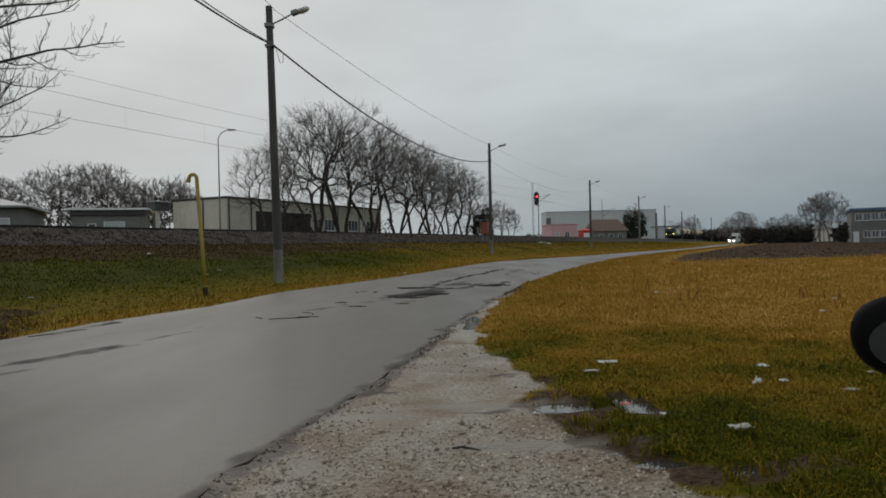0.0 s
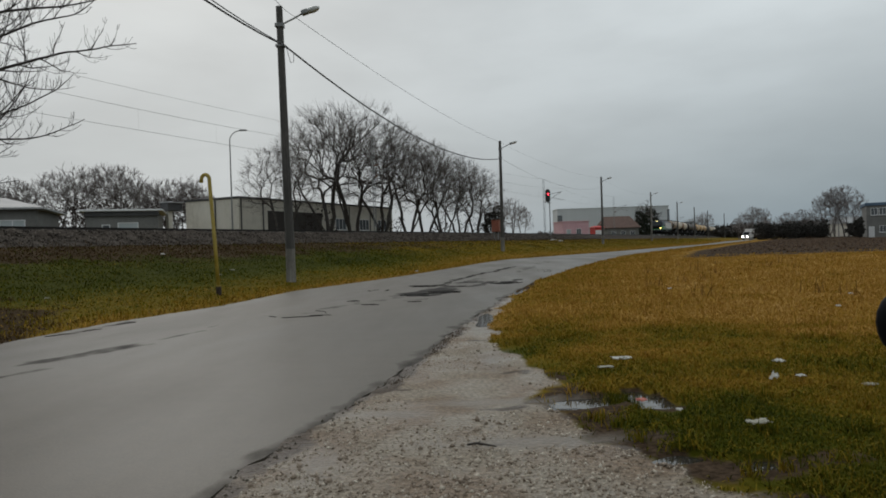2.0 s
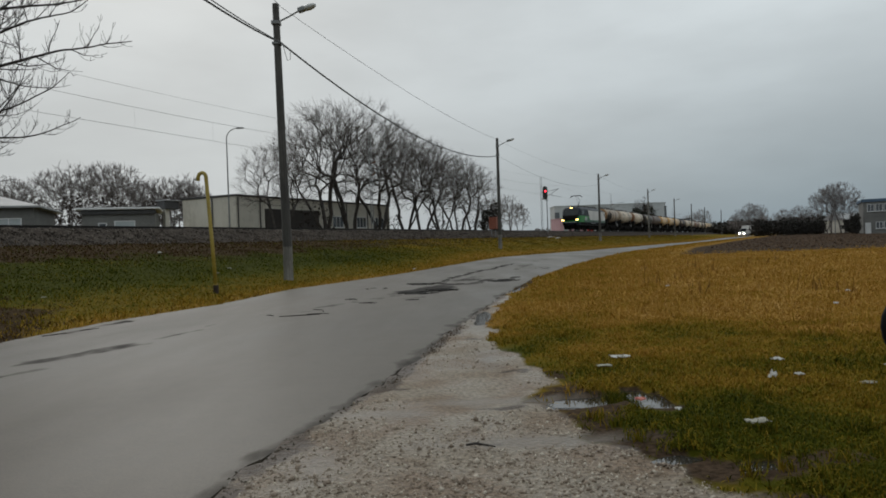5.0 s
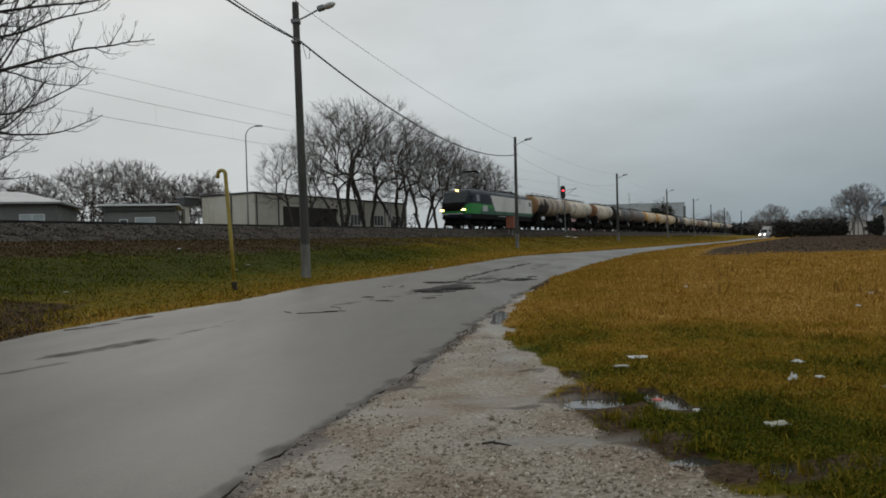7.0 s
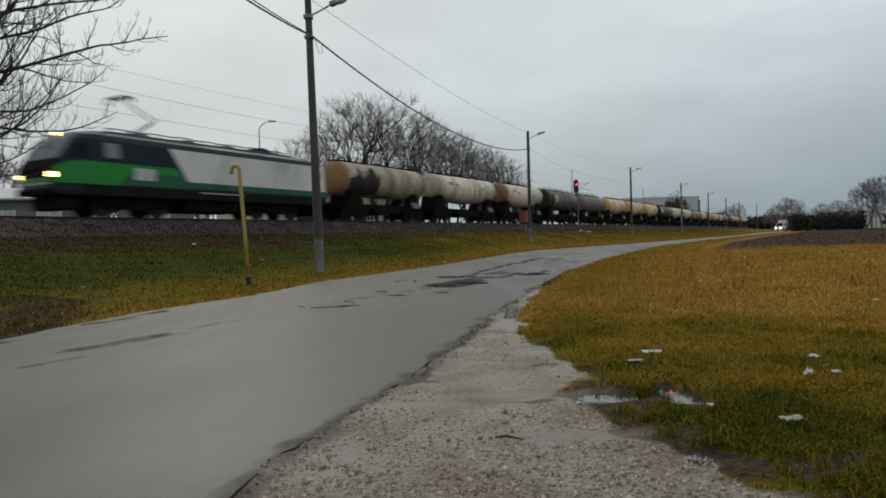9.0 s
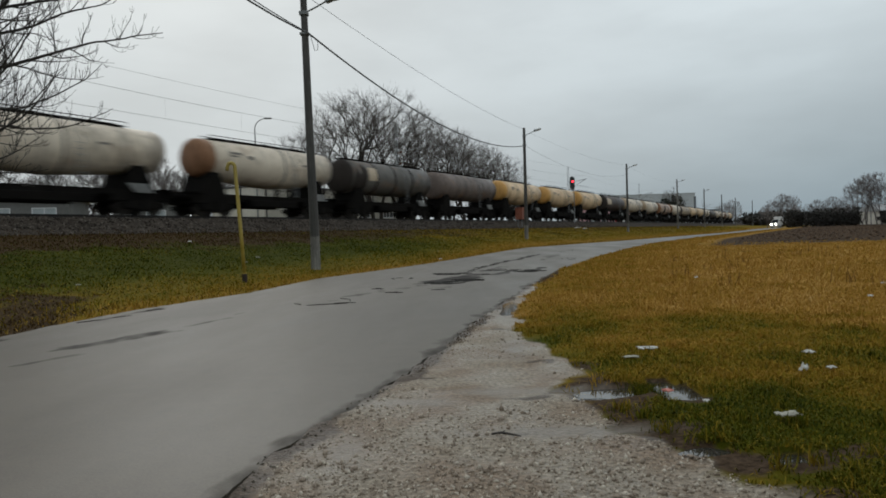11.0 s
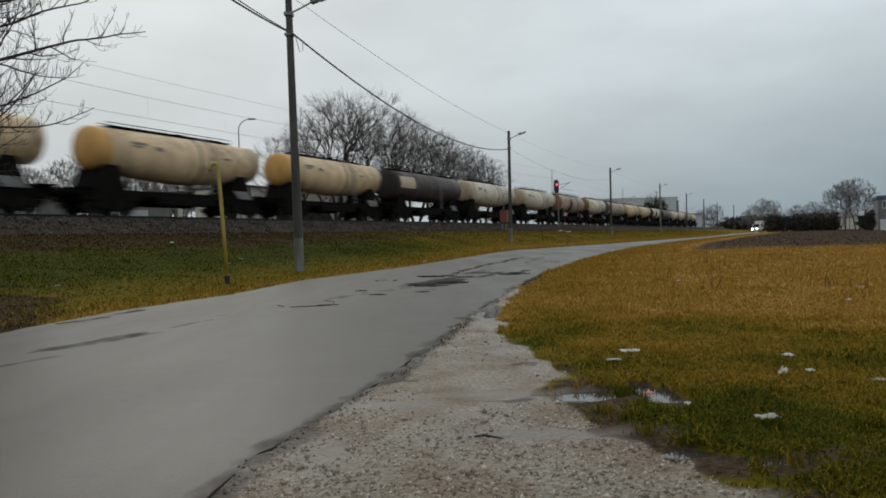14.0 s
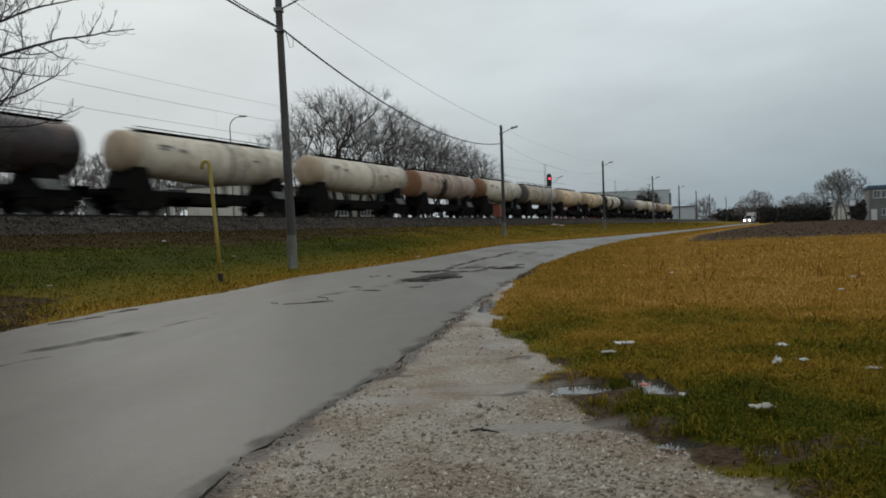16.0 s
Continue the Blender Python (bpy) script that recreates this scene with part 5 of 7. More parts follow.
    for y in (-0.36, 0.36):
        tube(bm, [(w0, y, top + tall), (w1, y, top + tall)], 0.022, 5)
        for i in range(6):
            xx = w0 + (w1 - w0) * i / 5
            rod(bm, (xx, y, top), (xx, y, top + tall), 0.018, 0.018, 5)
    part("handrail", bm, BLACK_GRIME, ob)
    bm = bmesh.new()
    rod(bm, (mid, 0, top - 0.1), (mid, 0, top + 0.16), 0.28, 0.28, 12)
    part("manhole", bm, BLACK_GRIME, ob)
    # frame, saddles, valve gear
    bm = bmesh.new()
    for y in (-0.95, 0.95):
        box(bm, (length / 2, y, 1.12), (length - 1.1, 0.12, 0.26))
    box(bm, (0.60, 0, 1.10), (0.14, 2.5, 0.34))
    box(bm, (length - 0.65, 0, 1.10), (0.14, 2.5, 0.34))
    for x in (0.6, length - 0.65):
        box(bm, (x + (0.25 if x < 2 else -0.25), 0, 1.28), (0.9, 2.6, 0.05))
    box(bm, (length / 2, 0, 1.10), (length - 1.4, 0.5, 0.3))
    for x in (2.4, length - 2.4):
        plate(bm, [(x - 0.8, -0.95, 1.24), (x + 0.8, -0.95, 1.24), (x + 0.35, -0.95, 2.45), (x - 0.35, -0.95, 2.45)], (0, 1.9, 0))
    part("underframe", bm, BLACK_GRIME, ob, "black wagon underframe")
    bm = bmesh.new()
    for y in (-0.85, 0.85):
        box(bm, (mid - 0.2, y, 0.78), (length * 0.30, 0.5, 0.42), bevel=0.04)
    for x in (2.35, length - 2.35):
        box(bm, (x, 0, 0.9), (3.3, 2.0, 0.46), bevel=0.04)
    rod(bm, (mid + 1.0, 0.0, 0.9), (mid + 2.2, 0.0, 0.9), 0.2, 0.2, 10)
    rod(bm, (mid, -1.0, 1.0), (mid, -1.0, 1.7), 0.12, 0.12, 10)
    part("brake_gear", bm, BLACK_GRIME, ob)
    for s in (-1, 1):
        bm = bmesh.new()
        plate(bm, [(length - 3.2, s * 1.12, 1.55), (length - 2.1, s * 1.12, 1.55), (length - 1.7, s * 1.12, 1.10), (length - 2.8, s * 1.12, 1.10)], (0, s * 0.02, 0))
        part("end_plate", bm, PLATE_GREY, ob, "dull grey label plate")
    running_gear(ob, (2.35, length - 2.35), 1.8, 0.46, BOGIE_W, WHEEL_W)
    buffers(ob, 0.60, length - 0.65)
    return ob


CREAM = "cream tank wagon with an ochre end and grime streaks"
FRONTS = [20.8, 33.9, 48.8, 62.7, 76.4, 90.4, 104.5, 118.1, 132.2, 146.7, 162.1, 177.6, 192.0, 206.6, 221.0, 235.6, 250.0, 264.6, 279.0, 293.6, 308.0, 322.6, 337.2]
LOOKS = [(TANK_BEIGE, CAP_RUST, "grimy beige tank wagon with a rust-ochre end", 1, None), (TANK_WHITE, TANK_BEIGE, "dirty white tank wagon", 0, None),
         (TANK_WHITE, CAP_BROWN, "dirty white tank wagon with a rust-brown end", 0, None), (TANK_GREY, CAP_DARK, "grey tank wagon with a sooty end and roof walkway", 1, (3.2, 4.3)),
         (TANK_BROWN, TANK_BROWN, "brown-grey tank wagon with a roof walkway", 1, None), (TANK_CREAM, CAP_ORANGE, CREAM, 0, None), (TANK_CREAM, CAP_ORANGE, CREAM, 0, None),
         (TANK_CREAM, CAP_ORANGE, CREAM, 0, None), (TANK_DARK, CAP_DARK, "dark plum tank wagon with a tan sign panel", 1, (1.7, 4.2)),
         (TANK_WHITE, CAP_BEIGE, "dirty white tank wagon with a tan end", 0, None), (TANK_WHITE, CAP_BEIGE, "dirty white tank wagon with a tan end", 0, None),
         (TANK_PINK, CAP_BROWN, "faded reddish tank wagon with a rusty end", 1, None), (TANK_WHITE, CAP_BROWN, "dirty white tank wagon with a rust-brown end", 0, None),
         (TANK_BEIGE, TANK_GREY, "grimy beige tank wagon with a grey end", 1, None), (TANK_CREAM, CAP_BEIGE, "cream tank wagon with a tan end", 0, None),
         (TANK_CREAM, CAP_BEIGE, "cream tank wagon with a tan end", 0, None), (TANK_WHITE, CAP_DARK, "dirty white tank wagon with a sooty end", 0, None),
         (TANK_GREY, CAP_DARK, "grey tank wagon with a sooty end and roof walkway", 1, None), (TANK_WHITE, TANK_BEIGE, "dirty white tank wagon", 0, None),
         (TANK_WHITE, CAP_BEIGE, "dirty white tank wagon with a tan end", 0, None), (TANK_BEIGE, CAP_BROWN, "grimy beige tank wagon with a rust-brown end", 1, None),
         (TANK_CREAM, CAP_BEIGE, "cream tank wagon with a tan end", 0, None)]
TRAIN = [(locomotive(), 0.0)]
for f0, f1, (tm, em, text, style, panel) in zip(FRONTS, FRONTS[1:], LOOKS):
    wagon_at = len(TRAIN)
    spill = {1: (1.35, 5.2), 4: (1.4, 3.0), 9: None, 12: (5.2, 6.4), 17: (5.0, 6.6), 21: (2.0, 3.4)}.get(wagon_at)
    TRAIN.append((tank_wagon(f1 - f0 - 0.10, tm, em, text, style, panel, spill=spill), f0 - 0.55))


# ---- grass ----
def blades(name, x, y, height, width, rng, mat, label, category="grass", lean=0.45, z=None, tone=None):
    """Many bent grass blades in one mesh, rooted in the ground."""
    n = len(x)
    z = ground_z(x, y) - 0.004 if z is None else z
    a, b = rng.uniform(0, math.tau, n), rng.uniform(0, math.tau, n)
    tilt = np.abs(rng.normal(0, lean, n))
    ux, uy = np.cos(a) * width / 2, np.sin(a) * width / 2
    lx, ly = np.cos(b) * tilt * height, np.sin(b) * tilt * height
    root = np.stack([x, y, z], -1)
    up = np.stack([lx * 0.35, ly * 0.35, height * 0.55], -1)
    tip = np.stack([lx, ly, height * np.maximum(0.25, 1 - 0.45 * tilt)], -1)
    w = np.stack([ux, uy, 0 * ux], -1)
    v = np.stack([root - w, root + w, root + up + w * 0.75, root + up - w * 0.75, root + tip], 1).reshape(-1, 3)
    k = 5 * np.arange(n)[:, None]
    t = np.concatenate([k + [0, 1, 2], k + [0, 2, 3], k + [3, 2, 4]])
    me = mesh_np(name, v, t, mat)
    if tone is not None:
        me.attributes.new("tone", "FLOAT", "POINT").data.foreach_set("value", np.repeat(tone, 5).astype(np.float32))
    return tagged(new(name, me), label, category, kind="stuff")


def fan(n, y0, y1, spread_l, spread_r, rng, power=1.0):
    """Points in the wedge of land that opens ahead of the viewpoint."""
    y = y0 * (y1 / y0) ** (rng.random(n) ** power)
    return rng.uniform(spread_l, spread_r, n) * y, y


def clumped(x, y, rng, amount, size):
    """Draws points together into tufts."""
    n = len(x)
    pick = rng.integers(0, max(1, n // amount), n)
    return x[pick] + rng.normal(0, size, n) * (0.3 + 0.02 * y[pick]), y[pick] + rng.normal(0, size, n) * (0.3 + 0.02 * y[pick])


def build_grass():
    rng = np.random.default_rng(7)
    # field beside the road
    x, y = fan(270000, 2.3, 36, -0.06, 0.80, rng)
    dead, soil, gravel = zones(x, y)
    mud = np.interp(y, MUD_Y, MUD_R)
    thin = np.clip(0.05 + 0.95 * step(x - mud + 0.35 * fbm(x, y, 2.6, 41), -0.05, 0.45), 0, 1)
    thin = np.where(y > 7, np.maximum(thin, 0.75), thin)
    ok = (x > right_edge(y) + 0.08) & (gravel < 0.55) & (puddle_depth(x, y) < 0.30) & (puddle_depth(x, y + 0.20) < 0.35) & (puddle_depth(x, y + 0.10) < 0.35) & (rng.random(len(x)) > 0.86 * soil) & (rng.random(len(x)) < thin)
    x, y = x[ok], y[ok]
    tone = tone_at(x, y) + rng.normal(0, 0.035, len(x))
    patch = np.clip(0.95 + 0.55 * fbm(x, y, 1.1, 42) + 0.3 * fbm(x, y, 4.0, 43), 0.65, 1.9)
    height = rng.uniform(0.02, 0.060, len(x)) * patch * np.clip(0.75 + 0.045 * y, 0.8, 1.5)
    for g, name, label in ((tone < 0.45, "field_grass_green", "short wet green grass at the edge of the field"), (tone >= 0.45, "field_grass_dry", "matted orange-brown dry winter grass")):
        blades(name, x[g], y[g], height[g], 0.0038 + 0.0010 * y[g], rng, GRASS, label, lean=1.3, tone=tone[g])
    x, y = fan(7000, 2.6, 30, 0.0, 0.78, rng)
    x, y = clumped(x, y, rng, 45, 0.09)
    dead, soil, gravel = zones(x, y)
    ok = (x > right_edge(y) + 0.15) & (x > np.interp(y, MUD_Y, MUD_R) + 0.1) & (gravel < 0.4) & (puddle_depth(x, y) < 0.2)
    blades("grass_tufts", x[ok], y[ok], rng.uniform(0.04, 0.10, ok.sum()), 0.004 + 0.0009 * y[ok], rng, GRASS, "longer tufts of wet green grass", lean=0.7, tone=tone_at(x[ok], y[ok]) + 0.06)
    # the tuft that stands between the two puddles
    x, y = 1.03 + rng.normal(0, 0.05, 420), 4.47 + rng.normal(0, 0.11, 420)
    blades("puddle_tuft", x, y, rng.uniform(0.03, 0.085, 420), np.full(420, 0.006), rng, GRASS, "green grass tuft between two puddles", lean=0.6, z=np.full(420, -0.01), tone=np.full(420, 0.17))
    x, y = fan(26000, 6.5, 60, 0.1, 0.80, rng)
    x, y = clumped(x, y, rng, 22, 0.16)
    dead, soil, gravel = zones(x, y)
    tone = tone_at(x, y)
    ok = (x > right_edge(y) + 0.8) & (tone > 0.5) & (soil < 0.5) & (rng.random(len(x)) < 0.10 + 0.8 * step(y + 4 * fbm(x, y, 0.5, 44), 8, 20))
    blades("dry_tufts", x[ok], y[ok], rng.uniform(0.06, 0.19, ok.sum()), 0.005 + 0.0008 * y[ok], rng, GRASS, "tufts of taller dry brown grass", lean=0.8, tone=tone[ok] + 0.04)
    # lane-side strip and far verge
    y = rng.uniform(16, 130, 26000)
    x = right_edge(y) + rng.uniform(0.05, 3.2, len(y))
    blades("roadside_grass", x, y, rng.uniform(0.04, 0.12, len(y)), 0.008 + 0.0008 * y, rng, GRASS, "pale green and straw grass strip along the road", lean=0.8, tone=tone_at(x, y))
    # ploughed field clods
    y = rng.uniform(36, 150, 14000)
    x = right_edge(y) + 5 + rng.random(len(y)) * (0.75 * y)
    soil = zones(x, y)[1]
    ok = soil > 0.5
    c = np.stack([x[ok], y[ok], ground_z(x[ok], y[ok])], -1)
    tagged(new("soil_clods", stones("soil_clods", c, rng.uniform(0.05, 0.16, ok.sum()), rng, SOIL_CLOD)), "dark clods of ploughed soil", "soil", kind="stuff")
    # railway bank
    n = 150000
    y = 4.5 * (170 / 4.5) ** rng.random(n)
    edge = left_edge(y)
    top_x = (OFF + 5.1 + y * SA) / CA
    u = rng.random(n)
    x = edge - 0.02 + (top_x - edge) * u
    dead, soil, gravel = zones(x, y)
    brown = rng.random(n) < dead * 0.92
    tone = tone_at(x, y) + rng.normal(0, 0.03, n)
    straw = ~brown & (edge - x < 1.6)
    dist = np.hypot(x, y)
    for k, mat, name, label, h0, h1 in ((~brown & ~straw, GRASS, "bank_grass", "green grass on the railway bank", 0.03, 0.085), (straw, GRASS, "verge_grass", "straw-coloured grass along the road verge", 0.04, 0.13),
                                        (brown, GRASS_DEAD, "dead_growth", "dead brown growth below the ballast", 0.03, 0.09)):
        patch = np.clip(1.0 + 0.6 * fbm(x[k], y[k], 0.9, 45), 0.4, 1.9)
        blades(name, x[k], y[k], rng.uniform(h0, h1, k.sum()) * patch, 0.006 + 0.0011 * dist[k], rng, mat, label, lean=1.3, tone=tone[k])
    # dead growth among the ballast stones
    n = 2600
    s, lat = 115 * rng.random(n) ** 1.2 - 6, 5.3 - 1.3 * rng.random(n) ** 1.6
    x, y = SA * s + CA * (OFF + lat), CA * s - SA * (OFF + lat)
    blades("ballast_weeds", x, y, rng.uniform(0.06, 0.2, n), 0.015 + 0.0006 * y, rng, GRASS_DEAD, "withered weeds among the ballast", z=np.interp(lat, [3.75, 4.2, 4.8, 5.4], [1.8, 1.68, 1.56, 1.44]))
    # withered weed stalks in the field
    x, y = fan(20, 11, 32, 0.22, 0.70, rng)
    v = []
    for px, py in zip(x, y):
        if px > right_edge(py) + 2.5:
            for _ in range(9):
                v.append((px + rng.normal(0, 0.10), py + rng.normal(0, 0.10)))
    v = np.array(v)
    blades("weed_stalks", v[:, 0], v[:, 1], rng.uniform(0.15, 0.42, len(v)), np.full(len(v), 0.014), rng, WEED, "withered brown weed stalks standing in the field", "weeds", lean=0.4)


SOIL_CLOD = material("ploughed_clods", [(0.042, 0.027, 0.017), (0.082, 0.054, 0.035), (0.13, 0.088, 0.060)], 1.0, 0.9, island=0.7, spec=0.1)
build_grass()


def build_gravel():
    rng = np.random.default_rng(21)
    x, y = fan(60000, 2.3, 15, -0.45, 0.42, rng, 1.15)
    soil, gravel = zones(x, y)[1:]
    ok = (x > right_edge(y) + 0.02) & (gravel > 0.45) & (soil < 0.5) & (puddle_depth(x, y) < 0.4) & (film_at(x, y) < 0.5) & (fbm(x, y, 1.1, 51) + rng.normal(0, 0.3, len(x)) > -0.12 + 0.25 * step(y, 4, 8))
    size = rng.gamma(1.6, 0.0036, len(x)) + 0.0015
    c = np.stack([x, y, ground_z(x, y) + size * 0.05], -1)[ok]
    tagged(new("gravel_stones", stones("gravel_stones", c, np.minimum(size[ok], 0.028), rng, GRAVEL_STONE)), "wet beige and grey gravel on the roadside", "gravel", kind="stuff")
    # broken asphalt along the road's edge
    n = 1100
    y = 2.4 * (30 / 2.4) ** rng.random(n)
    x = right_edge(y) + rng.normal(0.03, 0.032, n)
    size = rng.gamma(2.0, 0.0036, n) + 0.002
    c = np.stack([x, y, np.maximum(ground_z(x, y), road_z(y) - 0.03) - 0.002], -1)
    tagged(new("edge_crumbs", stones("edge_crumbs", c, np.minimum(size, 0.02), rng, EDGE_DARK)), "dark crumbs of broken asphalt along the road edge", "rubble", kind="stuff")
    n = 2600
    y = 4.2 * (22 / 4.2) ** rng.random(n)
    x = right_edge(y) + rng.normal(0.07, 0.04, n)
    keep = fbm(0 * y, y, 1.3, 71) + rng.normal(0, 0.12, n) > 0.25
    blades("edge_weeds", x[keep], y[keep], rng.uniform(0.006, 0.022, keep.sum()), 0.005 + 0.0008 * y[keep], rng, GRASS_DEAD, "dead tufts along the broken road edge", lean=1.3)


build_gravel()


# ---- bare trees ----
def branch_arrays(branches, sides, thick=0.0):
    verts, faces, base = [], [], 0
    for pts, rad, depth in branches:
        k = sides
        t = np.gradient(pts, axis=0)
        t /= np.linalg.norm(t, axis=1)[:, None] + 1e-9
        u = np.cross(t, [0.31, 0.17, 0.93])
        u /= np.linalg.norm(u, axis=1)[:, None] + 1e-9
        v = np.cross(t, u)
        a = np.arange(k) * math.tau / k
        r = np.maximum(np.array(rad), thick)[:, None, None]
        ring = pts[:, None] + (u[:, None] * np.cos(a)[None, :, None] + v[:, None] * np.sin(a)[None, :, None]) * r
        verts.append(ring.reshape(-1, 3))
        m = len(pts)
        i = base + np.arange(m - 1)[:, None] * k
        j = np.arange(k)[None]
        jn = (j + 1) % k
        faces.append(np.stack([i + j, i + jn, i + k + jn, i + k + j], -1).reshape(-1, 4))
        base += m * k
    return np.concatenate(verts), np.concatenate(faces)


def plant_tree(name, meshes, m, label, group="", category="tree"):
    ob = thing(name, label, category, m, group)
    for nm, me in zip(("trunk", "crown"), meshes):
        p = new(nm, me)
        p.parent = ob
    return ob


def crown_tree(seed, height, wide, trunk=0.20, stems=3, ends=620, shoots=6, twig=0.011, low=0.50, lean=0.16, bark=None, twig_mat=None):
    """A bare tree: every branch end in a rounded crown is joined to the nearest wood below it, so that limbs gather towards the stems."""
    rng = np.random.default_rng(seed)
    hub, size = np.array([0, 0, low * height]), np.array([wide, wide, 1.0 - low]) * height
    nodes, ways, paths, parent = [], [], [], []

    def add(p, way, up_to, path):
        nodes.append(np.array(p, float))
        ways.append(np.array(way, float))
        parent.append(up_to)
        paths.append(path)
        return len(nodes) - 1

    lines = []
    for k in range(stems):
        a = k * math.tau / stems + rng.normal(0, 0.4)
        foot, head = np.array([0.3 * math.cos(a), 0.3 * math.sin(a), -0.4]), np.array([math.cos(a) * lean * height * rng.uniform(0.6, 1.2), math.sin(a) * lean * height * rng.uniform(0.6, 1.2), height * rng.uniform(0.30, 0.46)])
        ids, last = [], -1
        for i in range(7):
            u = i / 6
            p = foot + (head - foot) * np.array([u ** 1.4, u ** 1.4, u]) + rng.normal(0, 0.07, 3) * (i > 0)
            last = add(p, (head - foot) / np.linalg.norm(head - foot), last, u * height * 0.3)
            ids.append(last)
        lines.append(ids)
    goal = rng.normal(0, 1, (ends, 3))
    goal /= np.linalg.norm(goal, axis=1)[:, None]
    goal[:, 2] = np.where(goal[:, 2] < -0.35, -goal[:, 2], goal[:, 2])
    goal *= rng.uniform(0.05, 1.0, (ends, 1)) ** 0.30 * (1 + 0.07 * np.sin(4 * goal[:, :1] + 3 * goal[:, 1:2] + seed))
    goal = hub + goal * size
    order = np.argsort(np.linalg.norm((goal - np.array([0, 0, 0.25 * height])) / size, axis=1))
    for g in goal[order]:
        at, pl = np.array(nodes), np.array(paths)
        gap = np.linalg.norm(at - g, axis=1)
        turn = np.einsum("ij,ij->i", np.array(ways), g - at) / (gap + 1e-6)
        j = int(np.argmin(gap * (1.35 - 0.45 * turn) + 0.35 * pl + 3.0 * (at[:, 2] < 0.16 * height) + 0.8 * np.maximum(at[:, 2] - g[2], 0)))
        p0, c = nodes[j], nodes[j] + ways[j] * gap[j] * 0.45
        ids, last = [j], j
        n = 4 if gap[j] > 0.09 * height else 3
        for i in range(1, n):
            t = i / (n - 1)
            p = (1 - t) ** 2 * p0 + 2 * t * (1 - t) * c + t * t * g
            if i < n - 1:
                p = p + rng.normal(0, 0.035 * gap[j], 3)
            way = 2 * (1 - t) * (c - p0) + 2 * t * (g - c)
            last = add(p, way / (np.linalg.norm(way) + 1e-6), last, paths[j] + t * gap[j])
            ids.append(last)
        lines.append(ids)
    load = np.zeros(len(nodes))
    for ids in lines[stems:]:
        load[ids[-1]] += 1
    for i in range(len(nodes) - 1, -1, -1):
        if parent[i] >= 0:
            load[parent[i]] += load[i]
    most = max(load[ids[0]] for ids in lines[:stems])
    rad = np.maximum(trunk * (load / most) ** 0.55, twig)
    thick, thin = [], []
    for k, ids in enumerate(lines):
        r = [min(rad[i], rad[ids[1]] * 1.1) for i in ids] if k >= stems else [rad[i] * (1.25 if n == 0 else 1) for n, i in enumerate(ids)]
        (thick if r[0] > 2.6 * twig else thin).append((np.array([nodes[i] for i in ids]), r, 0))
    for ids in lines[stems:]:
        for _ in range(shoots):
            i = ids[rng.integers(1, len(ids))]
            away = nodes[i] - hub
            way = ways[i] * 0.7 + away / (np.linalg.norm(away) + 1e-6) * 0.5 + rng.normal(0, 0.5, 3) + np.array([0, 0, 0.15])
            tip = nodes[i] + way / np.linalg.norm(way) * height * rng.uniform(0.035, 0.085)
            thin.append((np.array([nodes[i], tip]), [twig * 0.9, twig * 0.55], 0))
    va, fa = branch_arrays(thick, 6)
    vb, fb = branch_arrays(thin, 3)
    return mesh_np("trunk", va, fa, bark or BARK, True), mesh_np("crown", vb, fb, twig_mat or TWIG)


GROVE = [crown_tree(s, 14.0, w, stems=n, ends=520, shoots=8, twig=0.0095) for s, w, n in ((3, 0.46, 3), (11, 0.42, 2), (17, 0.48, 4), (29, 0.40, 3))]
GROVE_TREES = [(-16.8, 66.5, 9.8, 1), (-13.2, 73.0, 14.6, 0), (-11.5, 79.0, 16.4, 2), (-8.6, 84.0, 15.0, 3), (-6.0, 90.0, 14.6, 0), (-4.0, 94.0, 14.0, 1), (-1.5, 99.0, 13.4, 2), (1.0, 104.0, 12.6, 3),
               (3.4, 110.0, 11.6, 0)]
for i, (x, y, h, k) in enumerate(GROVE_TREES):
    z = float(ground_z(x, y))
    f = h / 14.0
    t = plant_tree("bare_tree", GROVE[k], pose(x, y, z, 0, 0, 67 * i), "leafless dark tree in the grove behind the railway", "grove of bare trees")
    t.scale = (f, f, f)

# far trees wear the paled colours that stand in for haze
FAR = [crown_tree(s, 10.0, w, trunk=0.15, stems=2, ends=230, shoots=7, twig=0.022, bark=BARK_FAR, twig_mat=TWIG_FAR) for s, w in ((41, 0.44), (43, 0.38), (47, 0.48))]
far_rng = np.random.default_rng(5)
FAR_TREES = []
for px, h in ((-60, 8.5), (-57.5, 10), (-55, 11), (-52.5, 12.2), (-50, 12.6), (-47.5, 12), (-45.5, 10.5), (-44, 9.5), (-42.5, 10.4), (-41, 11.0), (-39.3, 10.2), (-37.6, 9), (-36, 7.5), (-61, 9), (-64, 12)):
    FAR_TREES.append((px, 90 + 0.55 * (px + 60) + far_rng.normal(0, 1.5), h * 1.02))
for (x, y, h) in ((11.3, 133, 8.5), (14.0, 140, 7.0), (8.0, 128, 7.5), (118, 330, 11), (123, 335, 12.5), (111, 322, 9),
                  (80.5, 190, 7.5), (83, 190, 9.2), (85.5, 192, 8.6), (76.8, 162, 5.2), (79.0, 163, 6.2), (81.2, 161, 6.6), (83.0, 160, 6.0), (74.2, 163, 4.6), (72.5, 175, 5.6),
                  (81.6, 150, 10.2), (83.4, 151, 10.8), (85.4, 150, 11.0), (87.0, 152, 9.0), (97, 215, 7)):
    FAR_TREES.append((x, y, h))
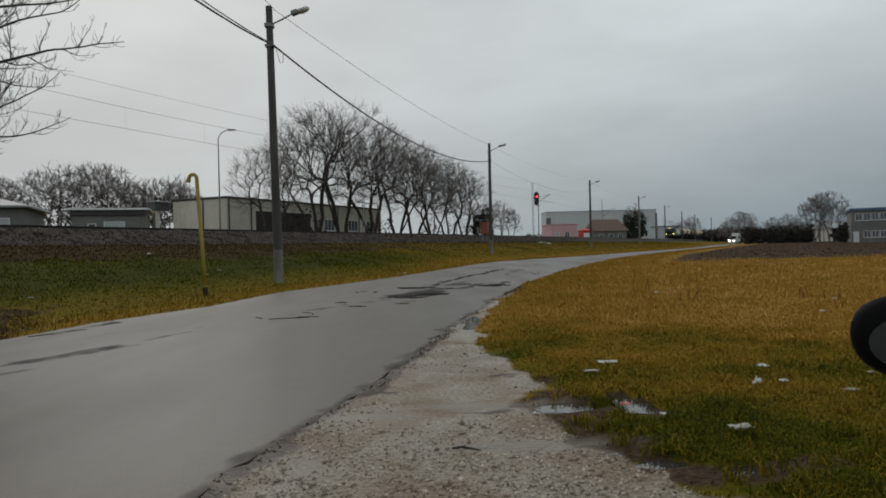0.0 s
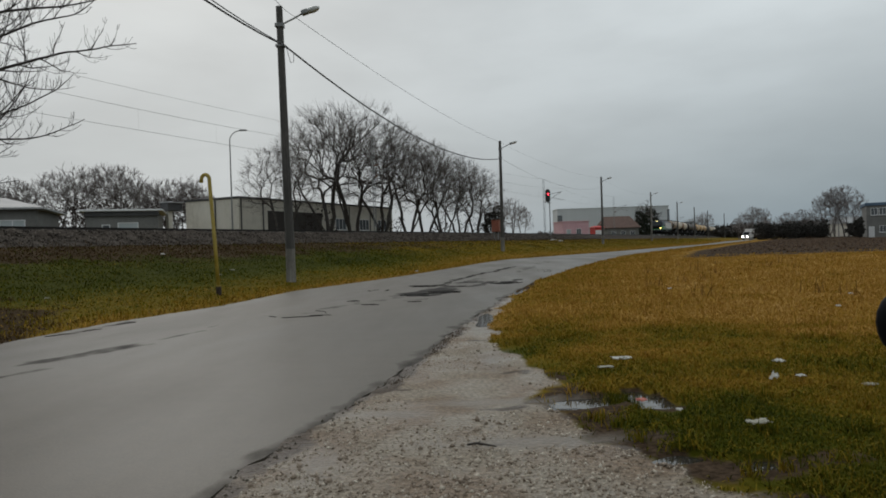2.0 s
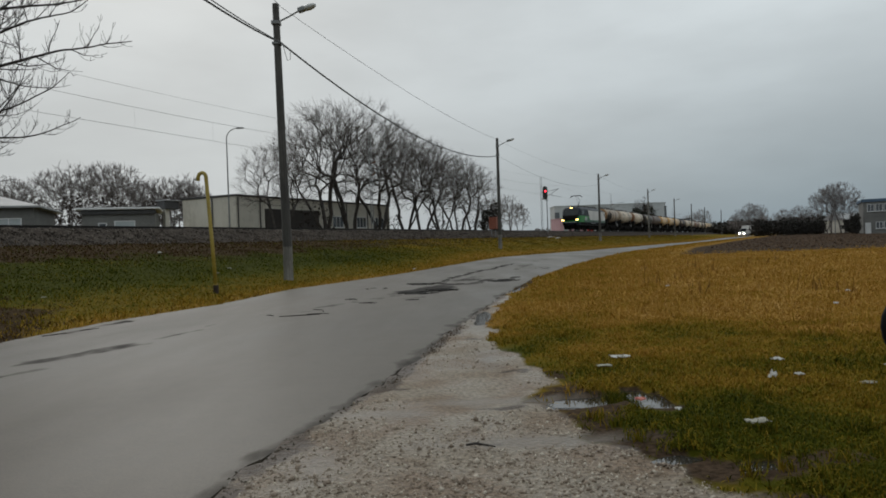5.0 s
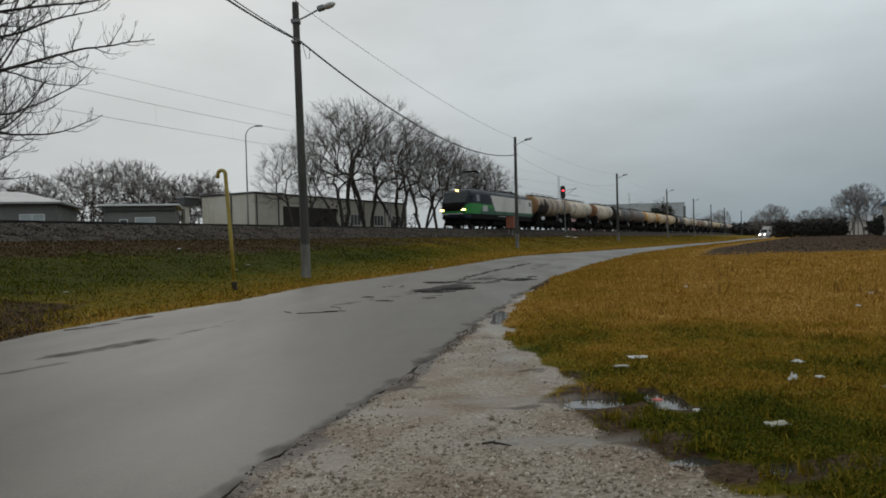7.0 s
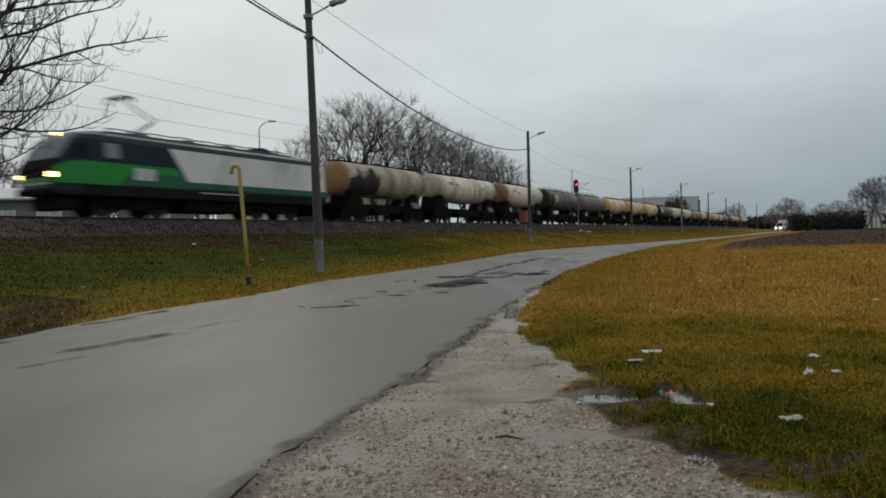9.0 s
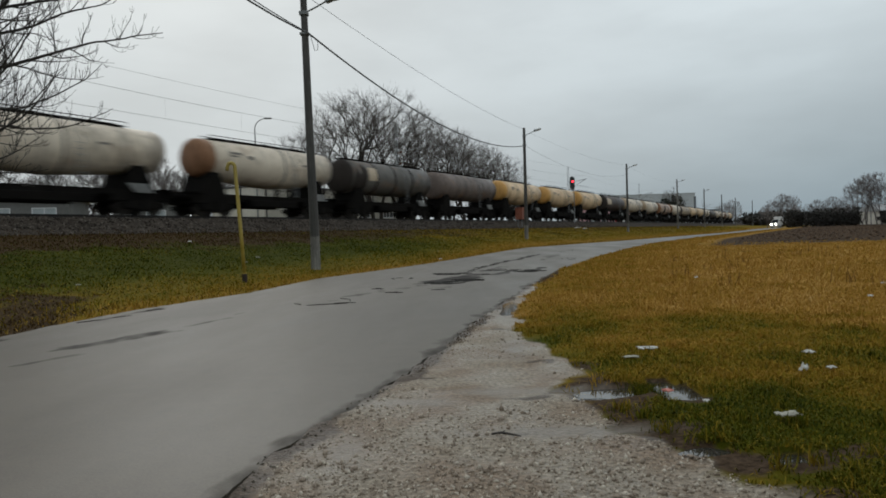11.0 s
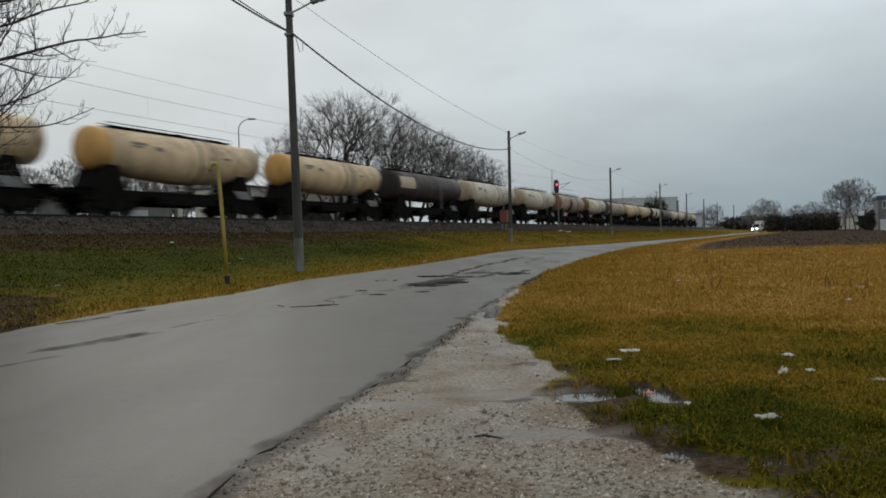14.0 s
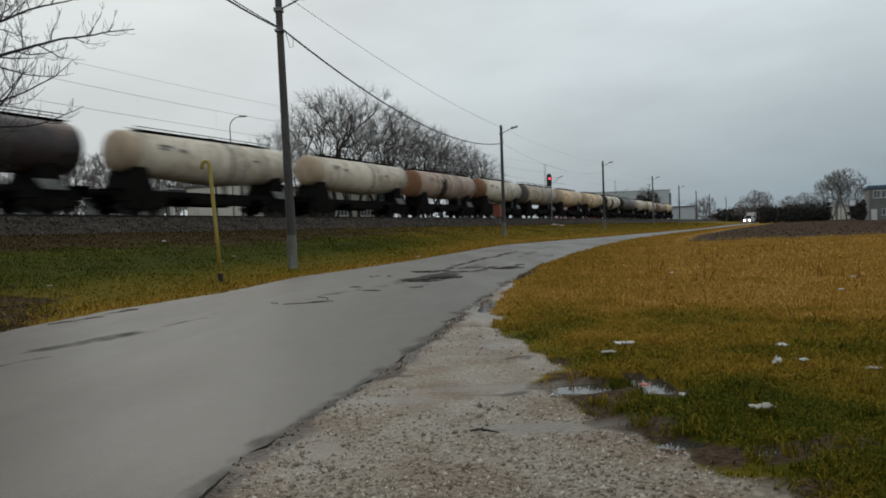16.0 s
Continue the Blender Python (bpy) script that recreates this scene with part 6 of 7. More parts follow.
for i, (x, y, h) in enumerate(FAR_TREES):
    z = float(ground_z(x, y))
    t = plant_tree("bare_tree", FAR[i % 3], pose(x, y, z, 0, 0, 101 * i), "leafless tree in the distance, its colour paled for haze", "distant bare trees")
    f = h / 10.0
    t.scale = (f * 0.85, f * 0.85, f)


def near_tree():
    """The roadside tree whose branches reach in over the bank, each drooping a little and turning up at its end."""
    rng = np.random.default_rng(33)
    thick, thin = [], []

    def limb(p, d, length, r, level, lift):
        pts, rad = [np.array(p, float)], [r]
        d = np.array(d, float) / np.linalg.norm(d)
        n = max(4, int(length / 0.16))
        for i in range(n):
            u = (i + 1) / n
            d = d + rng.normal(0, (0.07, 0.11, 0.15, 0.18)[level], 3) + np.array([0, 0, lift * (0.3 + 1.4 * u) / n])
            d /= np.linalg.norm(d)
            pts.append(pts[-1] + d * length / n)
            rad.append(max(0.0042, r * (1 - 0.82 * u)))
        (thick if level == 0 else thin).append((np.array(pts), rad, level))
        if level == 3:
            return
        gap = (0.29, 0.25, 0.21)[level]
        at, s = length * (0.22 if level == 0 else 0.15), 1
        while at < length * 0.97:
            i = min(int(at / length * n), n - 1)
            way = pts[i + 1] - pts[i]
            way /= np.linalg.norm(way)
            flat = np.cross(way, [0.1, 1.0, 0.1])
            flat /= np.linalg.norm(flat)
            out = s * flat * rng.uniform(0.5, 1.0) + np.array([0, rng.normal(0, 0.6), 0])
            reach = (length - at) * rng.uniform(0.35, 0.62) + (0.25, 0.14, 0.08)[level]
            limb(pts[i], way * 0.9 + out * 0.85, reach, max(0.0045, rad[i] * 0.58), level + 1, lift * 0.9 + 0.35)
            at += gap * rng.uniform(0.7, 1.5)
            s = -s if rng.random() < 0.75 else s

    trunk = np.array([(0, 0, -0.3), (0.05, 0, 1.5), (0.0, 0.05, 3.2), (0.1, 0, 5.0), (0.05, 0.1, 7.0), (0.1, 0, 9.0)])
    thick.append((trunk, [0.26, 0.23, 0.20, 0.16, 0.11, 0.05], 0))
    # height on the trunk, heading, length, thickness, how strongly the end turns up
    for z, way, length, r, lift in ((1.9, (1.0, 0.25, 0.00), 2.0, 0.030, 0.1), (2.4, (1.0, -0.15, -0.05), 2.1, 0.032, 0.4), (2.9, (1.0, 0.20, -0.22), 2.8, 0.036, 0.9), (3.3, (1.0, -0.1, 0.02), 2.9, 0.042, 0.75),
                                    (3.9, (1.0, 0.15, -0.28), 3.0, 0.040, 1.1), (4.0, (1.0, -0.2, 0.12), 3.0, 0.040, 0.7), (4.3, (1.0, 0.05, 0.30), 3.9, 0.055, 0.5), (3.7, (1.0, 0.1, 0.22), 3.0, 0.040, 0.9), (2.6, (1.0, 0.0, 0.12), 2.7, 0.034, 0.9), (4.7, (1.0, -0.1, 0.60), 3.7, 0.055, 0.4),
                                    (5.1, (1.0, 0.1, 0.42), 3.3, 0.048, 0.45), (5.6, (1.0, 0.2, 0.50), 3.6, 0.050, 0.5), (6.4, (1.0, -0.2, 0.6), 3.2, 0.045, 0.4), (3.6, (-1, 0.4, 0.4), 3.4, 0.05, 0.4), (4.8, (-0.4, 1, 0.5), 3.2, 0.05, 0.4),
                                    (5.5, (-0.5, -1, 0.6), 3.0, 0.05, 0.4), (6.8, (-0.8, 0.2, 0.9), 2.8, 0.045, 0.3), (8.4, (0.2, 0, 1), 2.4, 0.04, 0.2)):
        limb((float(np.interp(z, trunk[:, 2], trunk[:, 0])), 0, z), way, 1.35 * length, r, 0, lift)
    x, y = -12.6, 15.6
    va, fa = branch_arrays(thick, 7)
    vb, fb = branch_arrays(thin, 4)
    plant_tree("roadside_tree", (mesh_np("trunk", va, fa, BARK, True), mesh_np("crown", vb, fb, TWIG_NEAR)), pose(x, y, float(ground_z(x, y))), "leafless tree on the bank with drooping upturned twigs")


TWIG_NEAR = material("wet_dark_twigs", [(0.028, 0.023, 0.020), (0.060, 0.051, 0.045)], 3, 0.8)
near_tree()


def leaf_mass(name, m, size, count, mat, label, category, rng, leaf=0.3, pointed=False):
    """A dense bush or conifer: a short stem and a crown of many small clumps."""
    ob = thing(name, label, category, m)
    bm = bmesh.new()
    rod(bm, (0, 0, -0.2), (0, 0, size[2] * 0.6), 0.10, 0.04, 6)
    part("trunk", bm, BARK, ob)
    p = rng.normal(0, 1, (count, 3))
    p /= np.linalg.norm(p, axis=1)[:, None]
    p *= rng.uniform(0.45, 1.0, (count, 1)) ** 0.5
    if pointed:
        z = rng.random(count) ** 1.4
        a = rng.uniform(0, math.tau, count)
        r = (1 - z) * rng.uniform(0.5, 1.05, count)
        p = np.stack([r * np.cos(a), r * np.sin(a), z * 2 - 1], -1)
    c = p * np.array(size) / 2 * (1 + 0.18 * np.sin(5 * p[:, :1] + 7 * p[:, 2:])) + np.array([0, 0, size[2] / 2])
    v = c[:, None] + rng.normal(0, leaf, (count, 3, 3))
    me = mesh_np("crown", np.maximum(v.reshape(-1, 3), [-1e3, -1e3, 0.0]), np.arange(count * 3).reshape(-1, 3), mat)
    q = new("crown", me)
    q.parent = ob
    return ob


brng = np.random.default_rng(12)
for k in range(12):
    u = k / 11
    leaf_mass("hedge_bush", pose(66.6 + 13.4 * u, 150 + 1.0 * math.sin(k), 0.45, 0, 0, 40 * k), (2.6, 2.4, 3.7 - 0.5 * u + 0.25 * math.sin(3 * k)), 900, HEDGE, "dark dense hedge bush at the field's far edge", "bush", brng, 0.16)
for x, y, w, h in ((92, 185, 8, 4.5), (100, 190, 8, 5), (105, 260, 14, 5), (130, 300, 20, 6), (75.8, 129, 1.8, 3.6), (86.0, 147, 4, 3.0), (89.5, 150, 4, 2.5)):
    leaf_mass("bush", pose(x, y, float(ground_z(x, y))), (w, w * 0.7, h), 1000, HEDGE, "dark bare bush in the distance", "bush", brng, 0.03 * w + 0.12)
for x, y, w, h in ((33.2, 172, 1.7, 3.6), (34.6, 170, 1.6, 2.8), (30.4, 166, 1.8, 3.6), (29.0, 166, 1.8, 4.0), (40.0, 186, 1.8, 3.8)):
    leaf_mass("conifer", pose(x, y, 1.75), (w, w, h), 500, EVERGREEN, "small dark conifer beside the pink house", "conifer", brng, 0.14, True)
ivy = leaf_mass("ivy_tree", pose(65.4, 233, 1.8), (8.4, 6.0, 10.0), 2600, EVERGREEN, "old forked tree trunk overgrown with dark ivy", "tree", brng, 0.34)
for name, me in zip(("fork", "twigs"), crown_tree(71, 12.5, 0.34, trunk=0.4, stems=3, ends=160, shoots=5, twig=0.03)):
    fit(name, me, ivy, pose(0, 0, 0))
for k in range(9):
    leaf_mass("thicket", pose(-61 + 3.1 * k, 86.5 + 1.7 * k, 1.6, 0, 0, 50 * k), (6.4, 4.0, 8.0 + 1.0 * math.sin(2.1 * k)), 1100, THICKET, "brown leafless thicket behind the low houses", "bush", brng, 0.13)
for k in (0, 3, 6, 8):
    leaf_mass("undergrowth", pose(-14.5 + 2.1 * k, 74 + 4.6 * k, 1.6, 0, 0, 70 * k), (4.2, 3.0, 4.4 + 0.7 * math.sin(1.7 * k)), 320, THICKET_DARK, "dark leafless undergrowth between the grove trees", "bush", brng, 0.12)
leaf_mass("dark_shrub", pose(6.6, 112, 1.85), (3.6, 3.0, 5.2), 1400, HEDGE, "tall dark shrub behind the railway", "bush", brng, 0.2)
for i in range(26):
    a = i / 25
    x, y = 60 + 330 * a, 520 - 60 * a
    leaf_mass("far_wood", pose(x, y, 0.3), (26, 14, 9 + 3 * math.sin(2.3 * i)), 500, TWIG_FAR, "distant strip of woodland, its colour paled for haze", "woods", brng, 0.7)


# ---- buildings behind the railway and beyond the field ----
WALL_BEIGE = material("stained_beige_render", [(0.42, 0.395, 0.34), (0.56, 0.535, 0.47), (0.62, 0.595, 0.53)], 0.35, 0.85, bump=0.1, stretch=(1, 1, 0.5))
WALL_GREY = material("grey_render", [(0.125, 0.125, 0.118), (0.20, 0.20, 0.19)], 0.5, 0.85, bump=0.1)
WALL_PINK = material("pink_render", [(0.50, 0.30, 0.33), (0.62, 0.40, 0.43)], 0.5, 0.85)
WALL_RED = material("red_painted_wall", [(0.42, 0.035, 0.03), (0.52, 0.06, 0.05)], 0.6, 0.7)
WALL_STEEL = material("grey_cladding", [(0.46, 0.49, 0.505), (0.52, 0.55, 0.565)], 0.08, 0.6, stretch=(4, 4, 0.3))
STEEL_DARK = material("dark_cladding", [(0.10, 0.115, 0.13), (0.13, 0.145, 0.16)], 0.2, 0.6)
ROOF_PALE = material("pale_sheet_roof", [(0.24, 0.245, 0.245), (0.33, 0.335, 0.335)], 0.6, 0.5)
ROOF_TILE = material("brown_tile_roof", [(0.10, 0.062, 0.050), (0.16, 0.10, 0.08)], 1.5, 0.85, bump=0.5)
ROOF_DARK = material("dark_roof_edge", [(0.035, 0.035, 0.036), (0.07, 0.07, 0.07)], 1, 0.7)
ROOF_BLUE = material("blue_fascia", [(0.055, 0.10, 0.16), (0.08, 0.135, 0.20)], 1, 0.5)
DOOR_DARK = material("dark_brown_gate", [(0.022, 0.018, 0.016), (0.045, 0.038, 0.033)], 1.2, 0.7, stretch=(6, 1, 0.2))
FRAME_WHITE = material("white_window_frame", [(0.60, 0.61, 0.61), (0.70, 0.71, 0.71)], 3, 0.5)
PANE = material("window_pane", [(0.06, 0.07, 0.08), (0.11, 0.12, 0.13)], 0.8, 0.06)
PANE_PALE = material("pale_pane", [(0.36, 0.41, 0.42), (0.48, 0.52, 0.53)], 0.8, 0.2)


def building(label, m, name="building"):
    return thing(name, label, "building", m)


def walls(ob, w, d, h, mat, name="wall", label=""):
    """Four walls as one hollow shell with a closed top; the front is at y = 0, and depth runs to +y."""
    bm = bmesh.new()
    box(bm, (w / 2, d / 2, h / 2), (w, d, h))
    return part(name, bm, mat, ob, label)


def window(ob, x, z, w, h, bars=1, pane=None, label=""):
    """A framed window set in the front face."""
    bm = bmesh.new()
    t = 0.07
    for a, b, c, d in ((x - t, z - t, w + 2 * t, t), (x - t, z + h, w + 2 * t, t), (x - t, z, t, h), (x + w, z, t, h)):
        box(bm, (a + c / 2, -0.03, b + d / 2), (c, 0.10, d))
    for i in range(1, bars + 1):
        box(bm, (x + w * i / (bars + 1), -0.03, z + h / 2), (0.05, 0.08, h))
    f = part("window_frame", bm, FRAME_WHITE, ob, "white window frame")
    bm = bmesh.new()
    box(bm, (x + w / 2, -0.005, z + h / 2), (w, 0.03, h))
    part("pane", bm, pane or PANE, f, label)
    bm = bmesh.new()
    box(bm, (x + w / 2, -0.09, z - t - 0.02), (w + 0.3, 0.2, 0.05))
    part("window_sill", bm, FRAME_WHITE, f)


def gable_roof(ob, w, d, h, rise, over, mat, hip=0.0):
    bm = bmesh.new()
    a = [(-over, -over, h), (w + over, -over, h), (w + over, d + over, h), (-over, d + over, h)]
    r = [(-over + hip, d / 2, h + rise), (w + over - hip, d / 2, h + rise)]
    lo = [bm.verts.new(p) for p in a]
    lo2 = [bm.verts.new((p[0], p[1], p[2] + 0.14)) for p in a]
    top = [bm.verts.new((p[0], p[1], p[2] + 0.14)) for p in r]
    bm.faces.new(lo)
    for i in range(4):
        j = (i + 1) % 4
        bm.faces.new((lo[i], lo[j], lo2[j], lo2[i]))
    bm.faces.new((lo2[0], lo2[1], top[1], top[0]))
    bm.faces.new((lo2[1], lo2[2], top[1]))
    bm.faces.new((lo2[2], lo2[3], top[0], top[1]))
    bm.faces.new((lo2[3], lo2[0], top[0]))
    part("roof", bm, mat, ob)


def along(s, off, z=1.55):
    """A place beside the track: s metres along it, off metres from the origin's line, its front facing the road."""
    return pose(SA * s + CA * off, CA * s - SA * off, z, 0, 0, RZ)


def flat_roof(ob, w, d, h, mat, thick=0.25, over=0.3, label=""):
    bm = bmesh.new()
    box(bm, (w / 2, d / 2, h + thick / 2), (w + 2 * over, d + 2 * over, thick), bevel=0.03)
    part("roof", bm, mat, ob, label)


house = building("low grey house with a pale hipped sheet roof", pose(-42.5, 48.7, 1.6, 0, 0, 20), "house")
walls(house, 10.9, 8, 3.45, WALL_GREY)
gable_roof(house, 10.9, 8, 3.45, 1.15, 0.6, ROOF_PALE, 4.0)
for x in (1.5, 5.2, 8.4):
    window(house, x, 1.0, 1.6, 1.6, 1, PANE_PALE)

annex = building("long low grey building with a white flat roof edge", pose(-30.2, 55.55, 1.6, 0, 0, 20), "low_building")
walls(annex, 5.5, 7, 3.20, WALL_GREY)
flat_roof(annex, 5.5, 7, 3.35, FRAME_WHITE, 0.16, 0.42, "pale roof slab with a white edge")
bm = bmesh.new()
box(bm, (2.75, -0.06, 3.16), (5.7, 0.30, 0.38))
part("fascia", bm, ROOF_DARK, annex)
window(annex, 2.45, 0.9, 1.45, 1.45, 0, PANE_PALE, "pale blue-white pane")
window(annex, 1.25, 1.3, 0.5, 0.9, 0, PANE)

hall = building("long beige industrial hall with stained walls and a dark gate", along(53.8, -50, 1.6), "hall")
walls(hall, 31, 7.5, 5.25, WALL_BEIGE)
flat_roof(hall, 31, 7.5, 5.25, ROOF_DARK, 0.22, 0.12, "dark roof edge")
bm = bmesh.new()
box(bm, (9.2, -0.04, 2.05), (9.6, 0.14, 4.1))
part("gate", bm, DOOR_DARK, hall, "dark brown hall gate")
for x in (0.25, 3.6, 15.0, 20.0, 25.0, 30.4):
    bm = bmesh.new()
    rod(bm, (x, -0.08, 0), (x, -0.08, 5.2), 0.07, 0.07, 6)
    part("downpipe", bm, ROOF_DARK, hall)
for y in (3.2,):
    bm = bmesh.new()
    rod(bm, (-0.08, y, 0), (-0.08, y, 5.2), 0.07, 0.07, 6)
    part("downpipe", bm, ROOF_DARK, hall)
for x in (17.0, 22.4, 27.0):
    window(hall, x, 2.2, 2.2, 1.3, 2)
bm = bmesh.new()
box(bm, (7.5, 3, 5.65), (0.5, 0.5, 0.5))
part("vent", bm, ROOF_DARK, hall)
kiosk = thing("transformer_post", "pale post with a grey equipment box on top", "post", pose(-26.4, 63.0, 1.7, 0, 0, RZ))
bm = bmesh.new()
box(bm, (0, 0, 1.8), (0.5, 0.4, 3.6), bevel=0.02)
part("post", bm, WALL_BEIGE, kiosk)
bm = bmesh.new()
box(bm, (0.3, 0, 3.95), (1.7, 1.0, 0.75), bevel=0.03)
part("equipment_box", bm, ROOF_DARK, kiosk)
bm = bmesh.new()
box(bm, (0.3, 0, 4.38), (1.9, 1.2, 0.10), bevel=0.02)
part("cover", bm, ROOF_PALE, kiosk)

yard = thing("yard_lamp", "tall slender grey yard lamp with a curved arm", "street lamp", pose(-21.1, 64.8, 1.7))
bm = bmesh.new()
pts = [(0, 0, 0), (0, 0, 5), (0, 0, 10.2)] + [(1.0 - math.cos(a), 0, 10.2 + 0.95 * math.sin(a)) for a in (0.3, 0.7, 1.1, 1.45)]
tube(bm, pts, [0.09, 0.07, 0.05, 0.045, 0.045, 0.045, 0.04], 7)
part("pole", bm, GALV, yard)
bm = bmesh.new()
box(bm, (1.3, 0, 11.17), (0.75, 0.25, 0.13), bevel=0.04)
part("lantern", bm, LAMP_GREY, yard)

warehouse = building("large grey clad warehouse far behind the railway", pose(45.6, 300, 2.0), "warehouse")
walls(warehouse, 48.5, 14, 14.0, WALL_STEEL)
for i in range(12):
    bm = bmesh.new()
    box(bm, (2.0 + 4.0 * i, -0.06, 7.0), (0.18, 0.12, 13.9))
    part("seam", bm, WALL_STEEL, warehouse)
bm = bmesh.new()
box(bm, (1.1, -0.1, 8), (2.0, 0.16, 7))
part("dark_panel", bm, STEEL_DARK, warehouse)
flat_roof(warehouse, 48.5, 14, 14.0, WALL_STEEL, 0.4, 0.2)

pink = building("small pink rendered house with a flat roof", pose(24.0, 150, 1.7, 0, 0, 12), "house")
walls(pink, 6.0, 6, 4.1, WALL_PINK)
flat_roof(pink, 6.0, 6, 4.1, WALL_PINK, 0.18, 0.15)
window(pink, 3.1, 1.2, 1.0, 1.3, 1)
window(pink, 0.8, 0.2, 0.9, 2.2, 0, PANE_PALE)

red = building("small red kiosk with a white shutter", pose(34.6, 168, 1.7, 0, 0, 12), "kiosk")
walls(red, 2.3, 3, 3.0, WALL_RED)
gable_roof(red, 2.3, 3, 3.0, 0.4, 0.2, WALL_RED, 0.6)
bm = bmesh.new()
box(bm, (0.95, -0.04, 1.4), (1.6, 0.1, 2.1))
part("shutter", bm, FRAME_WHITE, red, "white roller shutter")

tiled = building("house with a brown tiled roof and grey walls", pose(42.6, 190, 1.7, 0, 0, 10), "house")
walls(tiled, 9.2, 8, 3.2, WALL_GREY)
gable_roof(tiled, 9.2, 8, 3.2, 3.3, 0.5, ROOF_TILE, 1.2)
for x in (1.2, 4.0, 6.8):
    window(tiled, x, 1.0, 1.2, 1.3, 1)

stack = thing("chimney", "thin dark factory chimney", "chimney", pose(86.2, 275, 1.7))
bm = bmesh.new()
rod(bm, (0, 0, 0), (0, 0, 11.6), 0.5, 0.42, 10)
part("shaft", bm, STEEL_DARK, stack)
bm = bmesh.new()
rod(bm, (0, 0, 11.5), (0, 0, 11.8), 0.5, 0.5, 10)
part("rim", bm, ROOF_DARK, stack)
shed = building("low grey platform shed beside the track", pose(87.5, 277, 1.7), "shed")
walls(shed, 9, 8, 6.2, WALL_STEEL)
flat_roof(shed, 9, 8, 6.2, ROOF_DARK, 0.3, 0.5)

office = building("two-storey grey office building with a blue roof edge", pose(77.9, 130, 0.3, 0, 0, -27), "office_building")
walls(office, 17, 12, 6.0, WALL_GREY)
flat_roof(office, 17, 12, 6.0, ROOF_BLUE, 0.55, 0.25, "blue sheet-metal roof edge")
for i in range(12):
    window(office, 0.75 + 1.32 * i, 4.25, 1.0, 1.25, 1)
    if i:
        window(office, 0.75 + 1.32 * i, 1.0, 1.0, 1.15, 1)
bm = bmesh.new()
box(bm, (0.75, -0.04, 1.05), (0.95, 0.1, 2.1))
part("door", bm, FRAME_WHITE, office, "white entrance door")
shed2 = building("pale farm shed beyond the field", pose(92.5, 162, 0.4, 0, 0, 8), "shed")
walls(shed2, 8, 7, 3.2, WALL_BEIGE)
gable_roof(shed2, 8, 7, 3.2, 1.6, 0.3, ROOF_PALE)

sign = thing("round_sign", "round pale railway sign on a post", "sign", pose(5.8, 97.4, 1.7, 0, 0, 10))
bm = bmesh.new()
rod(bm, (0, 0, 0), (0, 0, 2.7), 0.05, 0.05, 6)
part("post", bm, GALV, sign)
bm = bmesh.new()
rod(bm, (0, -0.06, 2.5), (0, -0.09, 2.5), 0.42, 0.42, 18)
part("disc", bm, FRAME_WHITE, sign)

far_lamp = thing("street_lamp", "far street lamp beyond the field", "street lamp", pose(78.2, 140, 0.5), group="street lamps along the road")
bm = bmesh.new()
rod(bm, (0, 0, 0), (0, 0, 5.0), 0.09, 0.06, 6)
part("pole", bm, GALV, far_lamp)
bm = bmesh.new()
box(bm, (0.2, 0, 5.0), (0.7, 0.25, 0.14))
part("lantern", bm, LAMP_GREY, far_lamp)


# ---- delivery van waiting far along the road ----
VAN_WHITE = material("white_van_paint", [(0.55, 0.55, 0.54), (0.66, 0.66, 0.65)], 0.8, 0.3)
TYRE = material("tyre_rubber", [(0.012, 0.012, 0.012), (0.025, 0.025, 0.025)], 8, 0.8)
VAN_LIGHT = glow("van_headlight", (1.0, 0.95, 0.85), 14.0)


def van():
    z0 = float(ground_z(73.0, 170.0))
    ob = thing("delivery_van", "white box van with headlights on", "van", pose(72.4, 170, z0, 0, 0, -58))
    bm = bmesh.new()
    box(bm, (0, 2.6, 1.75), (2.1, 3.6, 2.0), bevel=0.06)
    part("cargo_box", bm, VAN_WHITE, ob)
    bm = bmesh.new()
    plate(bm, [(-0.95, -0.75, 0.35), (-0.95, 0.75, 0.35), (-0.95, 0.75, 2.1), (-0.95, 0.2, 2.1), (-0.95, -0.35, 1.25), (-0.95, -0.72, 1.1)], (1.9, 0, 0))
    part("cab", bm, VAN_WHITE, ob)
    bm = bmesh.new()
    plate(bm, [(-0.85, -0.37, 1.30), (0.85, -0.37, 1.30), (0.8, 0.14, 2.02), (-0.8, 0.14, 2.02)], (0, -0.02, 0.012))
    part("windscreen", bm, GLASS_DARK, ob)
    bm = bmesh.new()
    box(bm, (0, 1.8, 0.55), (1.6, 5.0, 0.3))
    part("chassis", bm, BLACK_GRIME, ob)
    for x in (-0.9, 0.9):
        for y in (0.0, 3.5):
            bm = bmesh.new()
            rod(bm, (x - 0.11, y, 0.34), (x + 0.11, y, 0.34), 0.34, 0.34, 16)
            w = part("wheel", bm, TYRE, ob)
            bm = bmesh.new()
            rod(bm, (x - 0.12, y, 0.34), (x + 0.12, y, 0.34), 0.19, 0.19, 12)
            part("rim", bm, SILVER, w)
        bm = bmesh.new()
        box(bm, (x * 0.72, -0.75, 0.85), (0.34, 0.08, 0.22), bevel=0.02)
        part("headlight", bm, VAN_LIGHT, ob, "bright headlight")


van()

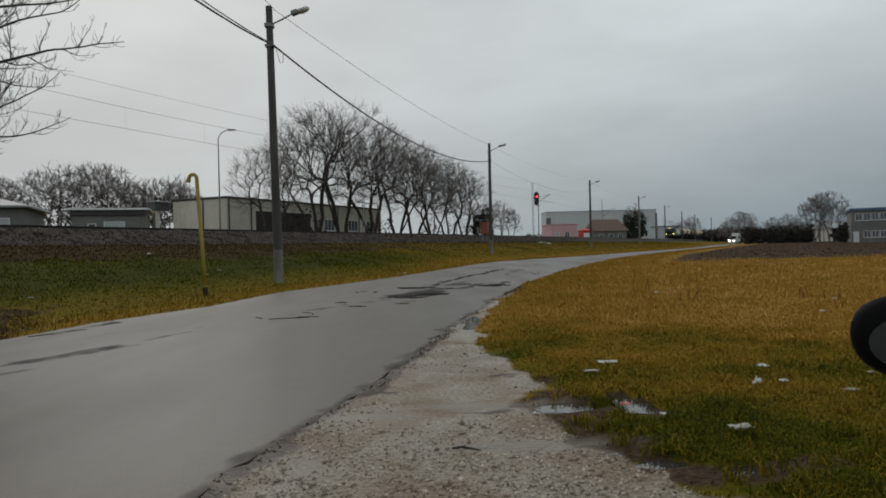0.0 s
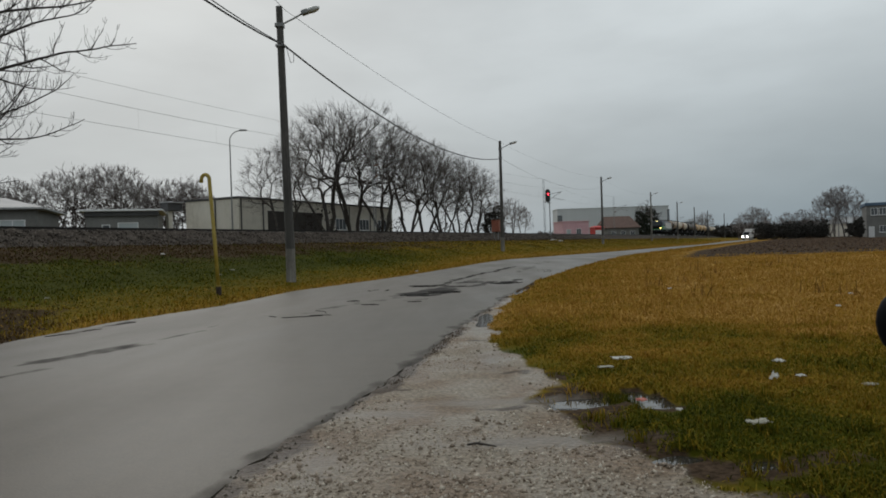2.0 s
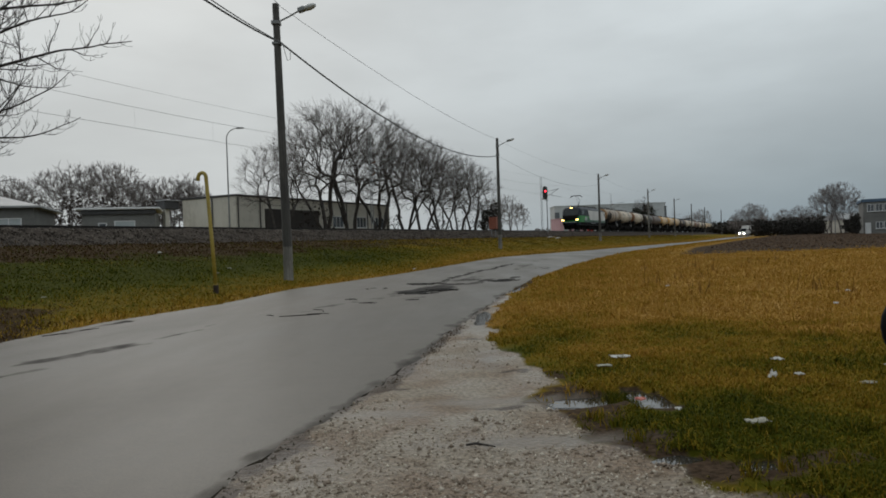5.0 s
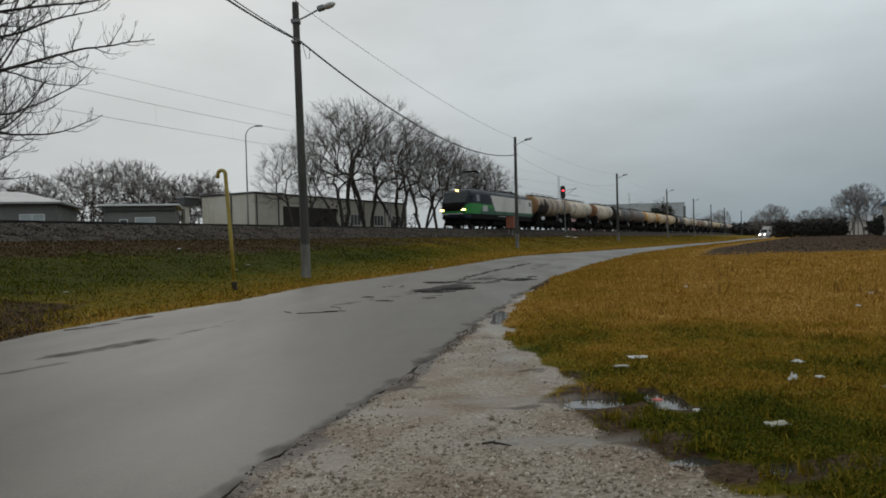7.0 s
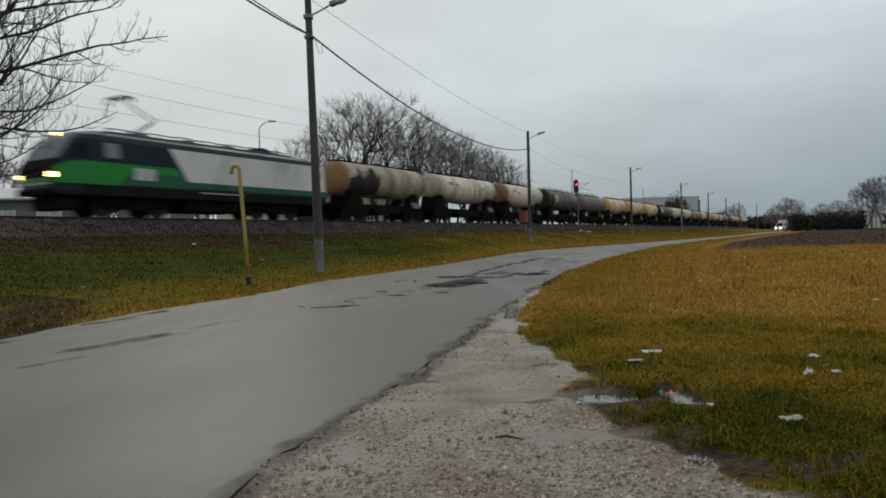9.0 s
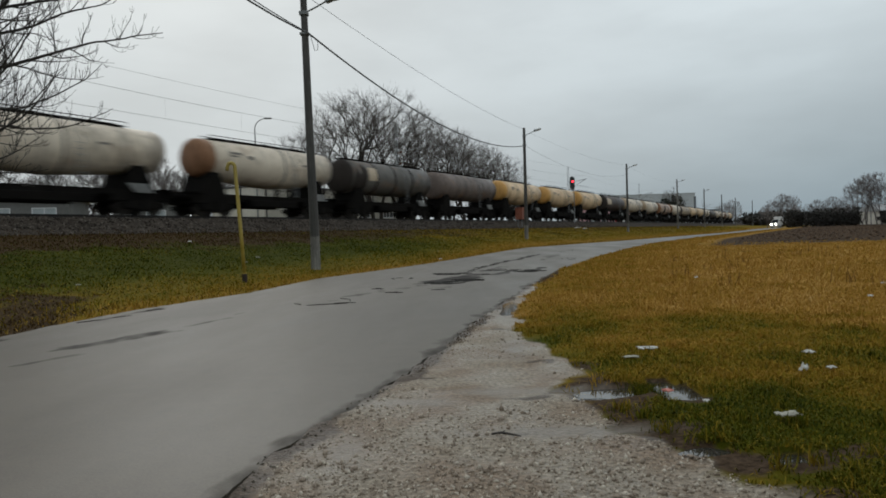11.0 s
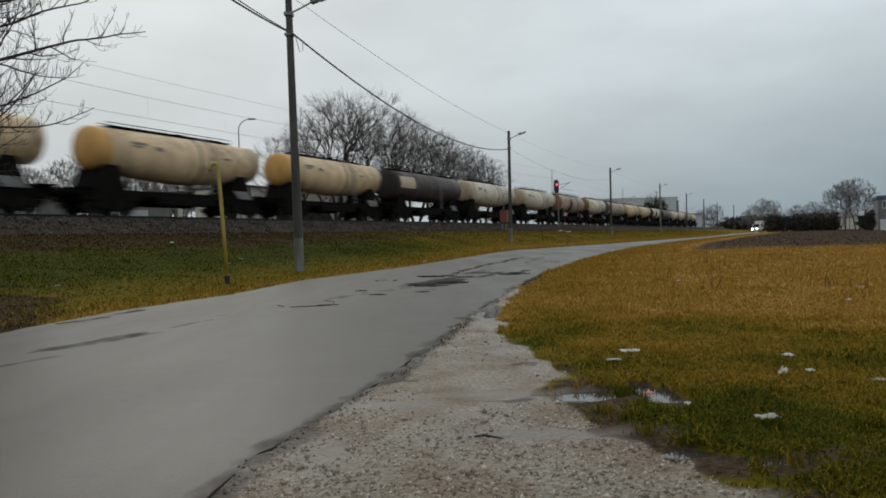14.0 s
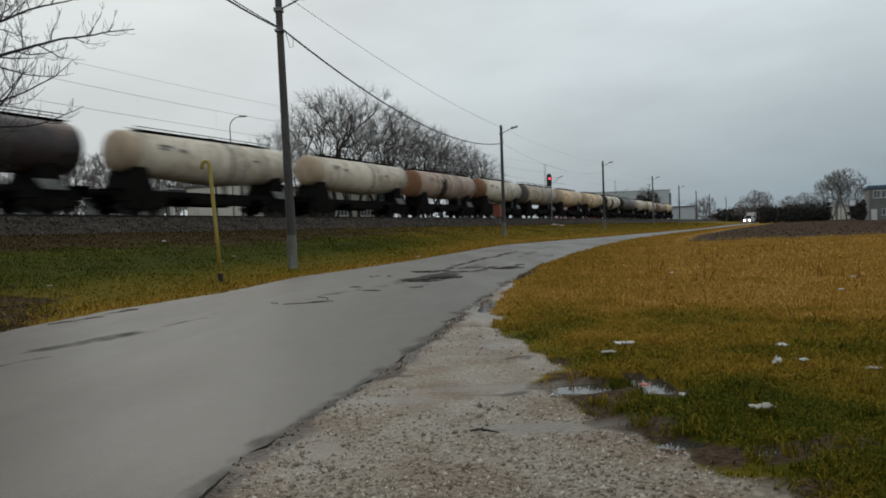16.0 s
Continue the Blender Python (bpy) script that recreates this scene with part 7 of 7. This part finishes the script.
# ---- the parked car by the viewpoint ----
CAR_PAINT = material("dark_grey_car_paint", [(0.014, 0.015, 0.017), (0.022, 0.023, 0.026)], 1.5, 0.25)
CAR_BLACK = material("black_plastic", [(0.004, 0.004, 0.0045), (0.008, 0.008, 0.009)], 4, 0.5, spec=0.06)
MIRROR = material("mirror_glass", [(0.10, 0.11, 0.115), (0.13, 0.14, 0.145)], 1, 0.05, 1.0)


def parked_car():
    """A hatchback; +x is its front, its left side faces +y."""
    ob = thing("parked_car", "dark grey hatchback parked on the verge with its wing mirror out", "car", pose(1.293, 0.04, 0.0, 0, 0, 54))
    prof = [(2.15, 0.42, 0.62, 0.70), (2.08, 0.30, 0.72, 0.80), (1.7, 0.24, 0.80, 0.85), (1.1, 0.22, 0.92, 0.87), (0.75, 0.2, 0.96, 0.875), (-0.6, 0.2, 0.97, 0.875), (-1.5, 0.22, 0.98, 0.86), (-1.9, 0.3, 0.96, 0.82), (-2.0, 0.42, 0.9, 0.74)]
    bm = bmesh.new()
    rings = []
    for x, zb, zt, w in prof:
        half = [(w * 0.9, zb), (w, zb + 0.15), (w, zt - 0.18), (w * 0.95, zt - 0.04), (w * 0.8, zt)]
        rings.append([bm.verts.new((x, -y, z)) for y, z in half] + [bm.verts.new((x, y, z)) for y, z in reversed(half)])
    for a, b in zip(rings, rings[1:]):
        for k in range(10):
            bm.faces.new((a[k], a[(k + 1) % 10], b[(k + 1) % 10], b[k]))
    bm.faces.new(rings[0]), bm.faces.new(rings[-1])
    part("body", bm, CAR_PAINT, ob, smooth=True)
    bm = bmesh.new()
    rings = []
    for x, zt, w in ((0.95, 0.95, 0.72), (0.35, 1.30, 0.64), (-0.1, 1.42, 0.60), (-1.1, 1.42, 0.60), (-1.6, 1.30, 0.62), (-1.85, 0.97, 0.70)):
        half = [(0.80, 0.94), ((0.80 + w) / 2, (0.94 + zt) / 2), (w, max(0.95, zt - 0.06)), (w * 0.8, max(0.955, zt))]
        rings.append([bm.verts.new((x, -y, z)) for y, z in half] + [bm.verts.new((x, y, z)) for y, z in reversed(half)])
    for a, b in zip(rings, rings[1:]):
        for k in range(8):
            bm.faces.new((a[k], a[(k + 1) % 8], b[(k + 1) % 8], b[k]))
    bm.faces.new(rings[0]), bm.faces.new(rings[-1])
    part("glasshouse", bm, GLASS_DARK, ob, "dark car windows", True)
    bm = bmesh.new()
    box(bm, (-0.6, 0, 1.435), (1.25, 1.0, 0.03))
    part("roof", bm, CAR_PAINT, ob)
    for x in (1.35, -1.25):
        for y in (-0.80, 0.80):
            bm = bmesh.new()
            rod(bm, (x, y - 0.1, 0.31), (x, y + 0.1, 0.31), 0.31, 0.31, 20)
            w = part("wheel", bm, TYRE, ob)
            bm = bmesh.new()
            rod(bm, (x, y - 0.105, 0.31), (x, y + 0.105, 0.31), 0.20, 0.20, 14)
            part("rim", bm, SILVER, w)
    for s in (1, -1):
        cx, cy, cz = 0.55, s * 1.03, 0.885
        bm = bmesh.new()
        bmesh.ops.create_uvsphere(bm, u_segments=24, v_segments=16, radius=1.0)
        for v in bm.verts:
            x, y, z = v.co
            # blunt towards the rear, where the glass sits, and at the outer end
            v.co = (cx + (0.075 * x if x > 0 else 0.035 * x), cy + 0.118 * y, cz + 0.076 * z / max(0.2, 1 - y * y) ** 0.12 + 0.006 * y * s)
        mir = part("wing_mirror", bm, CAR_BLACK, ob, "black wing mirror housing", True)
        bm = bmesh.new()
        plate(bm, [(cx - 0.034, cy + s * (-0.004) + 0.092 * math.cos(a), cz - 0.004 + 0.052 * math.sin(a)) for a in [i * math.tau / 28 for i in range(28)]], (-0.004, 0, 0))
        part("mirror_glass", bm, MIRROR, mir, "mirror glass")
        bm = bmesh.new()
        rod(bm, (cx, s * 0.84, cz - 0.03), (cx, s * 0.98, cz - 0.02), 0.035, 0.03, 8)
        part("mirror_arm", bm, CAR_BLACK, mir)


parked_car()

# ---- litter ----
PAPER = material("wet_white_paper", [(0.42, 0.41, 0.38), (0.60, 0.59, 0.56)], 14, 0.6)
PAPER_DULL = material("muddy_paper", [(0.26, 0.25, 0.20), (0.42, 0.40, 0.33)], 14, 0.7)
RED_WRAP = material("faded_red_wrapper", [(0.42, 0.10, 0.07), (0.55, 0.20, 0.15)], 14, 0.5)


def scrap(x, y, w, d, h, turn, mat, label, seed):
    """A crumpled sheet lying in the grass."""
    rng = np.random.default_rng(seed)
    bm = bmesh.new()
    n = 6
    g = [[None] * n for _ in range(n)]
    z0 = float(ground_z(x, y))
    for i in range(n):
        for j in range(n):
            u, v = i / (n - 1) - 0.5, j / (n - 1) - 0.5
            edge = 1 - 0.12 * rng.random()
            px, py = w * u * edge, d * v * edge
            cx, cy = px * math.cos(turn) - py * math.sin(turn), px * math.sin(turn) + py * math.cos(turn)
            g[i][j] = bm.verts.new((x + cx, y + cy, z0 + 0.025 + h * (0.25 + 0.5 * rng.random()) * (1 - (1.2 if h > 0.1 else 0.5) * max(abs(u), abs(v)))))
    faces = [bm.faces.new((g[i][j], g[i + 1][j], g[i + 1][j + 1], g[i][j + 1])) for i in range(n - 1) for j in range(n - 1)]
    ext = bmesh.ops.extrude_face_region(bm, geom=faces)
    bmesh.ops.translate(bm, verts=[v for v in ext["geom"] if isinstance(v, bmesh.types.BMVert)], vec=(0, 0, 0.006))
    return tagged(part("litter_scrap", bm, mat), label, "litter", group="litter in the grass")


WHITE_SCRAP = "crumpled wet white paper scrap lying in the grass"
for i, (x, y, w, d, h, turn, mat, label) in enumerate([
        (2.60, 5.61, 0.085, 0.06, 0.045, 0.3, PAPER, WHITE_SCRAP), (1.64, 3.81, 0.12, 0.07, 0.03, 0.2, PAPER_DULL, "muddy flattened paper wrapper in the grass"),
        (1.42, 6.01, 0.16, 0.10, 0.04, 0.1, PAPER, WHITE_SCRAP), (1.20, 5.65, 0.12, 0.05, 0.03, 0.2, PAPER_DULL, "muddy paper strip in the grass"),
        (2.27, 4.98, 0.075, 0.05, 0.11, 0.9, PAPER, "white paper scrap standing up in the grass"), (2.49, 5.04, 0.06, 0.04, 0.03, 0.2, PAPER, WHITE_SCRAP),
        (1.31, 4.14, 0.03, 0.03, 0.025, 0.5, PAPER, WHITE_SCRAP), (1.16, 4.42, 0.055, 0.05, 0.03, 0.4, RED_WRAP, "faded red wrapper floating in a puddle"),
        (1.22, 4.78, 0.09, 0.10, 0.03, 0.2, PAPER, "white plastic film in the puddle"), (3.3, 5.3, 0.05, 0.03, 0.02, 0.4, PAPER_DULL, "muddy paper strip in the grass"),
        (2.8, 4.72, 0.09, 0.05, 0.02, 0.1, PAPER_DULL, "muddy paper strip in the grass"), (5.2, 9.4, 0.05, 0.05, 0.05, 0.2, PAPER, WHITE_SCRAP), (4.2, 13.5, 0.07, 0.06, 0.06, 0.2, PAPER, WHITE_SCRAP),
        (6.4, 11.2, 0.07, 0.05, 0.05, 0.2, PAPER, WHITE_SCRAP), (-11.2, 26.0, 0.16, 0.14, 0.12, 0.2, PAPER, "white scrap caught on the railway bank"),
        (-7.75, 23.6, 0.16, 0.10, 0.08, 0.2, PAPER_DULL, "muddy scrap on the railway bank"), (-7.5, 21.6, 0.14, 0.08, 0.07, 0.6, PAPER_DULL, "muddy scrap on the railway bank"),
        (-1.6, 28.2, 0.16, 0.10, 0.10, 0.2, PAPER, "white scrap caught on the railway bank"), (11.6, 80, 0.9, 0.4, 0.25, 0.2, PAPER, "pale plastic sheet lying on the bank"), (12.5, 80.4, 0.7, 0.4, 0.22, 0.2, PAPER, "pale plastic sheet lying on the bank"),
        (-8.6, 14.2, 0.10, 0.08, 0.05, 0.2, PAPER_DULL, "muddy scrap on the railway bank")]):
    scrap(*((0.945 * x, 0.945 * y) if y < 7 else (x, y)), w, d, h, turn, mat, label, 300 + i)

bm = bmesh.new()
tube(bm, [(0.02, 3.53, 0.018), (0.07, 3.525, 0.026), (0.13, 3.50, 0.022), (0.17, 3.49, 0.016)], [0.006, 0.007, 0.006, 0.003], 6)
tube(bm, [(0.07, 3.525, 0.026), (0.09, 3.55, 0.030)], [0.004, 0.002], 5)
tagged(part("fallen_twig", bm, BARK), "small dark twig lying on the gravel", "twig")


# ---- what moves ----
# seconds, and the place of the locomotive's nose along the track
RUN = [(0, 246.2), (0.5, 232.7), (1.0, 219.0), (1.5, 205.3), (2, 191.5), (2.5, 178.1), (3.0, 164.7), (3.5, 151.2), (4.2, 131.4), (5.0, 108.6), (5.5, 94.8), (6, 81.4), (6.5, 70.6),
       (7, 60.1), (7.5, 49.7), (8, 39.1), (8.5, 28.3), (9, 17.85), (9.8, 1.5), (10.6, -14.8), (11.5, -33.3), (12, -43.4), (12.5, -53.6), (13, -63.9), (13.5, -74.1), (14, -84.1),
       (14.5, -94.1), (15, -103.9), (15.5, -113.8), (16, -124.1)]


def motions():
    for vehicle, behind in TRAIN:
        walk(vehicle, [(t, pose(*track(s + behind, 0, RAIL_Z), 0, 0, RZ)) for t, s in RUN])


motions()
